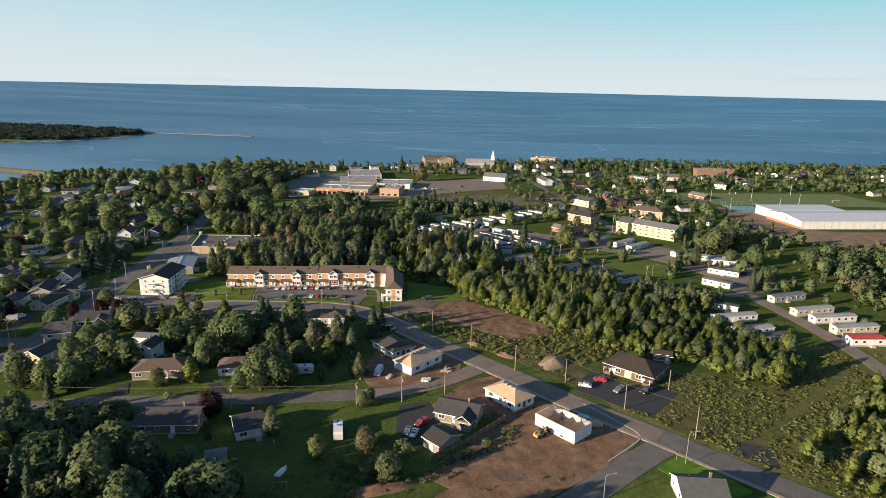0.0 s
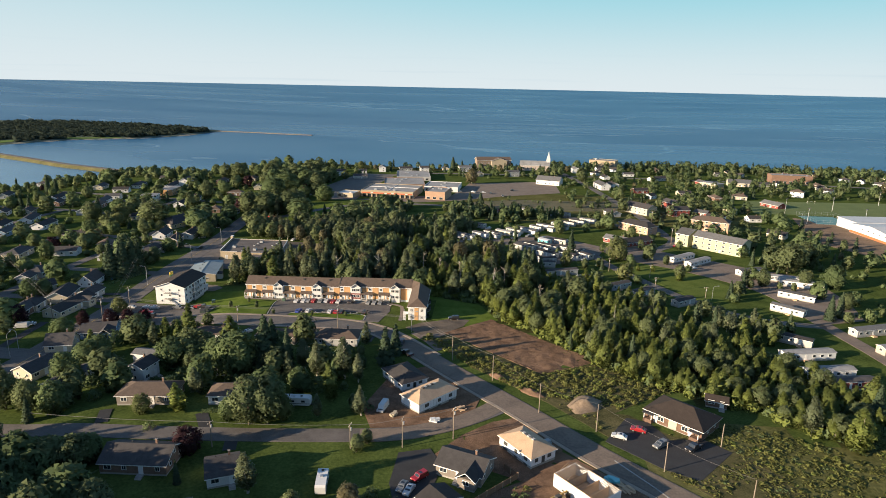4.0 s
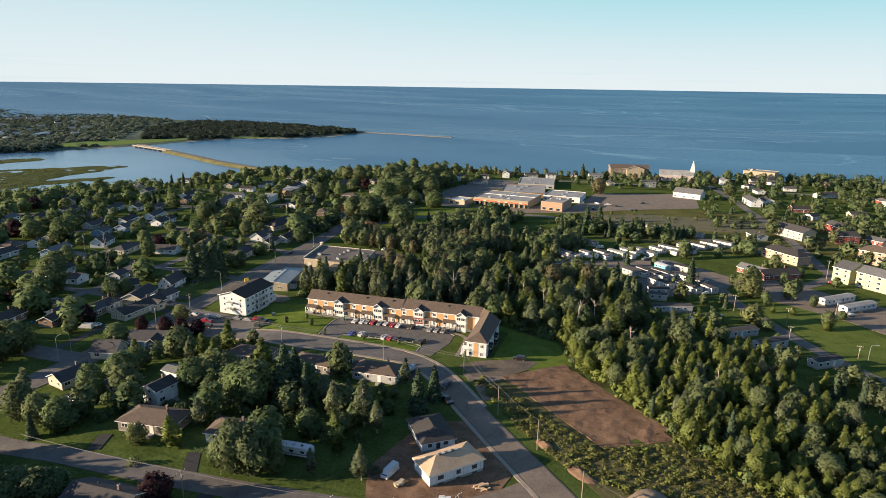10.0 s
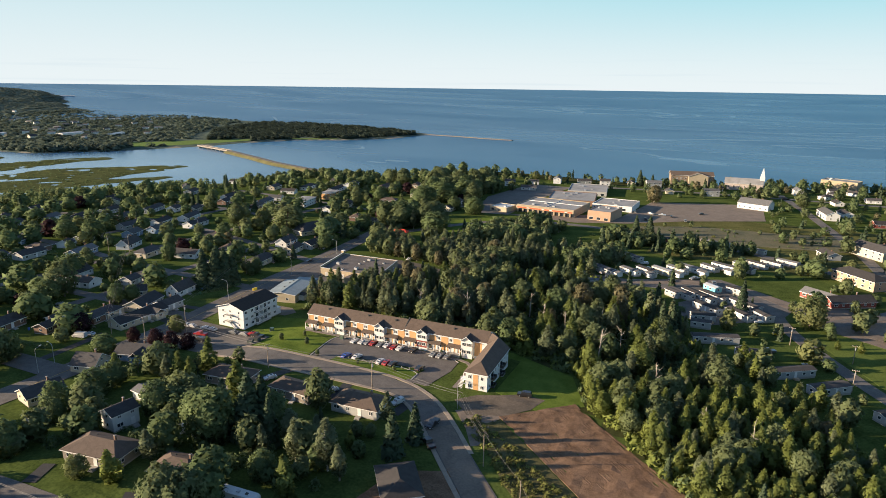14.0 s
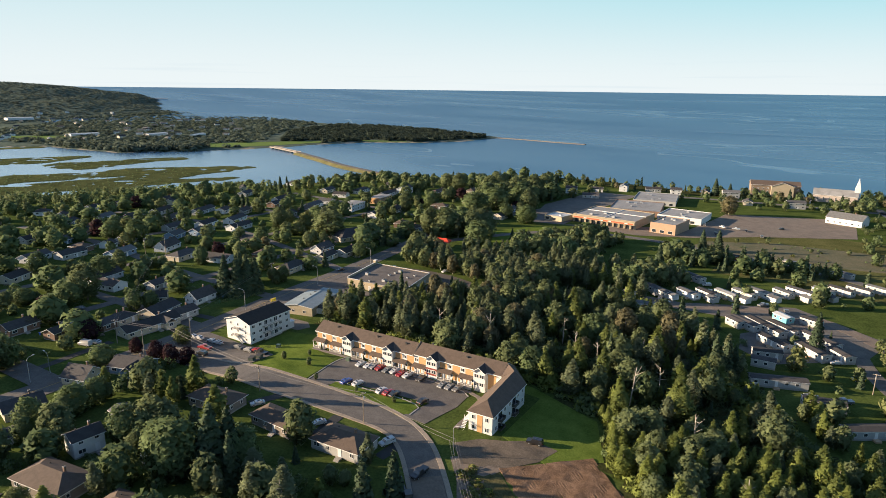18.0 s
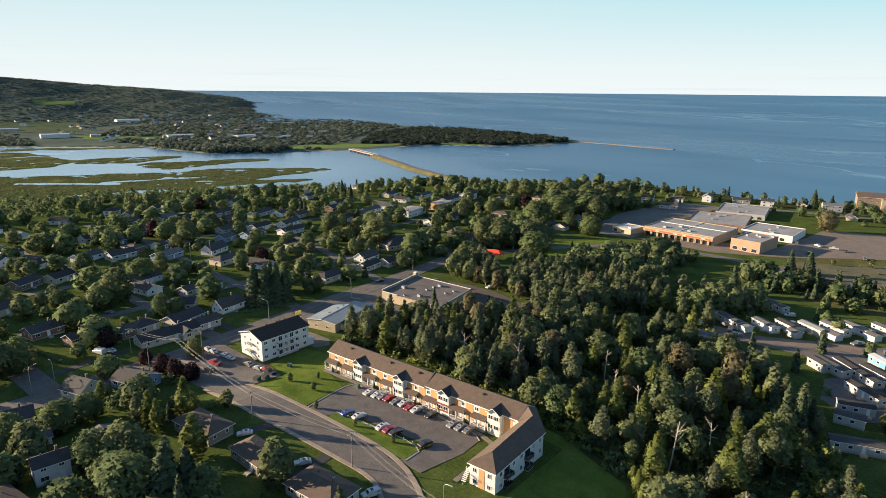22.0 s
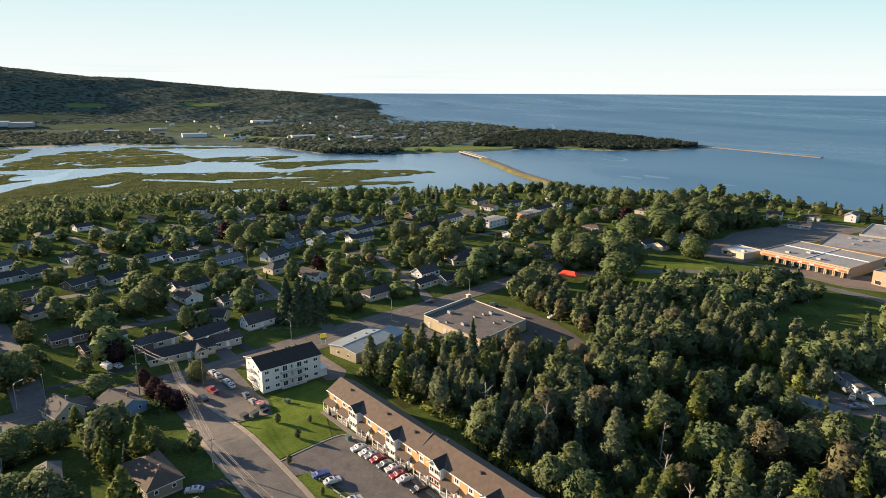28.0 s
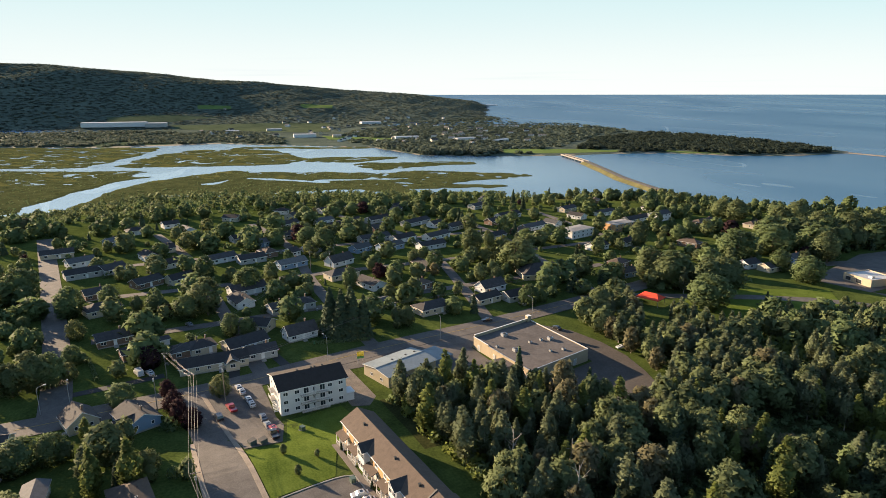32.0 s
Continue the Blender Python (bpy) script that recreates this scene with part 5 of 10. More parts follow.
def apartment_block():
    """White block of three storeys with balconies, end stair and a black gabled roof."""
    L, D, e = 20.4, 13.4, 8.4
    h = thing("apartment_block", "white three-storey apartment block with black shingled roof", "apartment block")
    part("wall", wall_block(L, D, e, 2.1, WHITE, "gable", 0.4), h)
    part("roof", gable_roof(L, D, e, 2.1, SHINGLE_DARK, 0.6), h)
    for s in range(3):
        z = 1.9 + 2.6 * s
        for x in (-8.6, -5.2, 5.0, 8.4):
            window(h, x, -D / 2, z, 1.5, 1.2)
            window(h, x, D / 2, z, 1.5, 1.2, 180)
        for x in (-2.4, 2.6):
            window(h, x, -D / 2, z - 0.1, 1.7, 1.9)
        window(h, 0.1, -D / 2, z, 1.0, 1.2)
        zb = 0.62 + 2.6 * s
        bal = part("balcony", B(CONCRETE).box(-4.2, -D / 2 - 1.5, zb - 0.16, 4.4, -D / 2, zb), h)
        b = B(TRIM).box(-4.2, -D / 2 - 1.5, zb + 0.95, 4.4, -D / 2 - 1.42, zb + 1.04).box(-4.2, -D / 2 - 1.49, zb + 0.12, 4.4, -D / 2 - 1.43, zb + 0.2)
        for k in range(30):
            b.box(-4.18 + k * 0.294, -D / 2 - 1.48, zb + 0.2, -4.08 + k * 0.294, -D / 2 - 1.44, zb + 0.95)
        b.box(-4.2, -D / 2 - 1.45, zb + 0.95, -4.13, -D / 2, zb + 1.02).box(4.33, -D / 2 - 1.45, zb + 0.95, 4.4, -D / 2, zb + 1.02)
        part("railing", b, bal)
        part("divider", B(WHITE).box(0.02, -D / 2 - 1.4, zb, 0.14, -D / 2, zb + 1.9), bal)
        for y in (-4.2, 0.2, 4.0):
            window(h, -L / 2, y, z, 0.9, 1.1, -90)
            window(h, L / 2, y, z, 0.9, 1.1, 90)
    b = B(TRIM)
    for i in range(9):
        b.box(-L / 2 - 1.3, -3.6 + i * 0.42, 0.3 * i, -L / 2, -3.2 + i * 0.42, 0.3 * i + 0.14)
    b.box(-L / 2 - 1.35, -3.6, 1.0, -L / 2 - 1.28, -3.5, 1.1).box(-L / 2 - 1.3, 0.2, 2.6, -L / 2, 2.0, 2.75)
    part("outer_stair", b, h)
    part("porch", B(WHITE).box(L / 2, -D / 2 + 0.4, 0, L / 2 + 2.6, -D / 2 + 4.2, 2.7).use(TRIM).box(L / 2, -D / 2 + 0.2, 2.7, L / 2 + 2.8, -D / 2 + 4.4, 2.85), h)
    for z in (3.3, 5.9):
        land = part("landing", B(CONCRETE).box(-L / 2 - 1.6, -1.2, z - 0.16, -L / 2, 2.2, z), h)
        part("railing", B(TRIM).box(-L / 2 - 1.6, -1.2, z + 0.95, -L / 2 - 1.54, 2.2, z + 1.02).box(-L / 2 - 1.6, -1.2, z + 0.45, -L / 2 - 1.55, 2.2, z + 0.5).box(-L / 2 - 1.6, -1.2, z, -L / 2 - 1.53, -1.13, z + 1.0).box(-L / 2 - 1.6, 2.13, z, -L / 2 - 1.53, 2.2, z + 1.0).box(-L / 2 - 1.6, 0.5, z, -L / 2 - 1.53, 0.57, z + 1.0), land)
    for x in (-3, 1.5, 2.6, 5):
        vent(h, x, 0.9, e + 2.0, 0.5)
    return settle(h, -134.1, 284.2, 91, -0.1)


apartment_block()


def flat_building():
    """One tall storey of beige block with a parapet round a dark membrane roof, and roof plant."""
    out = ((-147.8, 351.6), (-137.6, 352.2), (-128.6, 352.8), (-113.4, 354.0), (-119.2, 383.2), (-153.6, 381.4))
    z = ground(-130, 360)
    h = thing("flat_roofed_building", "beige block commercial building with dark flat roof", "commercial building")
    part("wall", B(STONE).prism(out, z - 1.5, z + 4.1), h)
    part("roof", B(TAR).prism([(x * 0.985 - 133 * 0.015, y * 0.985 + 367 * 0.015) for x, y in out], z + 3.9, z + 4.13), h)
    for i, (tall, thick_) in enumerate(((0.55, 0.3), (0.22, 0.25), (0.22, 0.25), (0.28, 0.3), (0.30, 0.3), (1.15, 0.35))):
        p, q = Vector((*out[i], 0)), Vector((*out[(i + 1) % len(out)], 0))
        d = (q - p).normalized()
        s = Vector((-d.y, d.x, 0)) * thick_
        p, q = p + d * 0.02, q - d * (0.02 + thick_)
        part("parapet", B(STONE).prism([(p.x, p.y), (q.x, q.y), (q.x + s.x, q.y + s.y), (p.x + s.x, p.y + s.y)], z + 4.1, z + 4.1 + tall)
             .use(TRIM if i in (0, 4, 5) else GALV).prism([(p.x - s.x * 0.15, p.y - s.y * 0.15), (q.x - s.x * 0.15, q.y - s.y * 0.15), (q.x + s.x * 1.15, q.y + s.y * 1.15), (p.x + s.x * 1.15, p.y + s.y * 1.15)], z + 4.1 + tall, z + 4.16 + tall), h)
    wing = part("front_wing", B(STONE).prism(((-129.2, 346.2), (-121.9, 347.6), (-121.2, 353.3), (-128.9, 352.7)), z - 1.5, z + 3.3).use(TAR).prism(((-129.1, 346.4), (-122, 347.8), (-121.4, 353.2), (-128.8, 352.6)), z + 3.3, z + 3.36), h, "lower block wing")
    part("entrance_panel", B(ORANGE).prism(((-148.05, 353.2), (-147.75, 351.6), (-147.7, 351.6), (-148.0, 353.2)), z + 0.2, z + 2.6), h, "orange entrance panel")
    part("roof_tower", B(STONE).box(-154.0, 379.6, z + 4.1, -152.4, 381.2, z + 6.4).use(TRIM).box(-154.1, 379.5, z + 6.4, -152.3, 381.3, z + 6.5), h, "small block tower on the roof corner")
    for x, y, s in ((-144, 363, 2.0), (-130, 359, 1.9), (-134, 368, 1.1), (-134, 373, 1.1), (-133, 376.5, 1.8), (-124, 370, 1.0), (-123, 375, 1.1), (-136, 355, 1.0)):
        unit = part("roof_unit", B(GALV).box(x - s / 2, y - s / 2, z + 4.1, x + s / 2, y + s / 2, z + 4.15 + s * 0.55), h)
        part("fan_cowl", B(DARK_TRIM).tube((x, y, z + 4.15 + s * 0.55), (x, y, z + 4.3 + s * 0.55), s * 0.32, s * 0.32, 10), unit)
    for x, y, t in ((-134, 352.4, 4), (-144, 351.8, 4), (-118, 353.6, 4), (-115, 353.8, 4), (-114.5, 360, 101), (-116, 368, 101), (-117.6, 376, 101)):
        door(h, x, y, z + 0.1, 1.2, 2.3, t, material=GREY)
    for x, y, t in ((-152.3, 374, -101), (-150.0, 363.5, -101), (-148.6, 356, -101)):
        window(h, x, y, z + 2.0, 2.4, 1.7, t)
    return h


flat_building()
patch("parking_lot", "dark asphalt lot behind the flat-roofed building", "parking lot", ((-112, 355), (-118, 384.5), (-150, 383), (-156, 390), (-146, 397), (-131, 400), (-117, 399.5), (-103.7, 396), (-87, 389), (-83, 371), (-92, 364), (-103, 354)), mat("worn_brown_asphalt", (0.075, 0.064, 0.055), 0.9, 0.25, 3.0, second=(0.10, 0.085, 0.07), stain=0.4), 0.08)
patch("parking_lot", "patched asphalt forecourt beside the main road", "parking lot", ((-157, 300), (-161, 345), (-164, 385), (-154.5, 379), (-148.5, 351), (-130, 351), (-129, 334), (-148, 329), (-150, 300)), ASPHALT, 0.07)
patch("parking_lot", "asphalt yard by the metal-roofed building", "parking lot", ((-150, 291), (-150, 303), (-127, 304), (-122, 300), (-124, 295), (-140, 294)), GRAVEL, 0.07)


def metal_building():
    h = thing("metal_roofed_building", "low cream building with pale blue-grey metal roof", "commercial building")
    L, D = 20.5, 13.8
    part("wall", wall_block(L, D, 3.9, 0.9, TAN, "gable", 0.2), h)
    part("roof", gable_roof(L, D, 3.9, 0.9, METAL_ROOF, 0.4), h)
    part("ridge_cap", B(METAL_ROOF).box(-L / 2 - 0.4, -0.2, 5.0, L / 2 + 0.4, 0.2, 5.1), h)
    door(h, -6, -D / 2, 0.2, 1.0, 2.1)
    part("porch", B(WHITE).box(-L / 2 + 4.6, -D / 2 - 2.3, 0, -L / 2 + 7.6, -D / 2, 2.5).use(DARK_TRIM).add([(-L / 2 + 4.4, -D / 2 - 2.5, 2.5), (-L / 2 + 7.8, -D / 2 - 2.5, 2.5), (-L / 2 + 7.8, -D / 2, 2.9), (-L / 2 + 4.4, -D / 2, 2.9), (-L / 2 + 6.1, -D / 2 - 2.5, 3.6), (-L / 2 + 6.1, -D / 2, 3.9)], [(0, 1, 4), (1, 2, 5, 4), (3, 0, 4, 5), (2, 3, 5)]), h)
    for y in (-3, 2.5):
        window(h, -L / 2, y, 1.9, 1.4, 1.1, -90)
    for x in (-2, 4, 8):
        vent(h, x, 2, 4.6, 0.5)
    part("annex", B(mat("slate_blue_siding", (0.10, 0.14, 0.19), 0.6, 0.1, 1.2)).box(L / 2, -D / 2 + 1, -0.5, L / 2 + 9, D / 2 - 3, 2.9).use(METAL_ROOF).box(L / 2, -D / 2 + 0.8, 2.9, L / 2 + 9.2, D / 2 - 2.8, 3.1), h)
    return settle(h, -139.6, 317.8, 105)


metal_building()
b = thing("road_sign", "tall yellow and green sign panel on posts", "sign")
part("panel", B(paint("sign_yellow", (0.7, 0.5, 0.03))).box(-1.2, -0.12, 3.0, 1.2, 0.12, 4.6).use(paint("sign_green", (0.05, 0.2, 0.08))).box(-1.2, -0.1, 2.1, 1.2, 0.1, 2.95), b)
part("post", B(GALV).box(-1.0, -0.08, -0.3, -0.85, 0.08, 3.0), b)
part("post", B(GALV).box(0.85, -0.08, -0.3, 1.0, 0.08, 3.0), b)
settle(b, -152.5, 308, 80)


# ---- the building site ----
def hip_shell(label, L, D, eave, x, y, turn, roof, walls):
    """A new house still in its white wrap."""
    h = thing("house_under_construction", label, "house")
    part("wall", wall_block(L, D, eave, 0, walls, "hip", 0.75), h)
    part("roof", hip_roof(L, D, eave, 2.0, roof, 0.45), h)
    for i in range(int(L / 1.25)):       # seams of the wrap
        part("wrap_seam", B(DARK_TRIM).box(-L / 2 + 0.6 + i * 1.25, -D / 2 - 0.012, 0.8, -L / 2 + 0.63 + i * 1.25, -D / 2, eave), h)
    # dark panels stand in for the shade inside; the walls are not cut
    for xx, w in ((-L * 0.3, 1.6), (0.4, 1.2), (L * 0.33, 1.4)):
        part("window_opening", B(DARK_TRIM).box(xx - w / 2, -D / 2 - 0.03, 1.5, xx + w / 2, -D / 2 + 0.02, 2.6), h)
        part("window_opening", B(DARK_TRIM).box(xx - w / 2, -D / 2 - 0.02, 0.15, xx + w / 2, -D / 2 + 0.06, 0.6), h)
    part("door_opening", B(DARK_TRIM).box(L / 2 - 0.02, -0.6, 0.75, L / 2 + 0.03, 0.5, 2.8), h)
    part("window_opening", B(DARK_TRIM).box(L / 2 - 0.02, 1.4, 1.5, L / 2 + 0.03, 2.7, 2.7), h)
    part("window_opening", B(DARK_TRIM).box(L / 2 - 0.02, -2.9, 1.5, L / 2 + 0.03, -1.8, 2.7), h)
    if roof is PLYWOOD:                   # bundles of shingles along the ridge
        for i in range(6):
            part("shingle_bundle", B(GREY if i % 2 else SHINGLE_GREY).box(-L / 5 + i * 0.9, -0.45, eave + 2.1, -L / 5 + 0.75 + i * 0.9, 0.3, eave + 2.42), h)
    return settle(h, x, y, turn)


hip_shell("new house in white wrap with bare plywood roof", 15.2, 8.2, 3.3, -7.6, 196.6, 49, PLYWOOD, WRAP)
hip_shell("new house in white wrap with black roofing felt", 13.2, 9.2, 2.8, -17.3, 209.2, -51, SHINGLE_BLACK, WRAP)
hip_shell("white-wrapped new house with bare plywood roof and shingle bundles", 12.6, 8.3, 3.0, 21.4, 172.8, -50, PLYWOOD, WRAP)


def roofless_house():
    L, D, e = 13.6, 8.0, 3.7
    h = thing("house_under_construction", "white-wrapped house shell with open roof trusses", "house")
    t = 0.2
    part("wall", B(WRAP).box(-L / 2, -D / 2, 0.3, L / 2, -D / 2 + t, e).box(-L / 2, D / 2 - t, 0.3, L / 2, D / 2, e).box(-L / 2, -D / 2 + t, 0.3, -L / 2 + t, D / 2 - t, e).box(L / 2 - t, -D / 2 + t, 0.3, L / 2, D / 2 - t, e)
         .use(CONCRETE).box(-L / 2 + 0.03, -D / 2 + 0.03, -1, L / 2 - 0.03, D / 2 - 0.03, 0.3), h)
    part("top_plate", B(LUMBER).box(-L / 2, -D / 2, e, L / 2, -D / 2 + t, e + 0.1).box(-L / 2, D / 2 - t, e, L / 2, D / 2, e + 0.1), h)
    part("floor", B(PLYWOOD).box(-L / 2 + t, -D / 2 + t, 0.3, L / 2 - t, D / 2 - t, 0.5), h)
    for x in (-3.2, 0.5, 3.4):
        part("inner_wall", B(LUMBER).box(x, -D / 2 + t, 0.5, x + 0.1, D / 2 - t, 3.0), h)
    for i in range(11):                    # trusses lying in place at one end, stacked at the other
        x = L / 2 - 0.3 - i * 0.42
        part("truss", B(LUMBER).box(x - 0.03, -D / 2, e + 0.1, x + 0.03, D / 2, e + 0.25), h)
    for i in range(7):
        x = -L / 2 + 0.6 + i * 0.55
        tr = Build().use(LUMBER)
        for k in (-1, 1):
            tr.add([(x - 0.03, k * D / 2, e + 0.1), (x + 0.03, k * D / 2, e + 0.1), (x + 0.03, 0, e + 1.5), (x - 0.03, 0, e + 1.5), (x - 0.03, k * D / 2, e + 0.26), (x + 0.03, k * D / 2, e + 0.26), (x + 0.03, 0, e + 1.66), (x - 0.03, 0, e + 1.66)],
                   [(0, 3, 2, 1), (4, 5, 6, 7), (0, 1, 5, 4), (1, 2, 6, 5), (2, 3, 7, 6), (3, 0, 4, 7)])
        tr.box(x - 0.03, -D / 2, e + 0.1, x + 0.03, D / 2, e + 0.22)
        part("truss", tr, h)
    # shade of two low openings, put on the wall as dark panels
    for xx in (-3.5, 2.5):
        part("window_opening", B(DARK_TRIM).box(xx - 0.6, -D / 2 - 0.02, 0.5, xx + 0.6, -D / 2 + 0.02, 1.0), h)
    return settle(h, 35.0, 156.8, -47)


roofless_house()


def loader(x, y, turn):
    h = thing("telehandler", "yellow and black telehandler with its boom lowered", "machine")
    y_paint = paint("machine_yellow", (0.36, 0.24, 0.07), 0.6)
    part("chassis", B(y_paint).box(-2.0, -0.8, 0.6, 2.0, 0.8, 1.3), h)
    part("cab", B(DARK_TRIM).box(-0.9, -0.85, 1.3, 0.5, 0.1, 2.4), h)
    part("boom", B(y_paint).box(-1.8, 0.25, 1.4, 3.4, 0.6, 1.8), h)
    part("fork", B(DARK_TRIM).box(3.4, -0.7, 0.3, 3.5, 0.9, 1.5).box(3.5, -0.5, 0.3, 4.6, -0.35, 0.4).box(3.5, 0.5, 0.3, 4.6, 0.65, 0.4), h)
    for wx in (-1.3, 1.3):
        for wy in (-1.05, 0.75):
            part("wheel", B(RUBBER).tube((wx, wy, 0.6), (wx, wy + 0.3, 0.6), 0.6, 0.6, 12), h)
    settle(h, x, y, turn)


loader(28, 153, 40)


def stack(name, label, category, x, y, turn, material, n, size, seed):
    """A pile of boards, blocks or sacks on the ground."""
    rng = random.Random(seed)
    h = thing(name, label, category)
    for i in range(n):
        a, b, c = (s * rng.uniform(0.75, 1.15) for s in size)
        px, py = rng.uniform(-1, 1) * size[0] * 0.5, rng.uniform(-1, 1) * size[0] * 0.35
        z = (i // 3) * size[2] * 0.8
        part("piece", B(material).box(-a / 2, -b / 2, 0, a / 2, b / 2, c), h, at=pose(px, py, z, 0, 0, rng.uniform(-25, 25)))
    settle(h, x, y, turn, -0.02)


stack("lumber_pile", "pile of pale lumber offcuts on bare earth", "lumber", 2.5, 192.5, 30, LUMBER, 9, (2.6, 0.5, 0.3), 1)
stack("lumber_pile", "low pile of boards and wrapped goods on earth", "lumber", -4.5, 184.5, 10, WHITE, 8, (1.6, 1.0, 0.4), 2)
stack("rubbish_pile", "heap of pale building waste on earth", "rubbish", -16.5, 186.5, 60, TAN, 9, (1.5, 0.9, 0.35), 3)
stack("lumber_pile", "stack of sheet goods under blue wrap", "lumber", 42, 163, -45, PAINTS[7], 6, (2.2, 1.6, 0.6), 4)
stack("lumber_pile", "stack of lumber beside the unfinished house", "lumber", 44.5, 160.5, -45, LUMBER, 8, (2.8, 0.6, 0.3), 5)
stack("rubbish_pile", "heap of offcuts and insulation beside the shell", "rubbish", 27, 178, 20, GREY, 9, (1.6, 0.8, 0.4), 6)


def mound(name, label, category, x, y, rx, ry, h, material, seed, turn=0):
    """A heap of earth or gravel with an uneven top."""
    b = B(material)
    n, m = 18, 6
    v = [(0, 0, h)]
    for j in range(1, m + 1):
        for i in range(n):
            a = 2 * math.pi * i / n
            k = j / m
            r = k * (1 + 0.34 * noise.noise(Vector((math.cos(a) * 1.5, math.sin(a) * 1.5, seed))))
            v.append((rx * r * math.cos(a), ry * r * math.sin(a), h * (1 - k ** 1.25) * (1 + 0.6 * noise.noise(Vector((math.cos(a) * k * 3, math.sin(a) * k * 3, seed + 7)))) - (0.3 if j == m else 0)))
    f = [(0, 1 + i, 1 + (i + 1) % n) for i in range(n)]
    for j in range(m - 1):
        f += [(1 + j * n + i, 1 + (j + 1) * n + i, 1 + (j + 1) * n + (i + 1) % n, 1 + j * n + (i + 1) % n) for i in range(n)]
    b.add(v, f)
    solid(name, b, label, category, pose(x, y, ground(x, y), 0, 0, turn), smooth=True)


mound("gravel_mound", "tall tan mound of sandy gravel on bare ground", "mound", 39.5, 201, 7.4, 5.0, 2.1, mat("sandy_gravel", (0.20, 0.150, 0.105), 0.95, 0.3, 1.2, bump=0.5, stain=0.4), 1.3, 60)
mound("earth_mound", "low brown mound of dug earth", "mound", 24, 207, 5, 2.2, 1.0, EARTH, 2.3, -40)
mound("earth_mound", "low brown mound of dug earth", "mound", 13, 217, 4.5, 2.0, 0.9, EARTH, 3.3, -40)
mound("earth_mound", "long low bank of dug earth", "mound", -14, 128, 9, 3, 1.3, EARTH, 4.3, 20)
patch("puddle_bed", "reddish muddy hollow in the building site", "ground", ((13, 134), (14, 136), (16.5, 137.4), (19, 137.2), (21.4, 136), (22, 134.4), (20.5, 132.6), (18, 131.8), (15, 132.4)), mat("mud", (0.115, 0.070, 0.046), 0.6, 0.3, 1.2), 0.14)
patch("building_site", "bare dug earth beside the side street", "ground", ((-3, 168), (4, 179), (12, 187), (18, 190), (26, 184), (31, 175), (20, 160), (8, 165), (2, 163)), EARTH, 0.055, uneven=0.1, step=2.5)
patch("driveway", "fresh black asphalt drive before the dark-roofed duplex", "driveway", ((43, 181), (51, 195), (57, 193), (61, 184), (70, 186), (76, 180), (64, 166), (56, 170)), FRESH_ASPHALT, 0.1)
patch("driveway", "dark asphalt drive beside the grey house", "driveway", ((-12, 168), (-4, 171), (0, 164), (-2, 150), (-9, 146), (-12, 155)), FRESH_ASPHALT, 0.1)
patch("lawn", "bright green mown corner lawn with fresh edges", "lawn", ((56, 139), (64, 145.5), (70, 140), (76, 130), (66, 126)), mat("bright_lawn", (0.075, 0.145, 0.02), 0.95, 0.25, 2.0, bump=0.3, second=(0.11, 0.19, 0.028), spec=0.0), 0.1)
patch("gravel_pad", "dark gravel pad beside the street", "ground", ((78, 146), (84, 152), (90, 150), (88, 140)), FRESH_ASPHALT, 0.08)
patch("dirt_apron", "grey-brown packed dirt between street and field", "ground", ((-22, 251), (-14, 258), (-7.5, 254), (-10, 248), (-6, 238), (-10, 235), (-15, 243)), DUSTY_ASPHALT, 0.065, uneven=0.1, step=2.5)
patch("gravel_lot", "grey gravel turning place by the field", "ground", ((-25, 257), (-18, 250), (-8, 254), (-2, 262), (0, 270), (-7, 271), (-14, 266), (-20, 263)), mat("dirt_track", (0.095, 0.078, 0.058), 0.95, 0.35, 1.8, bump=0.4, second=(0.150, 0.118, 0.088), stain=0.4), 0.08)


DARK_BRICK = mat("dark_brown_brick", (0.115, 0.070, 0.050), 0.85, 0.25, 0.35, bump=0.3, second=(0.16, 0.10, 0.07))


def duplex():
    """Brick and cream duplex under a black hip roof."""
    h = thing("duplex", "dark brick duplex with cream panel and black hip roof", "house")
    L, D, e = 17.0, 11.5, 3.1
    part("wall", wall_block(L, D, e, 0, DARK_BRICK, "hip", 0.3), h)
    part("roof", hip_roof(L, D, e, 3.0, SHINGLE_DARK, 0.6), h)
    part("siding_panel", B(CREAM).box(-1.2, -D / 2 - 0.08, 0.4, 1.2, -D / 2 + 0.02, e), h, "white siding panel")
    for k in (-1, 1):
        part("porch", B(DARK_BRICK).box(k * 6.9 - 1.3, -D / 2 - 1.6, 0.0, k * 6.9 + 1.3, -D / 2, 1.2).use(SHINGLE_BLACK).box(k * 6.9 - 1.6, -D / 2 - 1.9, 2.8, k * 6.9 + 1.6, -D / 2, 3.05).use(TRIM).box(k * 6.9 - 1.2, -D / 2 - 1.5, 1.2, k * 6.9 - 1.0, -D / 2 - 1.3, 2.8).box(k * 6.9 + 1.0, -D / 2 - 1.5, 1.2, k * 6.9 + 1.2, -D / 2 - 1.3, 2.8), h)
        window(h, k * 3.6, -D / 2, 1.9, 1.9, 1.4)
        door(h, k * 5.2, -D / 2, 0.35)
        window(h, k * L / 2, -2, 1.9, 1.2, 1.1, 90 * k)
        window(h, k * L / 2, 2.5, 1.9, 1.2, 1.1, 90 * k)
        part("deck", B(LUMBER).box(k * 4 - 1.6, D / 2, 0.3, k * 4 + 1.6, D / 2 + 2.2, 0.45), h)
    return settle(h, 66.5, 194.5, -40)


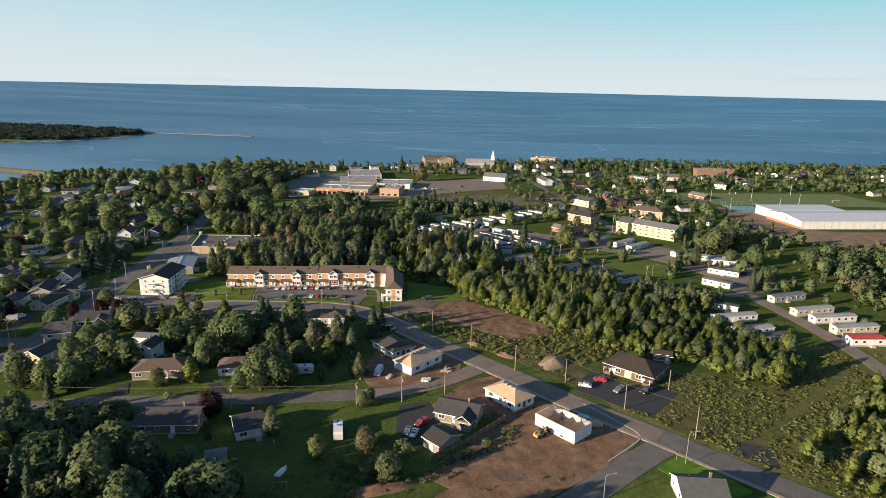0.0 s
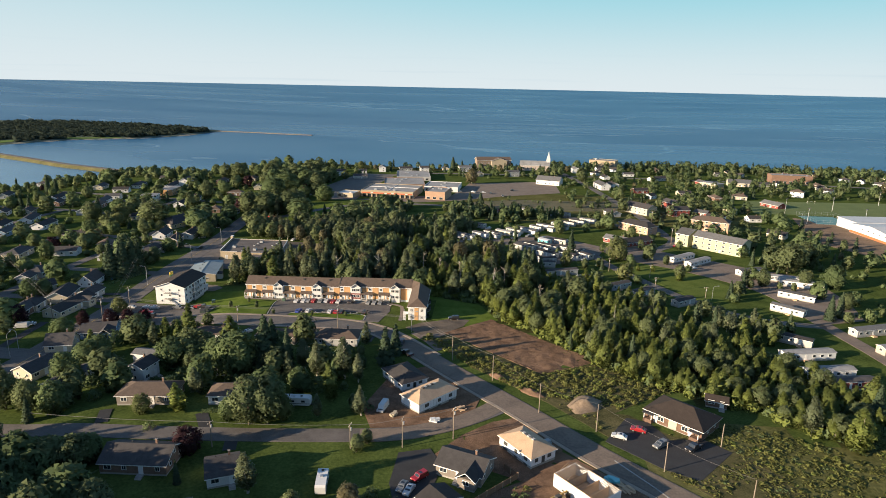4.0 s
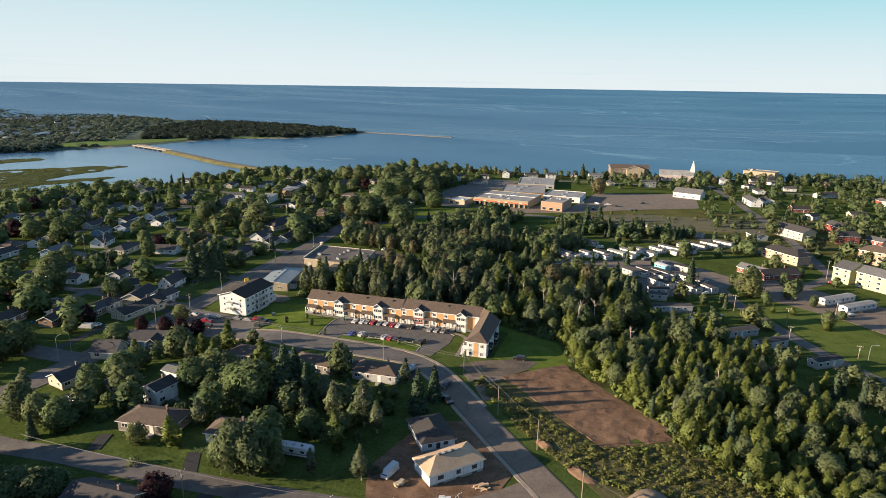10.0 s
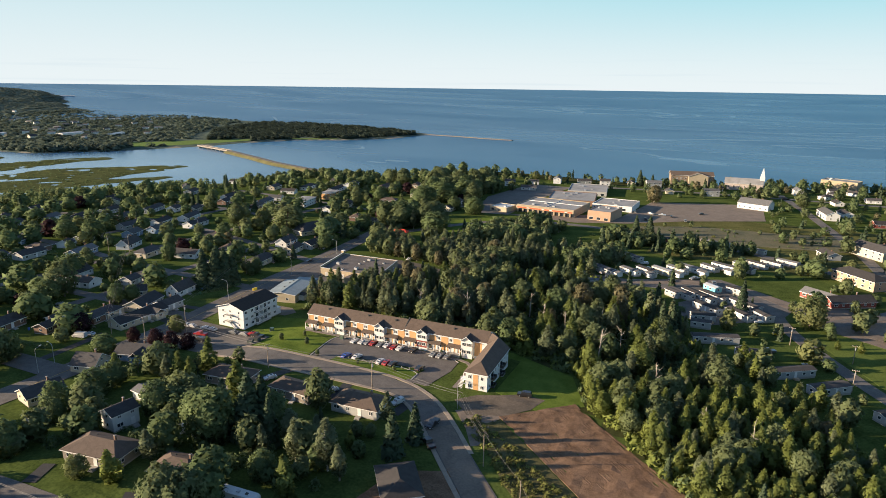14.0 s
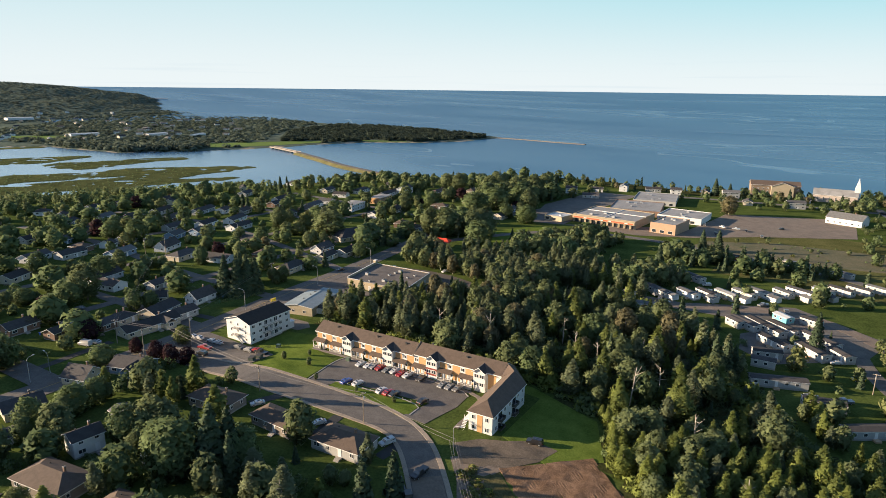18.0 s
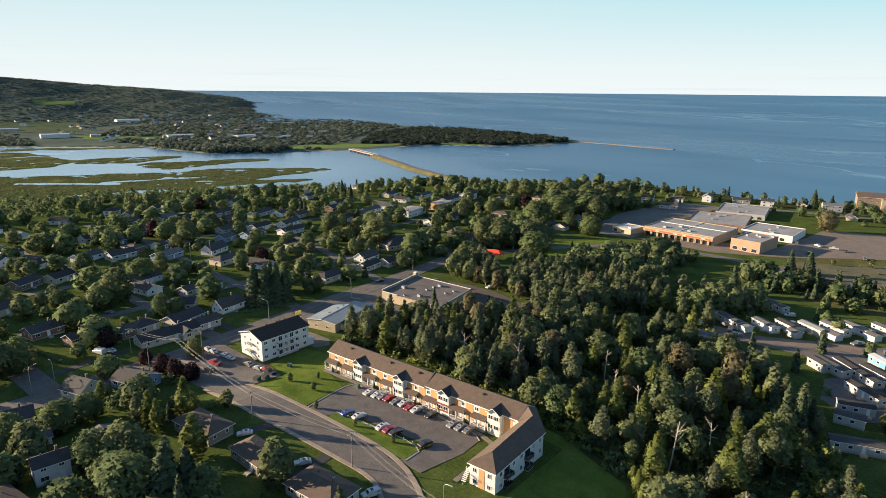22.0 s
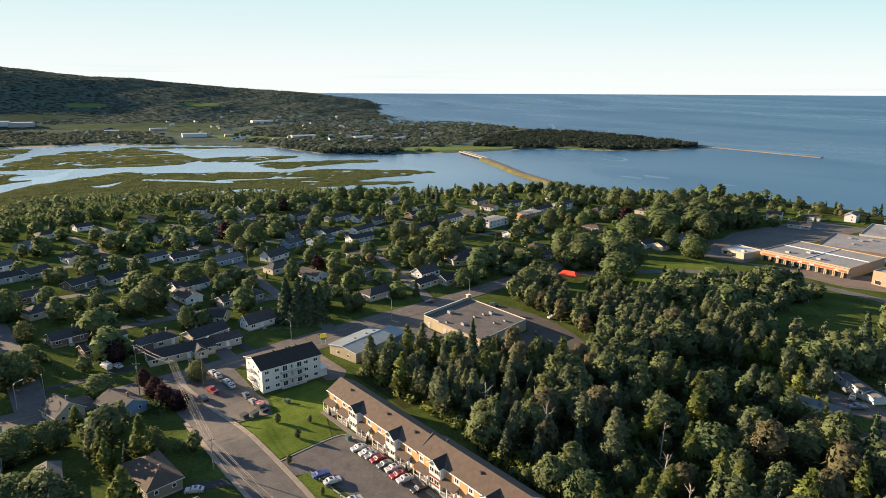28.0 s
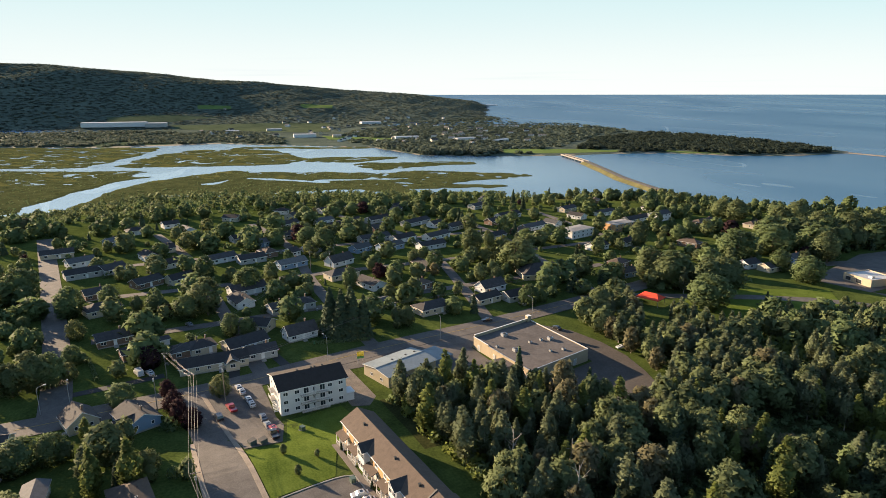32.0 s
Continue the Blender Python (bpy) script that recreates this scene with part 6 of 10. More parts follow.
BROWN_WOOD = mat("brown_boards", (0.15, 0.095, 0.06), 0.85, 0.25, 0.5, bump=0.2)
duplex()
s = house("small dark garden shed with black roof behind the duplex", 6, 4, 2.3, 1.1, wall=DARK_BRICK, top=SHINGLE_DARK, stack=False, name="shed", category="shed")
settle(s, 80, 207, -15)

# wooden fence round the grey house's yard
f = thing("fence", "brown wooden board fence round a back yard", "fence")
for (ax, ay), (bx, by) in (((-2, 140), (8, 149)), ((8, 149), (19, 161)), ((19, 161), (15.5, 164.5))):
    n = int(math.hypot(bx - ax, by - ay) / 2.4)
    for i in range(n):
        x0, y0, x1, y1 = (ax + (bx - ax) * i / n, ay + (by - ay) * i / n, ax + (bx - ax) * (i + 1) / n, ay + (by - ay) * (i + 1) / n)
        a = math.degrees(math.atan2(y1 - y0, x1 - x0))
        ln = math.hypot(x1 - x0, y1 - y0)
        part("fence_panel", B(BROWN_WOOD).box(0.06, -0.03, 0.1, ln - 0.06, 0.03, 1.7), f, at=pose(x0, y0, ground(x0, y0), 0, 0, a))
        part("fence_post", B(TAN).box(-0.06, -0.06, -0.4, 0.06, 0.06, 1.8), f, at=pose(x0, y0, ground(x0, y0), 0, 0, a))

# ---- generic homes ----
WALLS = {"w": (WHITE, "white"), "c": (CREAM, "cream"), "g": (GREY, "grey"), "t": (BRICK, "brown brick"), "b": (mat("grey_brown_siding", (0.19, 0.165, 0.14), 0.7, 0.1, 1.2, bump=0.05, stain=0.2), "grey-brown"), "u": (BLUE, "blue"), "r": (RED, "dark red"), "y": (YELLOW, "ochre"), "e": (GREENISH, "pale green"), "k": (mat("pinkish_brick", (0.42, 0.27, 0.19), 0.85, 0.2, 0.5, bump=0.2), "pinkish brick")}
ROOFS = {"k": ("gable", SHINGLE_BLACK, "black gabled roof"), "h": ("hip", SHINGLE_BLACK, "black hipped roof"), "n": ("hip", SHINGLE_BROWN, "brown hipped roof"), "s": ("gable", SHINGLE_GREY, "grey gabled roof"), "f": ("hip", ROOF_GREY, "low grey roof")}
SPOTS = []
HOMES = {}


def home(style, x, y, turn, L, D, rise=None, ev=None, storeys=1, near=0, shed=0, big=0, wing=0, garage=False, deck=0, stack=True, dormer=0, door=0):
    """One house of the town; houses of one style and size share their meshes."""
    SPOTS.append((x, y, max(L, D) / 2 + 1.5))
    L, D = round(L * 2 / 3) * 1.5, round(D)
    wall, wn = WALLS[style[0]]
    kind, top, rn = ROOFS[style[1]]
    e = ev or (2.5 if shed else 3.0 if storeys == 1 else 5.4)
    r = rise or (0.5 if style[1] == "f" else D * (0.17 if shed else 0.24))
    what = "shed" if shed else "building" if big else "two-storey house" if storeys > 1 else "bungalow"
    key = (style, L, D, e, r, storeys, near, shed, wing, garage, deck)
    if key in HOMES:
        return put(HOMES[key], x, y, turn)
    label = "%s %s with %s" % (wn, what, rn)
    if len(label.split()) < 4:
        label += " in a yard"
    if shed or not near:
        h = plain_home(label, L, D, e, r, kind, wall, top, storeys, shed, "shed" if shed else "building" if big else "house")
    else:
        h = house(label, L, D, e, r, kind, wall, top, storeys, wing, garage, deck, stack and style[1] != "f", category="house", name="house")
    HOMES[key] = settle(h, x, y, turn)
    return h


def plain_home(label, L, D, e, r, kind, wall, top, storeys, shed, category):
    """A house seen only from far off: walls, roof, door and the windows of its sides."""
    h = thing(category, label, category)
    part("wall", wall_block(L, D, e, r, wall, kind, 0.3), h)
    part("roof", gable_roof(L, D, e, r, top) if kind == "gable" else hip_roof(L, D, e, r, top), h)
    if shed:
        part("door", B(TRIM).box(-0.7, -D / 2 - 0.05, 0.1, 0.7, -D / 2, 2.1), h)
        return h
    for s in range(storeys):
        n = max(2, int(L / 4.2))
        for i in range(n):
            x = -L / 2 + L * (i + 0.5) / n
            w = 1.8 if i % 2 == 0 else 1.2
            key = ("far", w)
            me = shared(key, lambda: B(TRIM).box(-w / 2, -0.05, -0.65, w / 2, 0, 0.65).use(GLASS).box(-w / 2 + 0.14, -0.07, -0.5, w / 2 - 0.14, -0.045, 0.5).mesh("window"))
            part("window", me, h, at=pose(x, -D / 2, 1.9 + 2.6 * s))
        for k in (-1, 1):
            me = shared(("far", 1.2), lambda: B(TRIM).box(-0.6, -0.05, -0.65, 0.6, 0, 0.65).use(GLASS).box(-0.46, -0.07, -0.5, 0.46, -0.045, 0.5).mesh("window"))
            part("window", me, h, at=pose(k * L / 2, -D * 0.15, 1.9 + 2.6 * s, 0, 0, 90 * k))
    part("door", B(TRIM).box(-0.5 + L * 0.08, -D / 2 - 0.06, 0.2, 0.5 + L * 0.08, -D / 2, 2.3), h)
    if storeys == 1:
        part("chimney", B(BRICK).box(L * 0.2 - 0.3, -0.3, e, L * 0.2 + 0.3, 0.3, e + r + 0.9), h)
    return h


TRAILERS = {}


def mobile_home(c, x, y, turn, L, W):
    """A long narrow home on blocks, with skirting, steps and a low roof."""
    SPOTS.append((x, y, L / 2 + 1))
    if c in "wg" and 0 < x < 75 and y < 432:
        c = "d"
    wall, top, wn = {"w": (WHITE, SHINGLE_GREY if L < 17 else ROOF_GREY, "white"), "g": (GREY, SHINGLE_GREY, "grey"), "b": (CREAM, ROOF_GREY, "beige"), "r": (RED, SHINGLE_BLACK, "dark red"), "d": (GREY, SHINGLE_BLACK, "grey dark-roofed"), "R": (WHITE, SHINGLE_RED, "white red-roofed"), "t": (PAINTS[7], WHITE_ROOF, "teal")}[c]
    L, W = round(L / 2) * 2, round(W, 1)
    key = (c, L, W)
    if key in TRAILERS:
        return put(TRAILERS[key], x, y, turn)
    h = thing("mobile_home", "%s mobile home with low roof and skirting" % wn, "mobile home", group="mobile homes of the park")
    part("wall", wall_block(L, W, 3.0, 0.5, wall, "gable", 0.7), h)
    part("roof", gable_roof(L, W, 3.0, 0.5, top, 0.2, 0.14), h)
    for i in range(int(L / 3.2)):
        xx = -L / 2 + 1.6 + i * 3.2
        if i == 2:
            part("door", B(TRIM).box(xx - 0.45, -W / 2 - 0.05, 0.7, xx + 0.45, -W / 2, 2.7), h)
            part("stoop", B(LUMBER).box(xx - 0.9, -W / 2 - 1.4, -0.3, xx + 0.9, -W / 2, 0.68), h)
            continue
        me = shared(("far", 1.3), lambda: B(TRIM).box(-0.65, -0.05, -0.55, 0.65, 0, 0.55).use(GLASS).box(-0.52, -0.07, -0.42, 0.52, -0.045, 0.42).mesh("window"))
        part("window", me, h, at=pose(xx, -W / 2, 2.0))
    me = shared(("far", 1.3), lambda: None)
    part("window", me, h, at=pose(-L / 2, 0, 2.0, 0, 0, -90))
    part("window", me, h, at=pose(L / 2, 0, 2.0, 0, 0, 90))
    TRAILERS[key] = settle(h, x, y, turn)
    return h


# ---- vehicles ----
CARS = {}


def car(kind, colour, x, y, turn):
    """A parked vehicle: body, glass, lamps and wheels."""
    key = (kind, colour)
    if key in CARS:
        return put(CARS[key], x, y, turn, dz=0.1)
    L, W, H = {"sedan": (4.25, 1.7, 1.45), "suv": (4.5, 1.8, 1.75), "pickup": (5.6, 1.95, 1.85), "van": (5.4, 2.0, 2.3)}[kind]
    prof = {"sedan": ((0, .35), (0, .8), (.03, .9), (.27, .98), (.38, 1.42), (.72, 1.45), (.88, 1.0), (.98, .95), (1, .8), (1, .35)),
            "suv": ((0, .4), (0, .9), (.03, 1.0), (.25, 1.1), (.36, 1.7), (.93, 1.75), (.99, 1.1), (1, .9), (1, .4)),
            "pickup": ((0, .5), (0, 1.0), (.03, 1.1), (.25, 1.15), (.33, 1.82), (.58, 1.85), (.61, 1.15), (1, 1.15), (1, .5)),
            "van": ((0, .4), (0, 1.0), (.03, 1.15), (.14, 1.3), (.24, 2.2), (.98, 2.3), (1, 2.1), (1, .4))}[kind]
    paintm = PAINTS[colour]
    h = thing("pickup_truck" if kind == "pickup" else "van" if kind == "van" else "car", "%s %s parked on asphalt" % (PAINT_NAMES[colour], {"sedan": "saloon car", "suv": "sport utility car", "pickup": "pickup truck", "van": "delivery van"}[kind]), "car" if kind in ("sedan", "suv") else kind)
    n = len(prof)
    b = B(paintm)
    rows = []
    for k, inset in ((-1, 0), (1, 0)):
        for p, z in prof:
            t = 0.13 if z > 1.2 else 0.0
            rows.append(((p - 0.5) * L, k * (W / 2 - t), z))
    b.add(rows, [tuple(range(n)), tuple(range(n, 2 * n))[::-1]] + [(i, n + i, n + (i + 1) % n, (i + 1) % n) for i in range(n)])
    b.f = [q[::-1] for q in b.f]
    part("body", b, h)
    top = [(p, z) for p, z in prof if z > 1.2]
    p0, p1 = (top[0][0] - 0.5) * L, (top[-1][0] - 0.5) * L
    zt = top[0][1]
    zb = 1.02 if kind == "sedan" else 1.2
    g = B(GLASS)
    for k in (-1, 1):
        yy = k * (W / 2 - 0.03)
        yt = k * (W / 2 - 0.115)
        g.add([(p0 - 0.2, yy, zb), (p1 + (0.2 if kind == "sedan" else 0.0) - (1.6 if kind == "van" else 0), yy, zb), (p1 - 0.1 - (1.6 if kind == "van" else 0), yt, zt - 0.1), (p0 + 0.12, yt, zt - 0.1)], [(0, 1, 2, 3) if k < 0 else (3, 2, 1, 0)])
    i = prof.index(top[0])
    (qa, za), (qb, zb2) = prof[i - 1], prof[i]
    xa, xb = (qa - 0.5) * L, (qb - 0.5) * L
    e = 0.03
    g.add([(xa + 0.05 - e, -W / 2 + 0.2, za + 0.06), (xa + 0.05 - e, W / 2 - 0.2, za + 0.06), (xb - e, W / 2 - 0.25, zb2 - 0.04), (xb - e, -W / 2 + 0.25, zb2 - 0.04)], [(3, 2, 1, 0)])
    if kind in ("sedan", "suv"):
        j = prof.index(top[-1])
        (qa, za), (qb, zb3) = prof[j + 1], prof[j]
        xa, xb = (qa - 0.5) * L, (qb - 0.5) * L
        g.add([(xa + e - 0.06, W / 2 - 0.2, za + 0.06), (xa + e - 0.06, -W / 2 + 0.2, za + 0.06), (xb + e, -W / 2 + 0.25, zb3 - 0.04), (xb + e, W / 2 - 0.25, zb3 - 0.04)], [(3, 2, 1, 0)])
        g.add([(p0 + 0.5, -W / 2 + 0.4, zt + 0.045), (p0 + 1.2, -W / 2 + 0.4, zt + 0.045), (p0 + 1.2, W / 2 - 0.4, zt + 0.045), (p0 + 0.5, W / 2 - 0.4, zt + 0.045)], [(0, 1, 2, 3)])
    part("glass", g, h)
    for wx in (-0.31 * L, 0.31 * L):
        for k in (-1, 1):
            me = shared("wheel", lambda: B(RUBBER).tube((0, -0.11, 0), (0, 0.11, 0), 0.33, 0.33, 12).use(GALV).tube((0, -0.12, 0), (0, 0.12, 0), 0.18, 0.18, 8).mesh("wheel"))
            part("wheel", me, h, at=pose(wx, k * (W / 2 - 0.1), 0.33))
    for k in (-1, 1):
        part("headlight", shared("headlight", lambda: B(TRIM).box(-0.05, -0.18, -0.07, 0.03, 0.18, 0.07).mesh("headlight")), h, at=pose(-L / 2, k * (W / 2 - 0.3), 0.72))
        part("tail_light", shared("tail", lambda: B(PAINTS[2]).box(-0.03, -0.14, -0.08, 0.05, 0.14, 0.08).mesh("tail_light")), h, at=pose(L / 2, k * (W / 2 - 0.25), 0.8))
    h.matrix_basis = pose(x, y, ground(x, y) + 0.1, 0, 0, turn)
    CARS[key] = h
    return h


POLES = []


def pole(kind, x, y, h, turn):
    """A wooden pole with crossarm and can, a bare pole, or a steel street lamp."""
    if kind == "lamp":
        p = thing("street_lamp", "tall grey steel street lamp with curved arm", "street lamp", pose(x, y, ground(x, y), 0, 0, turn))
        part("post", B(GALV).tube((0, 0, -0.5), (0, 0, h - 1.0), 0.11, 0.07, 8), p)
        part("arm", B(GALV).tube((0, 0, h - 1.0), (0.5, 0, h - 0.3), 0.06, 0.05, 6).tube((0.5, 0, h - 0.3), (2.0, 0, h), 0.05, 0.04, 6), p)
        part("lamp_head", B(GALV).box(1.8, -0.16, h - 0.06, 2.6, 0.16, h + 0.1).use(TRIM).box(1.95, -0.12, h - 0.1, 2.5, 0.12, h - 0.06), p)
        return p
    p = thing("utility_pole", "weathered wooden utility pole with %s" % ("crossarm and transformer can" if kind == "wood" else "no crossarm beside the street"), "utility pole", pose(x, y, ground(x, y), 0, 0, turn))
    part("post", B(WOOD_POLE).tube((0, 0, -0.6), (0, 0, h), 0.16, 0.11, 8), p)
    if kind == "wood":
        part("crossarm", B(WOOD_POLE).box(-1.1, -0.06, h - 0.5, 1.1, 0.06, h - 0.37), p)
        for i in (-1.0, -0.35, 0.35, 1.0):
            part("insulator", shared("insulator", lambda: B(TRIM).tube((0, 0, 0), (0, 0, 0.2), 0.05, 0.03, 6).mesh("insulator")), p, at=pose(i, 0, h - 0.37))
        part("transformer", B(GALV).tube((0, -0.32, h - 1.9), (0, -0.32, h - 1.0), 0.24, 0.24, 10), p)
    POLES.append((x, y, ground(x, y) + h))
    return p


def wires(name, label, line, n=3, sag=0.7, r=0.024):
    """Cables from pole to pole, each hanging in a shallow curve."""
    c = thing(name, label, "cable")
    for (ax, ay, az), (bx, by, bz) in zip(line, line[1:]):
        a, b = Vector((ax, ay, az)), Vector((bx, by, bz))
        s = Vector((-(b - a).y, (b - a).x, 0)).normalized()
        for k in range(n):
            o = s * (k - (n - 1) / 2) * 0.7 + Vector((0, 0, -0.5 * (k % 2)))
            m = B(WIRE)
            pts = [a.lerp(b, i / 8) + o - Vector((0, 0, sag * 4 * (i / 8) * (1 - i / 8))) for i in range(9)]
            v, f = [], []
            for i, p in enumerate(pts):
                v += [p + s * r, p + Vector((0, 0, r)), p - s * r, p - Vector((0, 0, r))]
                if i:
                    f += [(4 * i - 4 + j, 4 * i - 4 + (j + 1) % 4, 4 * i + (j + 1) % 4, 4 * i + j) for j in range(4)]
            m.add(v, f)
            part("wire", m, c)


# ---- far landmarks ----
def big_box(name, label, x0, y0, x1, y1, h, wall, top, turn=0, band=None, cx=None, category="building", units=4):
    """A large flat-roofed building with a parapet, roof plant and doors."""
    L, D = x1 - x0, y1 - y0
    b = thing(name, label, category)
    part("wall", B(wall).box(-L / 2, -D / 2, -2, L / 2, D / 2, h), b)
    part("roof", B(top).box(-L / 2 + 0.3, -D / 2 + 0.3, h - 0.1, L / 2 - 0.3, D / 2 - 0.3, h + 0.06), b)
    part("parapet", B(wall).box(-L / 2, -D / 2, h, L / 2, -D / 2 + 0.3, h + 0.5).box(-L / 2, D / 2 - 0.3, h, L / 2, D / 2, h + 0.5).box(-L / 2, -D / 2 + 0.3, h, -L / 2 + 0.3, D / 2 - 0.3, h + 0.5).box(L / 2 - 0.3, -D / 2 + 0.3, h, L / 2, D / 2 - 0.3, h + 0.5), b)
    if band:
        part("fascia_band", B(band).box(-L / 2 + 1.0, -D / 2 - 1.48, h - 2.1, L / 2 - 1.0, -D / 2 - 1.42, h - 1.1), b, "red sign strip over the shop fronts")
        part("canopy", B(wall).box(-L / 2, -D / 2 - 1.4, h - 2.4, L / 2, -D / 2 - 0.02, h - 0.1), b, "beige canopy over the shop fronts")
        for i in range(int(L / 4.5)):
            xx = -L / 2 + 1.2 + i * 4.5
            part("pillar", B(wall).box(xx - 0.3, -D / 2 - 1.35, -1, xx + 0.3, -D / 2 - 0.8, h - 2.42), b)
            part("shop_front", B(DARK_TRIM).box(xx + 0.6, -D / 2 - 0.1, 0.1, xx + 4.0, -D / 2 - 0.02, 3.0).use(GLASS).box(xx + 0.8, -D / 2 - 0.13, 0.5, xx + 3.8, -D / 2 - 0.09, 2.8), b, "dark glazed shop front")
        for i in range(7):
            if i in (1, 3, 4, 6):
                part("sign_panel", B(TRIM).box(-L / 2 + 3 + i * L / 7.6, -D / 2 - 1.53, h - 1.85, -L / 2 + 5.4 + i * L / 7.6, -D / 2 - 1.485, h - 1.35), b, "pale sign lettering shown as a bar")
        part("roof_divider", B(TRIM).box(-L / 2 + 0.4, D * 0.06, h + 0.07, L / 2 - 0.4, D * 0.06 + 0.35, h + 0.4).box(-0.2, -D / 2 + 0.4, h + 0.07, 0.15, D / 2 - 0.4, h + 0.35), b)
    rng = random.Random(int(L * 7 + D))
    for i in range(units):
        s = rng.uniform(1.2, 2.6)
        px, py = rng.uniform(-0.4, 0.4) * L, rng.uniform(-0.4, 0.4) * D
        part("roof_unit", B(GALV).box(px - s / 2, py - s / 2, h, px + s / 2, py + s / 2, h + 1.1), b)
    for i in range(0 if band else int(L / 6)):
        xx = -L / 2 + 3 + i * 6
        part("window", B(TRIM).box(xx - 1.6, -D / 2 - 0.06, 0.6, xx + 1.6, -D / 2, 2.8).use(GLASS).box(xx - 1.5, -D / 2 - 0.09, 0.7, xx + 1.5, -D / 2 - 0.05, 2.7), b)
    SPOTS.append(((x0 + x1) / 2, (y0 + y1) / 2, max(L, D) / 2 + 2))
    return settle(b, (x0 + x1) / 2, (y0 + y1) / 2, turn)


big_box("store", "large beige store with a red sign strip and flat grey roof", -120, 582.5, -70.5, 624.5, 5.8, STONE, ROOF_GREY, -4, mat("red_orange_panel", (0.42, 0.10, 0.045), 0.6, 0.08, 2.0, bump=0))
big_box("store", "peach-coloured block with a grey flat roof", -59.5, 579.5, -41, 608, 7.2, PEACH, ROOF_GREY, -7)
big_box("store", "white flat-roofed commercial block beside the store", -68, 628, -34.5, 661, 4.6, WHITE, ROOF_GREY, -2)
big_box("store", "low brown commercial block with grey flat roof", -114, 636, -73, 683, 4.4, BRICK, ROOF_GREY, 10)
big_box("store", "low grey commercial block near the shore", -112, 696, -75, 744, 4.0, GREY, ROOF_GREY, 10)
big_box("kiosk", "small flat-roofed service station with pale canopy", -141, 575, -125, 592, 3.6, TAN, WHITE_ROOF, -10, units=1)
patch("parking_lot", "wide grey asphalt parking lot of the store", "parking lot", ((-122, 567), (-66, 563), (-30, 580), (8, 612), (66, 646), (64, 726), (-28, 690), (-32, 655), (-40, 600), (-66, 598)), DUSTY_ASPHALT, 0.08)
patch("parking_lot", "wide asphalt lot before the shore", "parking lot", ((-150, 560), (-122, 566), (-124, 640), (-116, 740), (-160, 740), (-170, 640)), ASPHALT, 0.08)
patch("field", "bare brown waste ground by the road", "field", ((-30, 545), (20, 540), (120, 560), (120, 610), (66, 600), (20, 596), (-20, 575)), mat("waste_ground", (0.078, 0.090, 0.036), 0.95, 0.35, 4.0, second=(0.130, 0.105, 0.060), stain=0.3), 0.07)
ribbon("road", "grey road along the trailer park", "road", ((-14, 417), (-2, 424), (45, 447), (76, 420), (84, 396), (112, 380), (134, 358), (146, 340), (150, 320), (150, 290), (157, 232), (156, 190), (140, 120)), 7.0, DUSTY_ASPHALT, 0.1)
patch("parking_lot", "dusty paved yards between the mobile homes", "parking lot", ((73, 418), (84, 432), (104, 428), (120, 412), (138, 400), (152, 388), (180, 372), (180, 330), (172, 300), (154, 292), (146, 326), (137, 358), (113, 384), (88, 398)), DUSTY_ASPHALT, 0.05)
patch("parking_lot", "asphalt yards of the upper mobile homes", "parking lot", ((-22, 428), (-4, 428), (42, 452), (78, 424), (70, 398), (40, 372), (28, 382), (26, 400), (40, 420), (0, 418), (-20, 414)), ASPHALT, 0.05)
ribbon("road", "park loop of grey asphalt round a green", "road", ((66, 414), (70, 387), (80, 362), (97, 327), (112, 302), (128, 290), (150, 288)), 6.0, ASPHALT, 0.1)
ribbon("road", "grey road between the woods and the store", "road", ((-178, 440), (-120, 548), (-60, 556), (-20, 548), (60, 528), (130, 470), (126, 440), (84, 396)), 7.0, ASPHALT, 0.1)
ribbon("road", "grey town street running to the shore", "road", ((126, 470), (120, 560), (108, 640), (96, 720), (80, 800)), 7.0, ASPHALT, 0.1)
ribbon("road", "grey shore road through the town", "road", ((-190, 520), (-150, 650), (-120, 752), (0, 776), (200, 780), (420, 770), (700, 700)), 8.0, ASPHALT, 0.1)
for k, line in enumerate((((-410, 255), (-330, 270), (-240, 272), (-160, 275)), ((-420, 320), (-340, 330), (-250, 318), (-163, 318)), ((-440, 385), (-340, 412), (-270, 400), (-168, 372)),
                          ((-420, 470), (-330, 470), (-250, 455), (-178, 440)), ((-390, 545), (-290, 535), (-190, 520)), ((-330, 215), (-330, 470)), ((-272, 225), (-268, 535)), ((-215, 222), (-222, 480)))):
    ribbon("road", "narrow grey residential street between yards", "road", line, 5.6, ASPHALT, 0.09 + 0.004 * k)


def chapel(x, y, turn):
    h = thing("church", "pale church with grey roof and a white steeple", "church")
    part("wall", wall_block(36, 14, 7, 5, mat("pale_church_siding", (0.36, 0.31, 0.28), 0.85, 0.1, 0.8), "gable", 0.3), h)
    part("roof", gable_roof(36, 14, 7, 5, ROOF_GREY, 0.5), h)
    part("tower", B(WHITE).box(15, -2.2, 0, 19.4, 2.2, 14), h)
    s = B(WHITE)
    s.add([(15, -2.2, 14), (19.4, -2.2, 14), (19.4, 2.2, 14), (15, 2.2, 14), (17.2, 0, 24)], [(0, 1, 4), (1, 2, 4), (2, 3, 4), (3, 0, 4)])
    part("steeple", s, h, "white pointed steeple")
    for i in range(6):
        window(h, -14 + i * 5, -7, 3.6, 1.3, 3.0)
    settle(h, x, y, turn)
    SPOTS.append((x, y, 20))


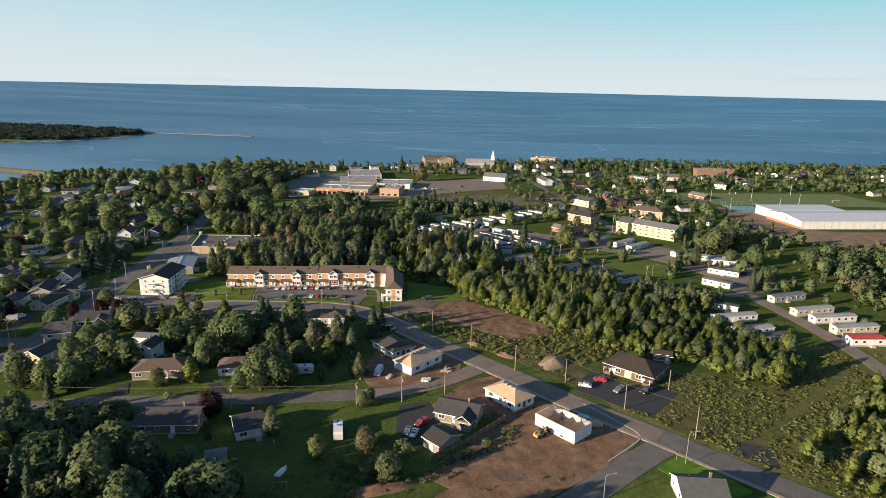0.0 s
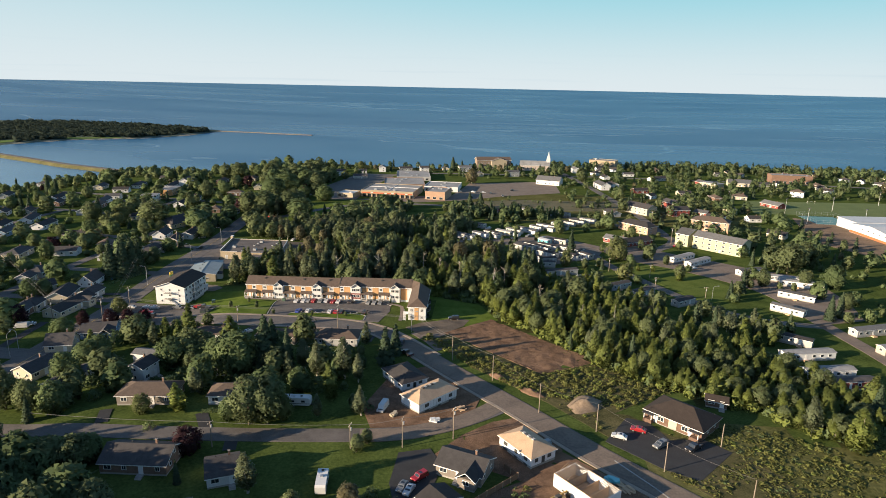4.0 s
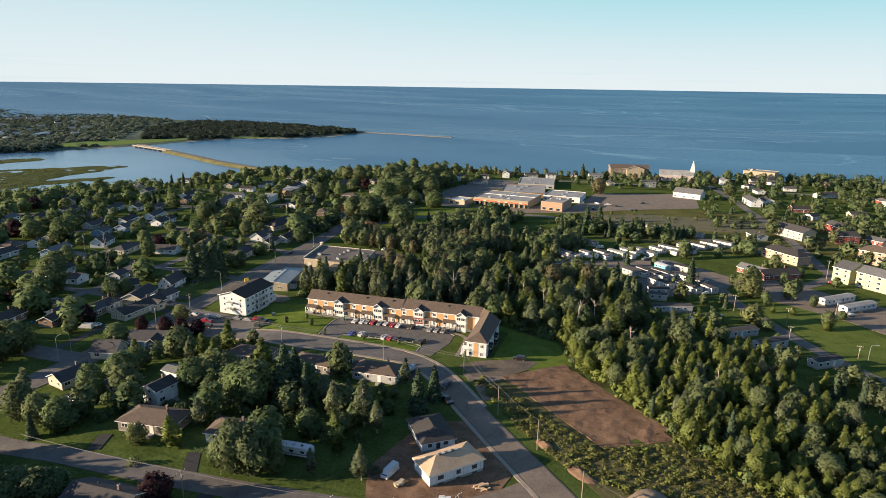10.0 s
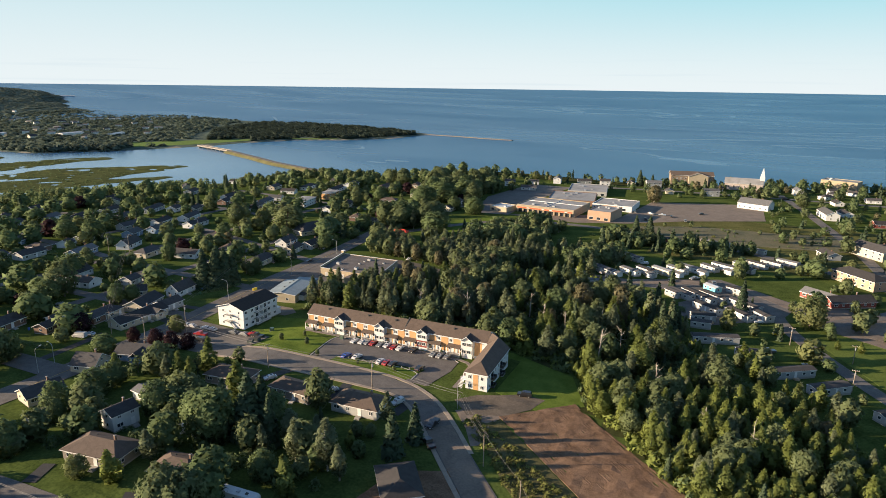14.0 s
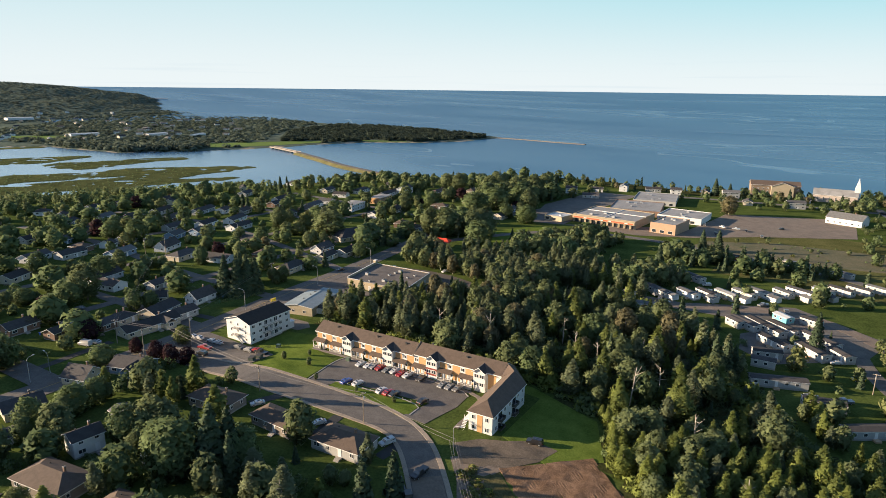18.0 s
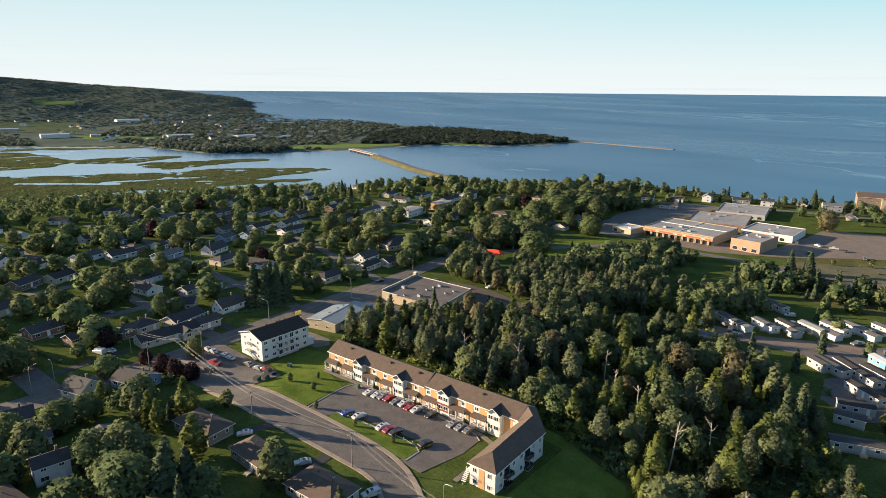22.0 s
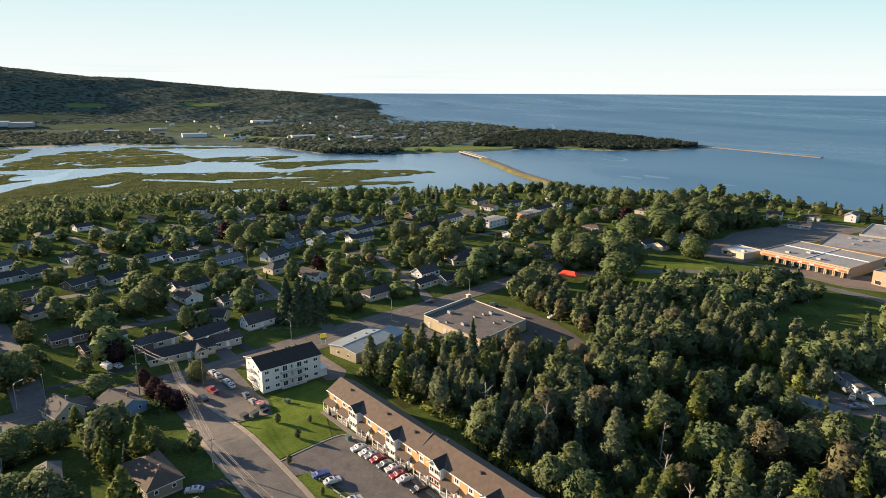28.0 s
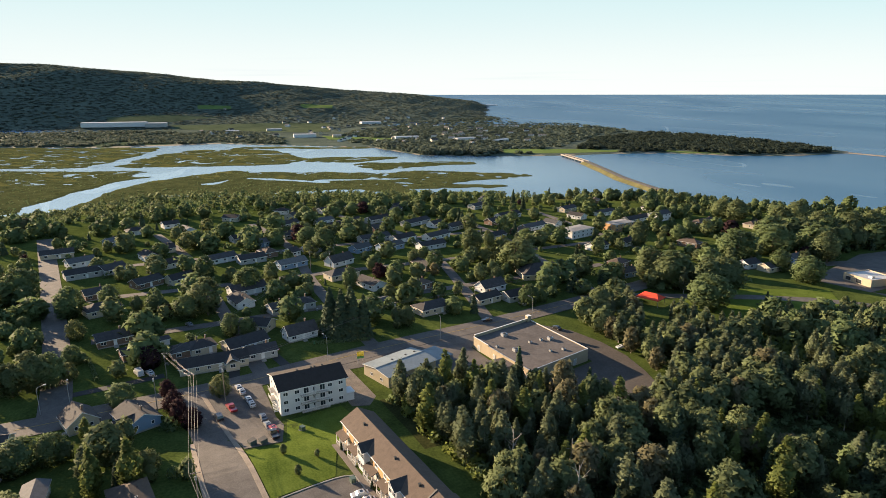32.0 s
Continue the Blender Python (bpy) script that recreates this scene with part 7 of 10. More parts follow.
chapel(46, 822, 2)
h = thing("hotel", "tan and brown hotel of four storeys under a brown gabled roof", "hotel")
part("wall", wall_block(44, 16, 11.5, 3.4, mat("hotel_siding", (0.20, 0.155, 0.115), 0.7, 0.1, 1.5, stain=0.2), "gable", 0.5), h)
part("roof", gable_roof(44, 16, 11.5, 3.4, SHINGLE_BROWN, 0.7), h)
part("cross_wing", wall_block(14, 20, 11.0, 3.6, TAN, "gable", 0.5), h, at=pose(6, -4, 0, 0, 0, 90))
part("cross_roof", gable_roof(14, 20, 11.0, 3.6, SHINGLE_BROWN, 0.6), h, at=pose(6, -4, 0, 0, 0, 90))
for z in (2.2, 5.2, 8.2):
    for i in range(10):
        if not 5 < i < 8:
            window(h, -20 + i * 4.4, -8, z, 1.6, 1.4)
SPOTS.append((-7, 833, 24))
settle(h, -7, 833, 14)
big_box("town_hall", "tan block of three storeys near the shore", 122, 862, 156, 882, 12, STONE, ROOF_GREY, -20, units=2)
big_box("school", "long brick school with pale trim and grey roof", 318, 778, 362, 796, 9, BRICK, ROOF_GREY, -4, units=3)


def arena():
    h = thing("sports_hall", "huge white hall with low roof and orange base", "sports hall")
    part("wall", wall_block(110, 44, 6.4, 2.2, WHITE, "gable", 0.4), h)
    part("roof", gable_roof(110, 44, 6.4, 2.2, WHITE_ROOF, 0.5), h)
    part("fascia_band", B(ORANGE).box(-55.1, -22.05, 0.2, -55, 22, 1.9), h, "orange base panels")
    part("annex", B(WHITE).box(-50, 22, -1, 14, 46, 6.6).use(WHITE_ROOF).box(-50.5, 22.1, 6.6, 14.5, 46.5, 7.0), h)
    for i in range(18):
        part("wall_rib", B(GREY).box(-54 + i * 6, -22.12, 0.4, -53.8 + i * 6, -22, 6.3), h)
    for i in range(5):
        window(h, -55, -16 + i * 6, 4.8, 1.6, 1.2, -90)
    settle(h, 327, 494, 6)
    SPOTS.append((327, 494, 62))


arena()
patch("gravel_yard", "wide brown gravel yard beside the white hall", "ground", ((225, 470), (250, 560), (276, 545), (274, 468), (300, 458), (420, 470), (430, 400), (300, 395), (250, 420)), mat("brown_gravel", (0.175, 0.128, 0.092), 0.95, 0.25, 3.0, bump=0.4, second=(0.240, 0.180, 0.130), spec=0.0, stain=0.45), 0.08)
patch("lawn", "flat mown sports field behind the hall", "lawn", ((225, 575), (240, 640), (420, 660), (440, 580)), mat("sports_turf", (0.082, 0.118, 0.030), 0.95, 0.2, 4.0, second=(0.11, 0.14, 0.04)), 0.08)
patch("lawn", "green mown triangle between park roads", "lawn", ((80, 374), (94, 388), (112, 377), (132, 345), (120, 318), (108, 316), (102, 328), (85, 365)), mat("park_turf", (0.074, 0.108, 0.026), 0.95, 0.25, 2.5, bump=0.3, second=(0.112, 0.140, 0.038), spec=0.0), 0.06)
c = thing("canopy_tent", "bright red canvas canopy on posts by the park", "canopy")
part("canvas", B(CANVAS_RED).add([(-5.5, -4, 3.4), (5.5, -4, 3.4), (5.5, 4, 3.4), (-5.5, 4, 3.4), (-3, 0, 5.4), (3, 0, 5.4), (-5.5, -4, 3.1), (5.5, -4, 3.1), (5.5, 4, 3.1), (-5.5, 4, 3.1)],
     [(0, 1, 5, 4), (1, 2, 5), (2, 3, 4, 5), (3, 0, 4), (0, 6, 7, 1), (1, 7, 8, 2), (2, 8, 9, 3), (3, 9, 6, 0)]), c)
for x in (-5.2, 5.2):
    for y in (-3.7, 3.7):
        part("post", B(GALV).box(x - 0.07, y - 0.07, -0.4, x + 0.07, y + 0.07, 3.3), c)
settle(c, -158, 453, 20)

# ---- causeway, bridge and breakwater ----
def bank(name, label, line, width, top, base, material, road=None, category="causeway"):
    pts = [Vector((*p, 0)) for p in line]
    fine = [pts[0]]
    for a, q in zip(pts, pts[1:]):
        n = max(1, int((q - a).length / 25))
        fine += [a.lerp(q, (i + 1) / n) for i in range(n)]
    b = B(material)
    v, f = [], []
    for i, p in enumerate(fine):
        d = (fine[min(i + 1, len(fine) - 1)] - fine[max(i - 1, 0)]).normalized()
        s = Vector((-d.y, d.x, 0))
        w = base * (1 + 0.15 * noise.noise(p * 0.02))
        v += [tuple(p + s * w)[:2] + (SEA - 1,), tuple(p + s * width)[:2] + (top,), tuple(p - s * width)[:2] + (top,), tuple(p - s * w)[:2] + (SEA - 1,)]
    for i in range(len(fine) - 1):
        a, q = i * 4, i * 4 + 4
        f += [(a + j, q + j, q + j + 1, a + j + 1) for j in range(3)]
    b.add(v, f)
    solid(name, b, label, category, kind="structure")


bank("causeway", "long grassy causeway with a road across the lagoon", ((-845, 990), (-740, 940), (-652, 896), (-560, 862), (-500, 842)), 6, SEA + 3.2, 15, mat("grassy_bank", (0.120, 0.118, 0.056), 0.95, 0.35, 4.0, bump=0.5, second=(0.180, 0.165, 0.082), spec=0.0, stain=0.4))
ribbon_line = ((-972, 1035), (-845, 990), (-740, 940), (-652, 896), (-560, 862), (-480, 838))
r = B(ASPHALT)
for (ax, ay), (bx, by) in zip(ribbon_line, ribbon_line[1:]):
    d = Vector((bx - ax, by - ay, 0)).normalized()
    s = Vector((-d.y, d.x, 0)) * 4
    r.prism([(ax - s.x, ay - s.y), (bx - s.x, by - s.y), (bx + s.x, by + s.y), (ax + s.x, ay + s.y)], SEA + 3.0, SEA + 3.5)
solid("road", r, "grey road along the causeway and bridge", "road", kind="structure")
br = thing("bridge", "low concrete bridge on piers over the channel", "bridge")
d = Vector((127, -45, 0)).normalized()
s = Vector((-d.y, d.x, 0))
for k in (-1, 1):
    p0, p1 = Vector((-972, 1035, 0)) + s * k * 4.6, Vector((-845, 990, 0)) + s * k * 4.6
    part("parapet", B(mat("weathered_girder", (0.20, 0.175, 0.155), 0.8, 0.25, 1.5, stain=0.4)).prism([tuple(p0 - s * 0.3)[:2], tuple(p1 - s * 0.3)[:2], tuple(p1 + s * 0.3)[:2], tuple(p0 + s * 0.3)[:2]], SEA + 2.2, SEA + 4.5), br)
for i in range(7):
    p = Vector((-965, 1032, 0)) + d * i * 19
    part("pier", B(CONCRETE).prism([tuple(p - d * 0.8 - s * 4.3)[:2], tuple(p + d * 0.8 - s * 4.3)[:2], tuple(p + d * 0.8 + s * 4.3)[:2], tuple(p - d * 0.8 + s * 4.3)[:2]], SEA - 1, SEA + 3.05), br)
bank("breakwater", "low breakwater of grey rocks off the spit", ((-735, 1600), (-650, 1590), (-560, 1570), (-480, 1560)), 2.5, SEA + 1.6, 6, GRAVEL, category="breakwater")

# ---- sheds and homes on the far shore ----
for x, y, L, D, hh, turn, wl in ((-2460, 228, 205, 50, 15, 80, WHITE), (-2420, 360, 70, 45, 14, 80, GREY), (-1730, 708, 62, 26, 9, 80, WHITE), (-1530, 935, 66, 22, 7, 85, WHITE), (-1410, 1050, 60, 20, 7, 100, WHITE),
                                  (-1330, 1112, 58, 16, 6, 118, WHITE), (-2290, 1118, 80, 26, 8, 90, WHITE), (-1690, 790, 24, 14, 6, 80, TAN), (-2050, 560, 40, 20, 6, 80, TAN), (-2090, 700, 50, 20, 6, 84, GREY),
                                  (-2700, 2080, 34, 26, 14, 60, WHITE), (-2760, 2150, 30, 30, 14, 60, WHITE), (-2640, 2010, 24, 24, 12, 60, WHITE), (-3100, 2150, 90, 24, 12, 60, WHITE)):
    settle(plain_home("long pale industrial shed on the far shore", L, D, hh, 1.5, "gable", wl, WHITE_ROOF, 1, 1, "industrial shed"), x, y, turn)
rng = random.Random(21)
far_homes = [plain_home("small pale house on the far shore", 11, 8, 4.5, 2.4, "gable", w, t, 1, 1, "house") for w, t in ((WHITE, SHINGLE_GREY), (CREAM, SHINGLE_BLACK), (TAN, SHINGLE_GREY))]
for i, h in enumerate(far_homes):
    settle(h, -1300 - 40 * i, 1010 + 30 * i, 30 * i)
for i in range(64):
    a, rr = radians(rng.uniform(62, 84)), rng.uniform(1500, 2900)
    x, y = 43 - rr * math.sin(a), 241 + rr * math.cos(a)
    if ground(x, y) > SEA + 1.2:
        put(rng.choice(far_homes), x, y, rng.uniform(0, 180), rng.uniform(0.9, 1.5))


# ---- homes of the town ----
home("ck", -172.5, 261.0, 89, 22.1, 8.5, wing=4.5, near=1)
home("gk", -174.7, 277.6, 92, 10.5, 7.0, near=1)
home("ck", -185.4, 273.9, 106, 15.7, 9.0, stack=False, near=1)
home("th", -187.9, 254.6, 99, 13.8, 7.0, near=1)
home("tk", -210.8, 229.8, 100, 12.7, 8.5, near=1)
home("ch", -249.5, 225.3, 110, 13.3, 9.0, near=1)
home("tk", -274.4, 222.5, 106, 10.4, 8.0, near=1)
home("tk", -285.6, 244.2, 120, 14.1, 8.5, near=1)
home("ck", -286.0, 259.6, 116, 11.7, 8.5)
home("gk", -318.1, 228.7, 122, 11.9, 9.0)
home("gk", -314.9, 215.4, 105, 16.5, 8.5, garage=True)
home("ws", -340.2, 213.4, 112, 13.4, 8.0)
home("ck", -365.0, 200.8, 95, 16.5, 8.5, garage=True)
home("wk", -318.5, 256.9, 118, 13.5, 8.5)
home("wk", -319.3, 284.3, 110, 15.5, 8.5)
home("us", -291.3, 317.2, 107, 17.0, 8.5)
home("wk", -253.4, 286.7, 102, 17.0, 9.0, near=1)
home("gk", -219.7, 293.6, 104, 7.8, 7.0, near=1)
home("gh", -220.9, 304.6, 96, 10.0, 8.0, near=1)
home("wk", -186.6, 295.1, 101, 11.5, 7.0, rise=3.0, dormer=1, near=1)
home("tk", -192.8, 235.8, 104, 7.9, 6.0, near=1)
home("wk", -201.0, 244.7, 103, 7.3, 4.0, shed=1, near=1)
home("ch", -188.4, 258.7, 100, 9.1, 8.0, near=1)
home("wk", -284.6, 342.9, 114, 14.5, 8.0, rise=3.2)
home("ch", -258.9, 335.9, 103, 16.7, 9.0, garage=True)
home("ws", -209.0, 338.2, 107, 8.2, 5.0, shed=1, near=1)
home("ch", -191.6, 356.0, 99, 15.9, 9.0, near=1)
home("tn", -225.1, 364.9, 107, 9.8, 8.0)
home("wk", -207.4, 395.5, 100, 14.2, 8.0, rise=2.8)
home("gk", -191.1, 401.0, 97, 16.1, 8.0)
home("ck", -192.9, 384.0, 101, 13.8, 7.0)
home("ch", -218.3, 435.2, 72, 25.4, 17.0, big=1)
home("wk", -299.0, 407.6, 100, 18.6, 8.0)
home("us", -306.5, 382.9, 104, 16.6, 8.0)
home("gk", -332.4, 382.0, 100, 20.7, 8.0)
home("wk", -324.4, 399.4, 109, 17.1, 8.0)
home("wk", -322.2, 422.8, 111, 19.3, 8.0)
home("tk", -361.0, 396.6, 113, 15.7, 8.0)
home("gk", -370.5, 429.8, 112, 23.3, 8.0)
home("wk", -357.2, 439.5, 111, 11.1, 8.0)
home("gk", -391.7, 407.9, 111, 19.0, 8.0)
home("ws", -400.7, 367.6, 112, 14.8, 8.0)
home("gk", -388.9, 384.2, 116, 19.2, 8.0)
home("wk", -364.2, 507.5, 104, 22.3, 8.0)
home("ws", -319.6, 500.2, 104, 21.4, 8.0)
home("gk", -305.0, 458.3, 108, 17.2, 8.0)
home("gk", -296.3, 498.5, 96, 23.7, 8.0)
home("gs", -320.9, 341.2, 107, 17.4, 8.0)
home("wk", -315.9, 324.0, 118, 6.6, 8.0)
home("us", -308.8, 364.1, 113, 11.7, 8.0)
home("wh", -341.4, 587.4, 100, 20.9, 8.0)
home("wk", -309.5, 590.2, 99, 26.0, 8.0)
home("tn", -277.6, 629.2, 96, 23.8, 8.0)
home("cn", -254.9, 654.5, 101, 16.7, 8.0)
home("wk", -252.0, 501.8, 99, 13.0, 8.0)
home("wk", -253.6, 527.7, 107, 13.9, 8.0)
home("uh", -198.3, 476.9, 92, 14.1, 8.0)
home("ck", -171.4, 560.2, 92, 17.3, 8.0)
home("wk", -181.2, 551.9, 92, 10.2, 8.0)
home("us", -178.0, 587.3, 95, 12.1, 8.0)
home("us", -229.2, 763.6, 95, 16.6, 8.0)
home("tk", -445.6, 406.9, 109, 11.9, 8.0)
home("gk", -442.2, 381.6, 110, 11.2, 8.0)
home("gk", -411.3, 506.4, 111, 15.4, 8.0)
home("ck", -368.0, 569.2, 105, 15.8, 8.0)
home("gk", -439.0, 445.3, 112, 15.0, 8.0)
home("tk", -348.0, 484.1, 106, 12.7, 8.0)
home("gk", -343.6, 447.5, 113, 13.0, 8.0)
home("us", -347.2, 312.1, 104, 9.4, 8.0)
home("gk", -365.7, 301.5, 106, 9.6, 8.0)
home("wk", -372.5, 274.4, 120, 11.2, 8.0)
home("us", -386.8, 228.4, 123, 7.4, 8.0)
home("gk", -364.8, 335.6, 114, 16.3, 8.0)
home("gk", -400.1, 342.2, 117, 13.1, 8.0)
home("wf", -287.7, 513.9, 102, 23.1, 12.0, storeys=2, ev=5.6)
home("yf", -291.9, 556.4, 98, 21.1, 11.0, storeys=2, ev=5.6)
home("wk", -305.0, 610.1, 101, 18.6, 9.0, storeys=2, ev=5.4)
home("bn", -91.0, 186.4, 9, 17.2, 9.0, garage=False, near=1)
home("wn", -67.0, 189.6, 11, 12.6, 8.5, near=1)
home("tk", -74.6, 154.8, 4, 15.8, 10.0, near=1)
home("wk", -52.5, 152.5, 26, 7.7, 9.0, deck=1, near=1)
home("ws", -55.6, 136.5, 18, 5.2, 6.0, shed=1, near=1)
home("ws", -77.4, 206.8, 15, 5.0, 6.0, shed=1, door=1, near=1)
home("ck", -146.3, 221.3, 18, 9.0, 8.0, rise=3.0, near=1)
home("uk", -141.2, 235.8, 20, 11.4, 9.0, wing=4, near=1)
home("bn", -94.0, 234.1, 8, 14.8, 7.8, near=1)
home("bn", -69.7, 236.1, 0, 14.5, 7.4, near=1)
home("gn", -47.2, 238.3, 5, 15.4, 8.6, near=1)
home("ck", -139.8, 200.6, 79, 10.0, 8.5, near=1)
home("ws", -123.5, 202.4, 79, 6.6, 5.0, shed=1, near=1)
home("wk", -101.1, 199.0, 83, 7.1, 6.0, storeys=2, ev=5.0, near=1)
home("ws", -107.6, 214.1, -4, 10.7, 5.0, shed=1, near=1)
home("gk", -125.6, 190.6, 81, 5.0, 6.0, shed=1, near=1)
home("bk", 5.9, 162.3, -19, 12.5, 9.0, wing=4.5, near=1)
home("bk", 0.9, 147.4, -45, 6.5, 8.0, shed=1, ev=3.0, near=1)
home("ws", 62.0, 127.8, -3, 10.8, 9.0, near=1)
home("es", 151.2, 429.0, -43, 31.5, 13.0, storeys=3, ev=8.0, rise=2.6, big=1)
home("es", 134.6, 444.6, -43, 9.0, 16.0, storeys=3, ev=8.0, rise=2.8, big=1)
home("kn", 163.5, 492.0, -25, 26.0, 12.0, storeys=3, ev=8.0, big=1)
home("rk", 155.0, 550.4, 17, 15.3, 10.0, storeys=2, ev=5.4)
home("rk", 158.8, 585.7, -64, 16.9, 10.0, storeys=2, ev=5.2)
home("ck", 125.4, 554.6, -52, 23.8, 12.0, storeys=2, ev=5.8)
home("kh", 108.8, 480.0, -48, 25.9, 11.0, storeys=2, ev=5.4)
home("rs", 87.8, 438.3, -36, 16.1, 8.0, near=1)
home("rk", 98.4, 435.8, 33, 22.9, 9.0, near=1)
home("ws", 111.9, 687.8, -79, 26.0, 10.0, storeys=2, ev=5)
home("ws", 58.3, 705.4, -18, 25.5, 16.0, ev=5, big=1)
home("cf", 235.2, 726.7, -51, 18.9, 14.0, ev=5, big=1)
home("cs", 269.7, 745.4, -9, 23.4, 14.0, ev=4, big=1)
home("cn", 238.5, 650.7, -21, 13.5, 10.0)
home("ck", 205.3, 477.9, -36, 11.4, 8.0)
home("rs", 254.0, 610.7, -63, 19.5, 10.0)
home("wn", 303.8, 679.3, -27, 12.4, 10.0, storeys=2, ev=5.2)
home("wk", 186.7, 766.0, 36, 25.6, 9.0)
home("rk", 146.9, 667.2, 18, 15.5, 9.0)
home("gk", 99.6, 537.9, -68, 12.9, 8.0)

# ---- mobile homes ----
mobile_home("w", 141.8, 305.6, -42, 14.7, 4.3)
mobile_home("w", 156.0, 330.2, -33, 15.7, 4.3)
mobile_home("w", 167.4, 352.1, -18, 19.2, 4.3)
mobile_home("w", 161.2, 362.2, -12, 17.9, 4.3)
mobile_home("w", 149.2, 373.5, 27, 15.5, 4.3)
mobile_home("w", 119.4, 398.8, 43, 21.0, 4.3)
mobile_home("w", 126.0, 389.9, 42, 21.0, 4.3)
mobile_home("g", 164.7, 281.5, 21, 21.0, 4.3)
mobile_home("b", 165.0, 261.1, 15, 21.0, 4.3)
mobile_home("w", 168.2, 251.3, 10, 21.0, 4.3)
mobile_home("b", 169.9, 239.3, 11, 21.0, 4.3)
mobile_home("R", 165.6, 226.5, 3, 13.9, 6.0)
mobile_home("r", 128.1, 226.6, 13, 17.8, 4.3)
mobile_home("w", 125.4, 234.7, 13, 18.4, 4.3)
mobile_home("w", 125.1, 249.6, 14, 20.0, 4.3)
mobile_home("d", 127.4, 264.6, -33, 11.6, 4.3)
mobile_home("w", -3.4, 439.3, -36, 11.9, 4.3)
mobile_home("b", 12.5, 448.8, -35, 13.0, 4.3)
mobile_home("w", 26.1, 461.7, -31, 13.5, 4.3)
mobile_home("g", 35.6, 468.8, -37, 10.7, 4.3)
mobile_home("w", 42.8, 475.4, -29, 13.2, 4.3)
mobile_home("g", 52.0, 483.8, -36, 10.8, 4.3)
mobile_home("g", -17.0, 435.5, -35, 15.0, 4.3)
mobile_home("w", 34.1, 410.3, -44, 20.6, 4.3)
mobile_home("g", 38.1, 378.6, 16, 9.9, 4.3)
mobile_home("g", 52.4, 391.0, -44, 13.7, 4.3)
mobile_home("g", 44.2, 353.5, 21, 18.5, 4.3)
mobile_home("w", 50.0, 429.5, -26, 9.0, 4.3)
mobile_home("t", 39.2, 427.6, -42, 9.0, 4.3)
mobile_home("d", 61.6, 393.5, -51, 10.3, 4.3)
mobile_home("d", 22.8, 408.9, -39, 9.0, 4.3)
mobile_home("w", 34.8, 535.8, -13, 17.3, 4.3)
mobile_home("g", 58.9, 527.2, -29, 13.0, 4.3)
mobile_home("r", 5.8, 530.7, -6, 13.7, 4.3)
mobile_home("w", -21.5, 534.1, -1, 14.7, 4.3)
mobile_home("d", 38.0, 369.0, 4, 9.0, 4.3)

# ---- trees of the yards ----
for x, y, h, s in ((-131, 177, 13.4, 1), (-123, 177, 11.2, 1), (-96, 149, 9.5, 1.3), (-90, 151, 9.2, 1.3), (-56, 176, 16.5, 1), (-51, 177, 15.7, 1), (-21, 171, 4.9, 0.9), (-23, 167, 5.6, 1), (-31, 140, 7.2, 1), (-12, 131, 8.5, 1), (-92, 211, 13.8, 1.2), (-88, 214, 12.5, 1.2), (-71, 205, 9.6, 1.2), (-88, 205, 8.0, 1), (-36, 226, 4.8, 1), (-179, 338, 9.9, 1), (-184, 336, 8.0, 1), (-175, 202, 12.2, 1.2), (-176, 208, 14.7, 1.2), (-243, 239, 9.0, 1), (-229, 266, 17.9, 1.3), (-262, 300, 13.0, 1), (-264, 355, 8.9, 1), (-215, 345, 8.3, 1),):
    plant("ash", x, y, h, s)
for x, y, h, s in ((-275, 424, 17.6, 1.2), (-232, 426, 20.0, 1.4), (-221, 398, 11.5, 1), (-213, 403, 10.5, 1), (-155, 419, 15.6, 1), (-242, 527, 20.0, 1), (-183, 478, 20.0, 1.4), (-172, 479, 20.0, 1.3), (-157, 489, 20.0, 1.4), (-153, 498, 20.0, 1.3), (-183, 632, 16.4, 1.3), (-203, 683, 20.0, 1.3), (-211, 665, 20.0, 1.4), (-243, 688, 20.0, 1.3), (-236, 658, 20.0, 1.2), (-196, 698, 20.0, 1.2), (-271, 654, 20.0, 1.3), (-284, 652, 18.0, 1.2), (-162, 572, 13.1, 1), (-207, 600, 14.8, 1), (-266, 380, 9.9, 1), (-283, 441, 12.8, 1), (96, 727, 18.2, 1), (167, 386, 15.5, 1.2),):
    plant("ash", x, y, h, s)
for x, y, h, s in ((172, 380, 18.8, 1.2), (188, 397, 15.8, 1.2), (107, 355, 8.9, 1), (107, 386, 6.4, 1), (140, 346, 5.7, 1), (-167, 602, 20.0, 1.2), (218, 356, 10.4, 1.3), (171, 315, 9.4, 1), (169, 352, 10.3, 1), (148, 350, 10.3, 1), (234, 345, 13.5, 1),):
    plant("ash", x, y, h, s)
for x, y, h, s in ((-18, 132, 4.7, 1), (-16, 136, 4.8, 1), (-11, 135, 4.0, 1), (-9, 144, 5.0, 1), (-99, 124, 4.5, 1), (-71, 123, 3.0, 1), (-80, 123, 4.5, 1), (2, 139, 3.3, 1), (8, 142, 3.3, 1), (13, 148, 2.6, 1), (-74, 204, 5.4, 1), (-43, 198, 6.3, 1), (-59, 197, 5.9, 1), (-15, 149, 3.4, 1), (-55, 124, 4.5, 1), (-82, 170, 2.8, 1), (-130, 227, 7.8, 1), (-103, 211, 5.1, 1), (-90, 195, 4.6, 1), (-72, 200, 4.5, 1), (-115, 193, 5.0, 1), (-89, 201, 4.7, 1),):
    plant("bush", x, y, h, s)
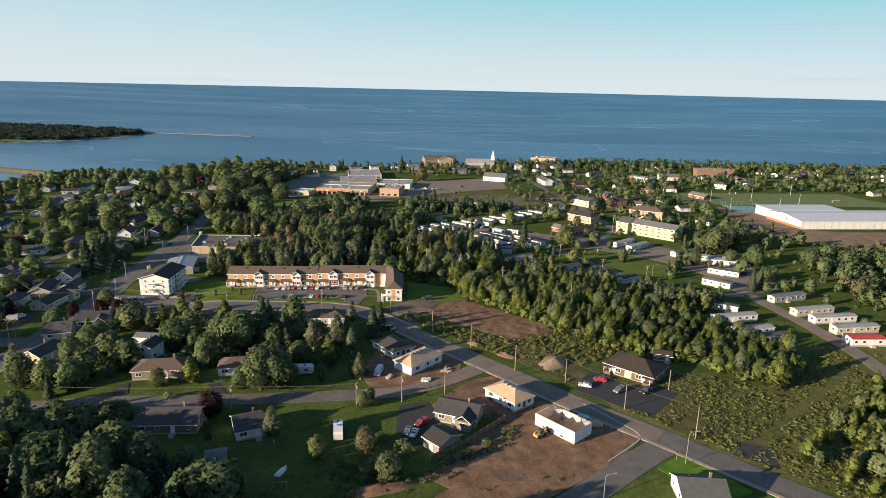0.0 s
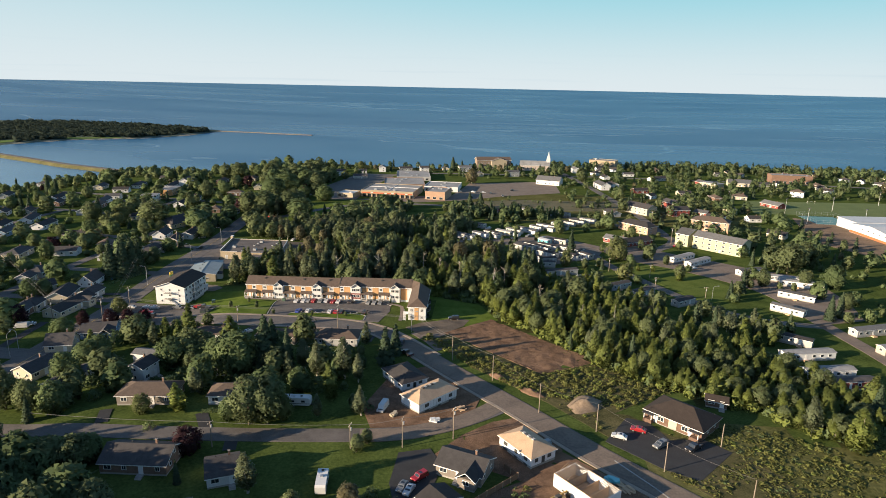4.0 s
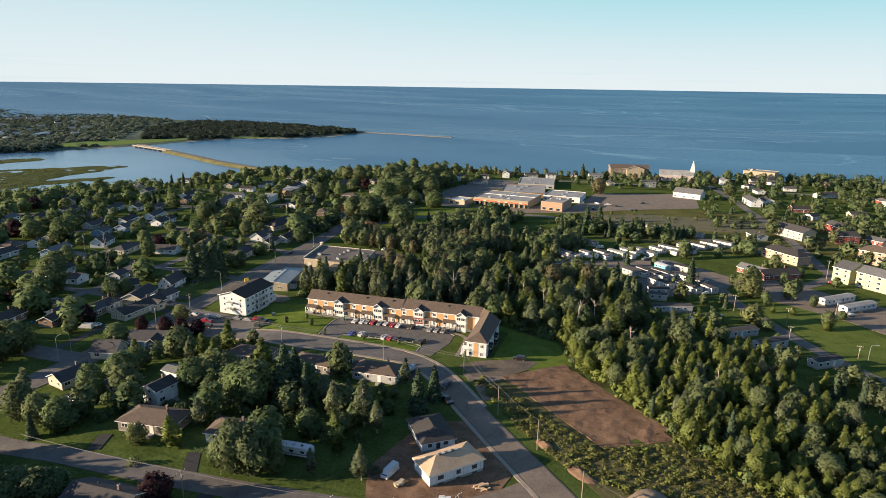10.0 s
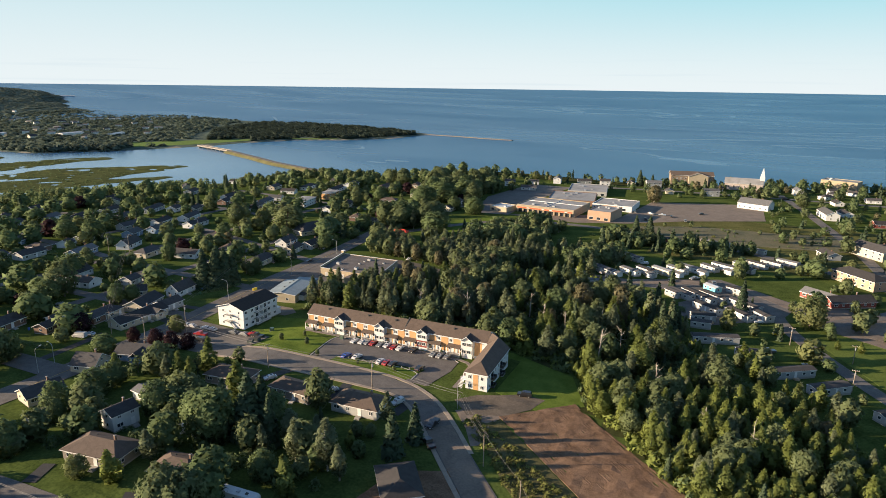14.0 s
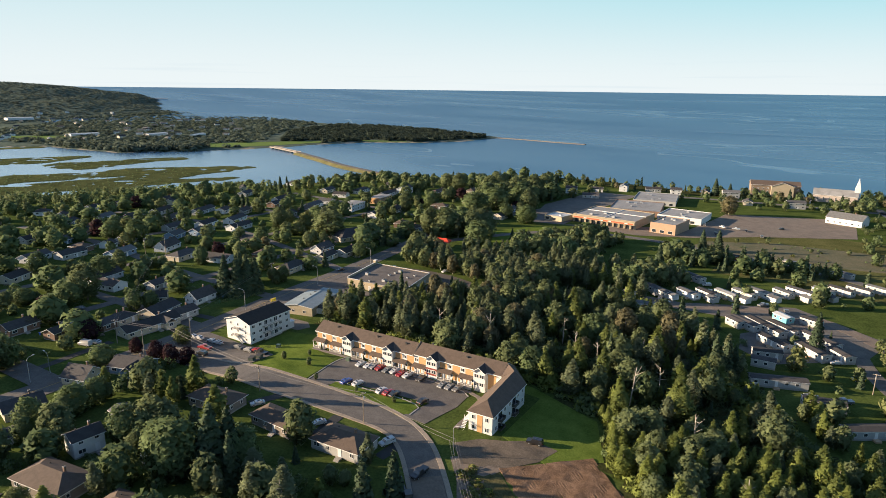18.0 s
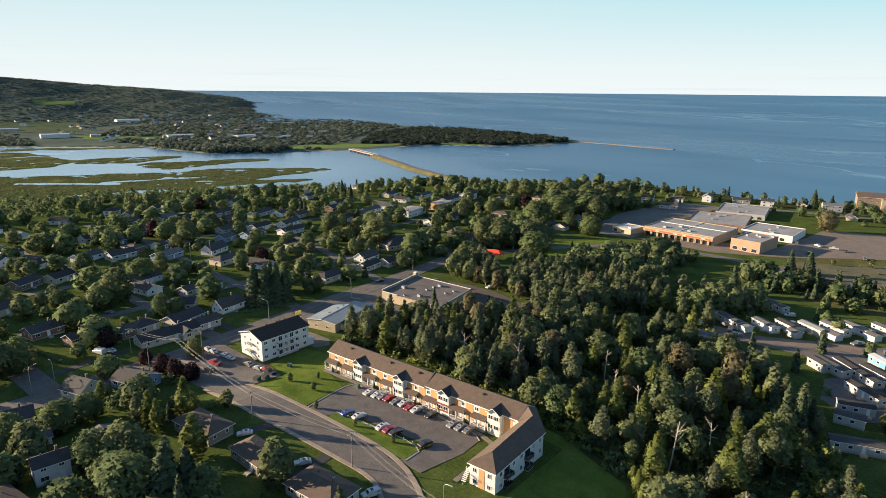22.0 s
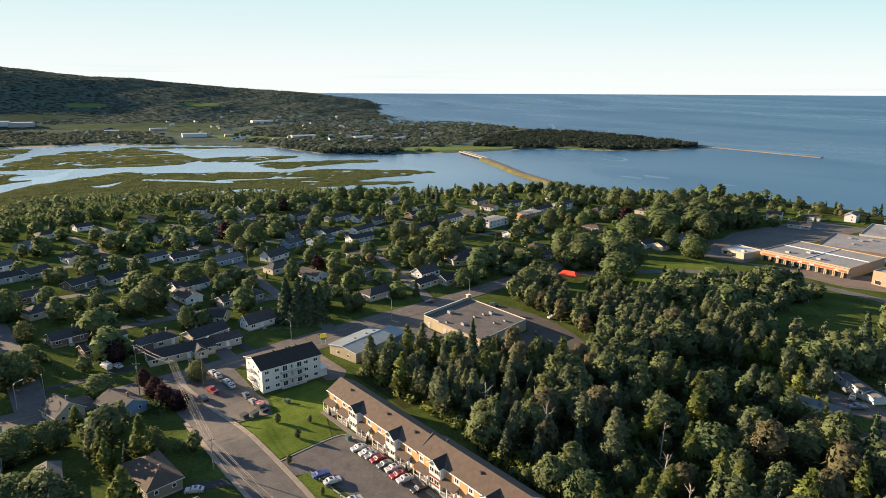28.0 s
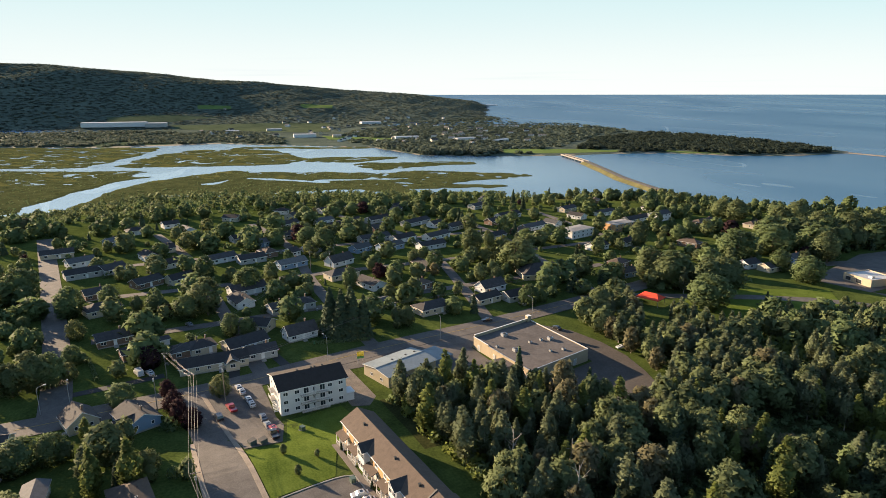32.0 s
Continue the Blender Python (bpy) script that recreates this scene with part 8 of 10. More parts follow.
for x, y, h, s in ((-89, 178, 6.6, 1), (-47, 180, 8.6, 0.8), (-48, 122, 10.3, 1), (-111, 238, 6.8, 1.1), (-106, 238, 5.0, 1), (-117, 237, 4.3, 1), (-220, 217, 8.8, 1), (-181, 217, 6.9, 1), (-149, 260, 7.8, 1), (-191, 462, 12.2, 1), (80, 392, 15.1, 1.2), (-168, 781, 10.4, 1),):
    plant("golden", x, y, h, s)
for x, y, h, s in ((-115, 176, 10.5, 1), (-127, 197, 10.9, 1), (-128, 216, 9.3, 1), (-88, 154, 8.2, 1), (-121, 159, 9.3, 1.2), (-63, 178, 7.0, 1), (-73, 206, 16.6, 1), (-78, 207, 13.7, 1), (-96, 207, 12.2, 1.2), (-89, 209, 10.1, 1), (-88, 214, 6.7, 1), (-73, 129, 8.0, 1), (-78, 124, 10.1, 1), (-61, 132, 6.2, 1), (-90, 119, 7.2, 1), (-56, 119, 8.0, 1), (-49, 198, 8.4, 1), (-154, 232, 8.2, 1.2), (-127, 209, 9.8, 1.3), (-62, 216, 12.3, 1), (-121, 193, 8.4, 1), (-179, 212, 12.5, 1), (-281, 193, 17.0, 1.2), (-240, 198, 6.2, 1),):
    plant("maple", x, y, h, s)
for x, y, h, s in ((-249, 213, 14.3, 1.2), (-256, 228, 11.3, 1), (-243, 245, 8.3, 1.2), (-227, 257, 11.6, 1.2), (-200, 271, 10.4, 1), (-197, 277, 8.6, 1), (-208, 244, 8.8, 1.2), (-195, 217, 7.7, 1), (-321, 249, 8.3, 1.2), (-287, 272, 13.3, 1), (-257, 288, 13.2, 1.2), (-319, 345, 14.9, 1.3), (-338, 339, 12.5, 1.2), (-250, 386, 12.8, 1), (-181, 399, 10.9, 1), (-168, 561, 13.1, 1), (-147, 554, 15.4, 1.2), (-243, 563, 13.4, 1), (-240, 334, 11.7, 1), (-390, 199, 7.1, 1), (116, 372, 4.6, 1), (87, 380, 4.8, 1), (-141, 472, 17.2, 1.3), (-196, 560, 20.0, 1.4),):
    plant("maple", x, y, h, s)
for x, y, h, s in ((-195, 593, 20.0, 1.4), (-183, 615, 20.0, 1.4), (-172, 485, 20.0, 1.2), (184, 353, 13.8, 1),):
    plant("maple", x, y, h, s)
for x, y, h, s in ((-46, 207, 13.5, 1), (-37, 208, 15.2, 1), (-32, 206, 10.9, 1), (-44, 147, 11.7, 1.2), (-26, 185, 10.0, 1), (-52, 213, 11.4, 1.3), (-46, 216, 9.8, 1.2), (-241, 434, 20.0, 1.2), (-162, 479, 14.5, 1),):
    plant("poplar", x, y, h, s)
for x, y, h, s in ((-66, 161, 7.9, 1.1), (-155, 245, 6.6, 1), (-144, 246, 7.4, 1), (-137, 247, 7.7, 1), (-132, 250, 6.8, 1),):
    plant("purple", x, y, h, s)
for x, y, h, s in ((-119, 171, 8.3, 1), (-64, 216, 13.9, 1), (-62, 148, 6.8, 0.8), (-103, 133, 12.4, 1), (-95, 128, 14.4, 1), (-84, 123, 17.7, 1), (-66, 125, 12.5, 1.5), (-64, 128, 9.1, 1.2), (-57, 210, 15.4, 1), (-65, 211, 19.5, 1.4), (-64, 215, 17.0, 1.3), (-128, 232, 4.8, 1), (-184, 307, 20.0, 1.3), (-179, 310, 20.0, 1.3), (-177, 314, 20.0, 1.3), (-176, 318, 17.9, 1.3), (-183, 315, 20.0, 1.2), (-130, 497, 8.2, 1.2), (-327, 629, 15.6, 1), (-391, 530, 17.9, 1), (-392, 541, 12.2, 1), (53, 395, 16.8, 1), (-25, 465, 20.0, 1), (-18, 545, 14.2, 1.4),):
    plant("spruce", x, y, h, s)
for x, y, h, s in ((-9, 548, 14.2, 1.4), (-195, 719, 16.1, 1.5), (-55, 793, 17.2, 1.4), (-46, 823, 12.8, 1.4), (123, 325, 9.4, 1), (156, 298, 11.9, 1), (163, 304, 12.1, 1), (143, 363, 7.1, 1),):
    plant("spruce", x, y, h, s)
for x, y, h, s in ((-19, 143, 8.2, 1.2), (-25, 687, 17.8, 1.2), (203, 287, 11.5, 1),):
    plant("tan", x, y, h, s)

# ---- vehicles ----
car("sedan", 0, -78.4, 281.2, 86)
car("sedan", 0, -75.3, 281.8, 86)
car("sedan", 1, -73.3, 282.3, 86)
car("sedan", 2, -71.0, 282.7, 86)
car("sedan", 5, -67.9, 282.8, 86)
car("sedan", 0, -65.4, 283.6, 86)
car("sedan", 2, -62.3, 283.1, 86)
car("sedan", 0, -59.9, 283.5, 86)
car("sedan", 3, -54.6, 284.1, 86)
car("sedan", 1, -46.4, 284.4, 86)
car("sedan", 1, -43.8, 284.7, 86)
car("sedan", 5, -41.1, 285.1, 86)
car("sedan", 4, -72.9, 267.5, -96)
car("sedan", 0, -68.9, 268.6, -96)
car("sedan", 0, -59.5, 269.1, -96)
car("sedan", 2, -56.9, 269.3, -96)
car("sedan", 3, -54.7, 269.5, -96)
car("sedan", 3, -44.9, 271.0, -96)
car("sedan", 0, -150.9, 265.8, 4)
car("sedan", 0, -148.0, 266.3, 4)
car("sedan", 0, -141.2, 267.2, 4)
car("sedan", 0, -138.0, 267.5, 4)
car("sedan", 5, -128.3, 269.0, 4)
car("sedan", 1, -122.6, 269.2, 4)
car("suv", 2, -119.1, 270.0, 4)
car("pickup", 3, -116.1, 269.4, 4)
car("suv", 3, -133.9, 257.4, 4)
car("pickup", 2, -137.9, 261.5, 10)
car("van", 0, -20.5, 189.5, 80)
car("pickup", 3, -24.9, 233.1, -42)
car("pickup", 3, -20.1, 230.2, -42)
car("sedan", 0, 47.0, 183.2, -20)
car("sedan", 2, 53.0, 187.6, -20)
car("suv", 5, 57.4, 180.4, 40)
car("pickup", 3, 66.2, 180.4, 40)
car("suv", 2, -4.9, 157.7, 50)
car("sedan", 0, -6.7, 152.3, 75)
car("sedan", 5, -8.5, 153.4, 75)
car("sedan", 0, -61.3, 243.2, 60)
car("suv", 0, -39.1, 246.2, 70)
car("sedan", 0, -84.2, 240.8, 60)
car("sedan", 0, -174.9, 240.7, 20)
car("sedan", 1, -140.8, 236.0, 0)
car("van", 0, -176.1, 237.4, 15)
car("sedan", 2, -177.8, 282.8, 40)
car("sedan", 3, -170.1, 371.2, 80)
car("sedan", 0, -238.2, 281.4, 20)
car("sedan", 0, -181.7, 397.4, 10)
car("sedan", 3, -149.9, 392.5, 10)
car("sedan", 0, -122.7, 402.7, 80)
car("sedan", 5, -218.6, 257.3, 20)
car("sedan", 1, -275.0, 215.5, 60)
car("pickup", 3, -23.8, 239.7, 88)
car("suv", 3, -6.6, 269.6, 10)
car("sedan", 6, 67.3, 374.8, 30)
car("sedan", 0, 60.4, 386.9, 30)
car("sedan", 5, 54.4, 350.3, 10)
car("sedan", 0, 120.6, 378.5, 30)
car("sedan", 2, 125.3, 435.4, 30)
car("suv", 0, 0.6, 463.7, 30)

# ---- poles and street lamps ----
pole("wood", -24.9, 168.2, 7.3, 80)
pole("wood", -11.4, 170.5, 8.8, 80)
pole("wood", 1.6, 176.5, 9.4, 70)
pole("plain", 11.2, 214.1, 9.0, 0)
pole("plain", 25.5, 194.1, 9.6, 0)
pole("plain", 41.1, 185.8, 8.6, 0)
pole("plain", 55.9, 169.1, 8.4, 0)
pole("plain", 71.2, 153.5, 9.9, 0)
pole("lamp", 63.9, 141.2, 9.6, 0)
pole("plain", -3.4, 228.1, 9.2, 0)
pole("wood", -61.0, 163.9, 7.6, 80)
pole("lamp", 39.1, 126.3, 7.0, 0)
pole("plain", 73.9, 182.6, 7.0, 0)
pole("wood", -90.8, 247.3, 8.7, 80)
pole("wood", -51.3, 250.9, 9.7, 80)
pole("wood", -144.7, 260.7, 12.0, 80)
pole("lamp", -161.2, 218.1, 7.6, 180)
pole("wood", -168.8, 245.6, 9.6, 60)
pole("lamp", -21.9, 252.3, 8.8, 0)
pole("lamp", -159.5, 298.1, 10.0, 200)
pole("lamp", -160.9, 344.3, 9.9, 200)
pole("lamp", -166.0, 391.7, 9.3, 200)
pole("lamp", -158.3, 210.7, 9.1, 100)
pole("wood", -143.9, 241.5, 13.0, 60)
pole("wood", -182.9, 334.3, 10.0, 60)
pole("wood", -185.6, 374.0, 10.7, 60)
pole("lamp", -269.5, 383.2, 12.0, 200)
pole("wood", -273.3, 334.3, 11.1, 60)
pole("wood", -277.9, 324.6, 11.1, 60)
pole("wood", 71.4, 365.1, 7.7, 0)
pole("wood", 91.5, 355.4, 7.5, 0)
pole("wood", 88.0, 327.7, 8.3, 0)
pole("lamp", 113.2, 320.5, 7.2, 0)
pole("wood", 108.9, 316.9, 7.4, 0)
pole("wood", 114.5, 376.9, 7.0, 0)
pole("wood", 123.5, 441.9, 11.0, 0)
pole("wood", 125.0, 509.4, 10.5, 0)
pole("wood", 134.2, 340.0, 8.4, 0)

# ---- kerbs and markings ----
def far_from_road(px, py, pad=1.6):
    ok = np.ones(px.shape, bool)
    for a, c, r in ROADS:
        ok &= (px - a) ** 2 + (py - c) ** 2 > (r + pad) ** 2
    return ok & (inside(px, py, ((43, 181), (51, 195), (57, 193), (61, 184), (70, 186), (76, 180), (64, 166), (56, 170))) < -0.5)


def beside(line, off):
    """The same line, set off to its left by off metres."""
    out = []
    for i, p in enumerate(line):
        a, c = Vector(line[max(i - 1, 0)]), Vector(line[min(i + 1, len(line) - 1)])
        d = (c - a).normalized()
        out.append((p[0] - d.y * off, p[1] + d.x * off))
    return out


ribbon("kerb", "pale concrete kerb and gutter along the street", "kerb", beside(CURVE[3:-1], 4.75), 1.2, KERB, 0.2)
ribbon("kerb", "pale concrete kerb along the inner side of the street", "kerb", beside(CURVE[12:15], -4.5) + [(-45, 261.4), (-62, 262.2), (-84, 261.6), (-110, 260.1), (-135, 256.9), (-152, 254.8)], 1.3, KERB, 0.2)
ribbon("kerb", "concrete kerb round the building site corner", "kerb", ((44, 141.5), (55, 151.5), (56.5, 154.5), (54.5, 158.5), (44, 172)), 0.4, CONCRETE, 0.2)
ribbon("kerb", "kerb along the parking lot island", "kerb", ((-76.5, 266.3), (-44, 270.6), (-43.5, 262.2)), 0.35, CONCRETE, 0.2)
ribbon("kerb", "kerb between the parking lot and the front lawns", "kerb", ((-86.5, 282.9), (-62, 284.7), (-40, 286.1), (-35.8, 283.2)), 0.3, CONCRETE, 0.2)
ribbon("kerb", "kerb between lawn and parking lot", "kerb", ((-87.0, 282.8), (-88.1, 278.6), (-84.6, 261.4)), 0.35, CONCRETE, 0.2)
ribbon("street_dust", "earth-stained asphalt by the building site", "road", ((62, 154.3), (51.5, 163.7), (41.5, 172.6), (31, 183.5), (23, 192.5), (10, 206), (1, 215.2), (-11.5, 228.5), (-22, 240)), 7.6, DUSTY_ASPHALT, 0.15)
ribbon("street_dust", "earth-stained asphalt of the side street", "road", ((14, 198), (6, 188), (-4, 181), (-15, 176), (-24, 174.5)), 6.2, DUSTY_ASPHALT, 0.16)
ribbon("road_marking", "faded yellow centre line on the main road", "marking", ((-177, 440), (-167, 372), (-163, 326), (-159, 294), (-154.5, 262), (-152.5, 230), (-151, 205)), 0.22, mat("faded_yellow_paint", (0.30, 0.22, 0.08), 0.8, 0.3, 0.8), 0.17)
for k in range(9):
    x = -79.6 + k * 2.55
    ribbon("road_marking", "faded white parking bay line", "marking", ((x, 279.4 + 0.063 * (x + 79)), (x - 0.2, 283.0 + 0.063 * (x + 79))), 0.10, CONCRETE, 0.115, step=3)

for x0, y0, x1, y1 in ((-100, 178, -97, 171), (-72, 180, -66, 171), (-56, 163, -58, 170), (-83, 250, -87, 240), (-60, 250, -58, 238), (-36, 252, -37, 240), (-172, 245, -168, 214), (-186, 280, -162, 284), (-175, 268, -160, 266)):
    ribbon("driveway", "narrow asphalt drive leading to a garage", "driveway", ((x0, y0), (x1, y1)), 3.4, FRESH_ASPHALT, 0.075)
patch("lawn", "mown lawn with a low hump beside the apartment block", "lawn", ((-124, 275), (-126, 292), (-106, 296), (-104.5, 284), (-88.5, 278.5), (-85.8, 262.4), (-110.4, 261), (-110, 271.6)), mat("mown_lawn", (0.080, 0.122, 0.022), 0.95, 0.25, 2.0, bump=0.3, second=(0.132, 0.172, 0.036), spec=0.0, stain=0.2), 0.06)
patch("lawn", "mown grass islands along the street", "lawn", ((-76, 262), (-76, 266), (-44.5, 270.2), (-44, 262.5), (-50, 261)), MATS["mown_lawn"], 0.12)
patch("lawn", "mown lawn behind the row houses", "lawn", ((-16, 268), (-17, 296), (-60, 300), (-60, 304), (-22, 302), (3, 292), (12, 272), (0, 262)), MATS["mown_lawn"], 0.05)
patch("lawn", "green strip of the park with mown grass", "lawn", ((-164, 470), (-159, 504), (-134, 551), (-106, 523), (-122, 470)), MATS["mown_lawn"], 0.06)

patch("rough_verge", "rough weedy ground between field and street", "ground", ((-16, 250), (-9, 253), (28, 220.5), (46, 232.5), (66, 214), (50, 199), (40, 190), (22, 207), (4, 223)), mat("weedy_earth", (0.074, 0.078, 0.032), 0.95, 0.4, 2.0, bump=0.5, second=(0.128, 0.112, 0.056), spec=0.0, stain=0.4), 0.06)

patch("rough_verge", "rough weedy roadside earth by the curving street", "ground", ((72, 152), (24, 206), (27, 211), (42, 197), (52, 197), (62, 186), (78, 182), (86, 170), (96, 140)), MATS["weedy_earth"], 0.045)
woods("scrub", "low weeds along the roadside", ((74, 152), (26, 206), (29, 211), (44, 194), (44, 180), (58, 168), (66, 164), (80, 150)), 1.9, {"weed": 3, "shrub": 1}, 57, (1.5, 4.0), keep=0.6, hole=lambda px, py: far_from_road(px, py), leaves=240, category="scrub")

# ---- cables ----
def at(x, y, h):
    return (x, y, ground(x, y) + h)


wires("power_line", "black power cables along the curving street", (at(-169, 246, 9.4), at(-145, 252, 10.5), at(-91, 247, 8.6), at(-51, 251, 9.6), at(-18, 246, 9.0), at(-3, 228, 8.8)), 4, 0.8)
wires("power_line", "black cables along the shaded side street", (at(-110, 162, 8), at(-61, 164, 7.6), at(-25, 168, 7.4), at(-11, 171, 8.8), at(2, 177, 9.3)), 2, 0.5)
wires("power_line", "black cable beside the new houses", (at(-3, 228, 9.1), at(11, 214, 9), at(25, 194, 9.4), at(41, 186, 8.6), at(56, 169, 8.4), at(71, 154, 9.8)), 1, 0.5)
wires("power_line", "pale power cables across the yards", (at(-169, 246, 9.4), at(-273, 334, 11), at(-278, 325, 11)), 3, 1.2)
wires("power_line", "black power cables beside the main road", (at(-145, 252, 10.5), at(-183, 334, 9.9), at(-186, 374, 10.5), at(-192, 440, 10)), 3, 0.8)

# ---- more homes of the far town ----
rng = random.Random(33)
def free(x, y, r):
    return all((x - a) ** 2 + (y - c) ** 2 > (r + s) ** 2 for a, c, s in SPOTS) and all((x - a) ** 2 + (y - c) ** 2 > (r + s - 1) ** 2 for a, c, s in ROADS)


count = 0
for i in range(900):
    if count >= 95:
        break
    if i % 3:
        x, y = rng.uniform(110, 620), rng.uniform(520, 860)
    else:
        x, y = rng.uniform(-460, -200), rng.uniform(215, 640)
    if 220 < x < 440 and 380 < y < 665 or not free(x, y, 6):
        continue
    home(rng.choice(("wk", "ws", "ck", "gk", "tn", "wk", "rs", "ck", "wh")), x, y, rng.choice((10, 100, 15, 105, -40, 50)), rng.uniform(9, 15), 8)
    count += 1

for k, (x, y) in enumerate(((-158, 742), (-138, 764), (-112, 778), (-88, 772), (-64, 792), (-40, 788), (22, 800), (96, 812), (-150, 700), (-176, 716), (-20, 756), (18, 760))):
    home(("wk", "ws", "gk", "wk", "ck", "gs")[k % 6], x, y, (15, 100, 20)[k % 3], 11 + k % 3 * 2, 8.5, storeys=1 + k % 2)
mobile_home("d", 26.3, 409.8, -38, 14.0, 4.3)
mobile_home("w", -17.0, 408.0, 9, 16.0, 4.6)
mobile_home("d", 58.0, 343.5, 12, 13.0, 4.3)
mobile_home("d", 70.3, 332.0, 36, 15.0, 4.3)
mobile_home("d", 80.8, 322.8, 40, 14.0, 4.3)
mobile_home("d", 97.0, 310.0, 38, 12.0, 4.3)
car("pickup", 5, 63.5, 352.0, 30)
car("sedan", 0, 75.5, 343.0, 100)
for x, y, h in ((88, 369.2, 4.6), (96, 369.4, 4.8), (105.8, 352.7, 5.0)):
    plant("young", x, y, h, 1.3)
mobile_home("d", 0.6, 396.0, 76, 18.0, 5.0)
home("ws", -27.5, 423.0, -30, 5.0, 4.0, shed=1)
mobile_home("d", 40.8, 412.6, -38, 14.0, 4.3)
mobile_home("d", 54.4, 406.1, -38, 16.0, 4.3)
mobile_home("g", 39.0, 393.1, -40, 14.0, 4.3)
mobile_home("g", -7.6, 470.9, -36, 14.0, 4.3)
car("sedan", 5, -17.7, 431.6, -40)
car("suv", 5, -13.8, 426.8, 100)
car("pickup", 5, -10.2, 421.0, 50)
car("pickup", 0, -21.0, 439.2, 100)
car("suv", 5, 4.0, 452.9, -40)
car("sedan", 3, 17.8, 435.6, 100)
car("pickup", 5, 39.4, 440.8, 100)
car("suv", 3, 52.1, 428.1, -40)
car("sedan", 3, 45.2, 401.5, -40)
car("pickup", 5, 29.4, 445.3, 50)
car("pickup", 0, -19.6, 628.7, -40)
car("pickup", 0, -10.4, 627.4, 10)
car("sedan", 3, -3.0, 624.8, 100)
car("pickup", 3, -19.9, 601.6, 100)
car("pickup", 5, 9.1, 610.0, 100)
car("pickup", 5, -32.7, 629.3, 100)
car("sedan", 3, 17.8, 649.5, 50)

# ---- woods ----
SPOT = np.array(SPOTS)
ROAD = np.array(ROADS)


# more homes of the park's upper row, each with its lean-to
for k, (hx, hy, turn) in enumerate(((4.5, 444.6, -36), (19.6, 455.4, -33), (59.5, 490.5, -31), (67.5, 497.5, -30), (76, 504, -28))):
    mobile_home("dgd"[k % 3], hx, hy, turn, 11, 4.3)
for hx, hy in ((-9, 431), (8, 438), (21, 446), (33, 456), (46, 466), (56, 474)):
    home("ws" if hx % 2 else "gs", hx, hy, -34, 4.5, 4.0, shed=1)

# houses of the town across the lagoon
far_rng = random.Random(71)
for k in range(28):
    a, c = far_rng.uniform(0, 1), far_rng.uniform(0, 1)
    fx, fy = -1240 - 560 * a - 330 * c, 1180 + 430 * a - 260 * c
    home(("ws", "wk", "cs", "wk")[k % 4], fx, fy, far_rng.uniform(20, 70), far_rng.choice((12, 15, 15, 21)), 9, storeys=2, ev=7.0)


def clear(px, py, pad=1.0, road_pad=1.0):
    ok = np.ones(px.shape, bool)
    for a, c, s in SPOT:
        ok &= (px - a) ** 2 + (py - c) ** 2 > (s * 0.8 + pad) ** 2
    for k in range(0, len(px), 400):
        d = (px[k:k + 400, None] - ROAD[None, :, 0]) ** 2 + (py[k:k + 400, None] - ROAD[None, :, 1]) ** 2
        ok[k:k + 400] &= (d > (ROAD[None, :, 2] + road_pad) ** 2).all(1)
    return ok


GREEN = ((80, 374), (94, 388), (112, 377), (132, 345), (120, 318), (108, 316), (102, 328), (85, 365))
DRIVE = ((43, 181), (51, 195), (57, 193), (61, 184), (70, 186), (76, 180), (64, 166), (56, 170))
NEAR_WOOD = ((5, 293), (14, 271), (34, 252), (48, 232), (66, 217), (92, 203), (110, 185), (126, 200), (120, 238), (95, 260), (76, 286), (40, 300))
EDGE_WOOD = ((64, 219), (92, 203), (110, 185), (126, 200), (120, 236), (98, 246), (78, 238))
wood_trees(EDGE_WOOD, 4.2, {"young": 7, "alder": 4, "ash": 2}, 8, (4.5, 8.0), 125, 1.25)
woods("woodland", "young bright green trees beside the field", NEAR_WOOD, 4.5, {"young": 6, "alder": 4, "poplar": 1.5, "ash": 2, "spruce": 0.4}, 9, (6, 11.5), hole=lambda px, py: (inside(px, py, EDGE_WOOD) < 0) & clear(px, py), leaves=1900, trunks=True)
woods("woodland", "dense mixed wood of green and grey-green trees", WOOD_MAIN, 5.6, {"poplar": 3, "alder": 6, "ash": 4, "tan": 0.7, "spruce": 1.4, "young": 2.5, "maple": 1}, 3, (4.5, 15.5), slim=1.0, skew=1.3, keep=0.86, hole=lambda px, py: (inside(px, py, NEAR_WOOD) < 0) & (px > -48) & clear(px, py) & (ripple(px, py, 13, 5.0) < 0.6 - 0.45 * smooth(330, 370, py)), leaves=1500, trunks=True)
woods("woodland", "dark undergrowth of bushes on the wood's floor", WOOD_MAIN, 3.4, {"bush": 5, "shrub": 1}, 65, (4, 11), hole=lambda px, py: (inside(px, py, WOOD_MAIN) > 8) & (py > 300) & clear(px, py, 0.5, 1), leaves=260)
woods("woodland", "tall grey-green poplars turning tan behind the row houses", WOOD_MAIN, 5.2, {"poplar": 6, "tan": 0.8, "ash": 2.2, "alder": 1.2, "spruce": 0.4}, 33, (8, 16), slim=0.92, keep=0.94, hole=lambda px, py: (px <= -48) & clear(px, py) & (ripple(px, py, 13, 5.0) < 0.7 - 0.8 * smooth(360, 400, py)), leaves=1250, trunks=True)
woods("woodland", "undergrowth of shrubs along the wood's edge", WOOD_MAIN, 3.0, {"bush": 1, "shrub": 2}, 4, (8, 15), hole=lambda px, py: inside(px, py, WOOD_MAIN) < 10, leaves=300)
PARK_LAWN = ((-131, 460), (-115, 454), (-122, 490), (-104, 523), (-134, 551), (-160, 504))
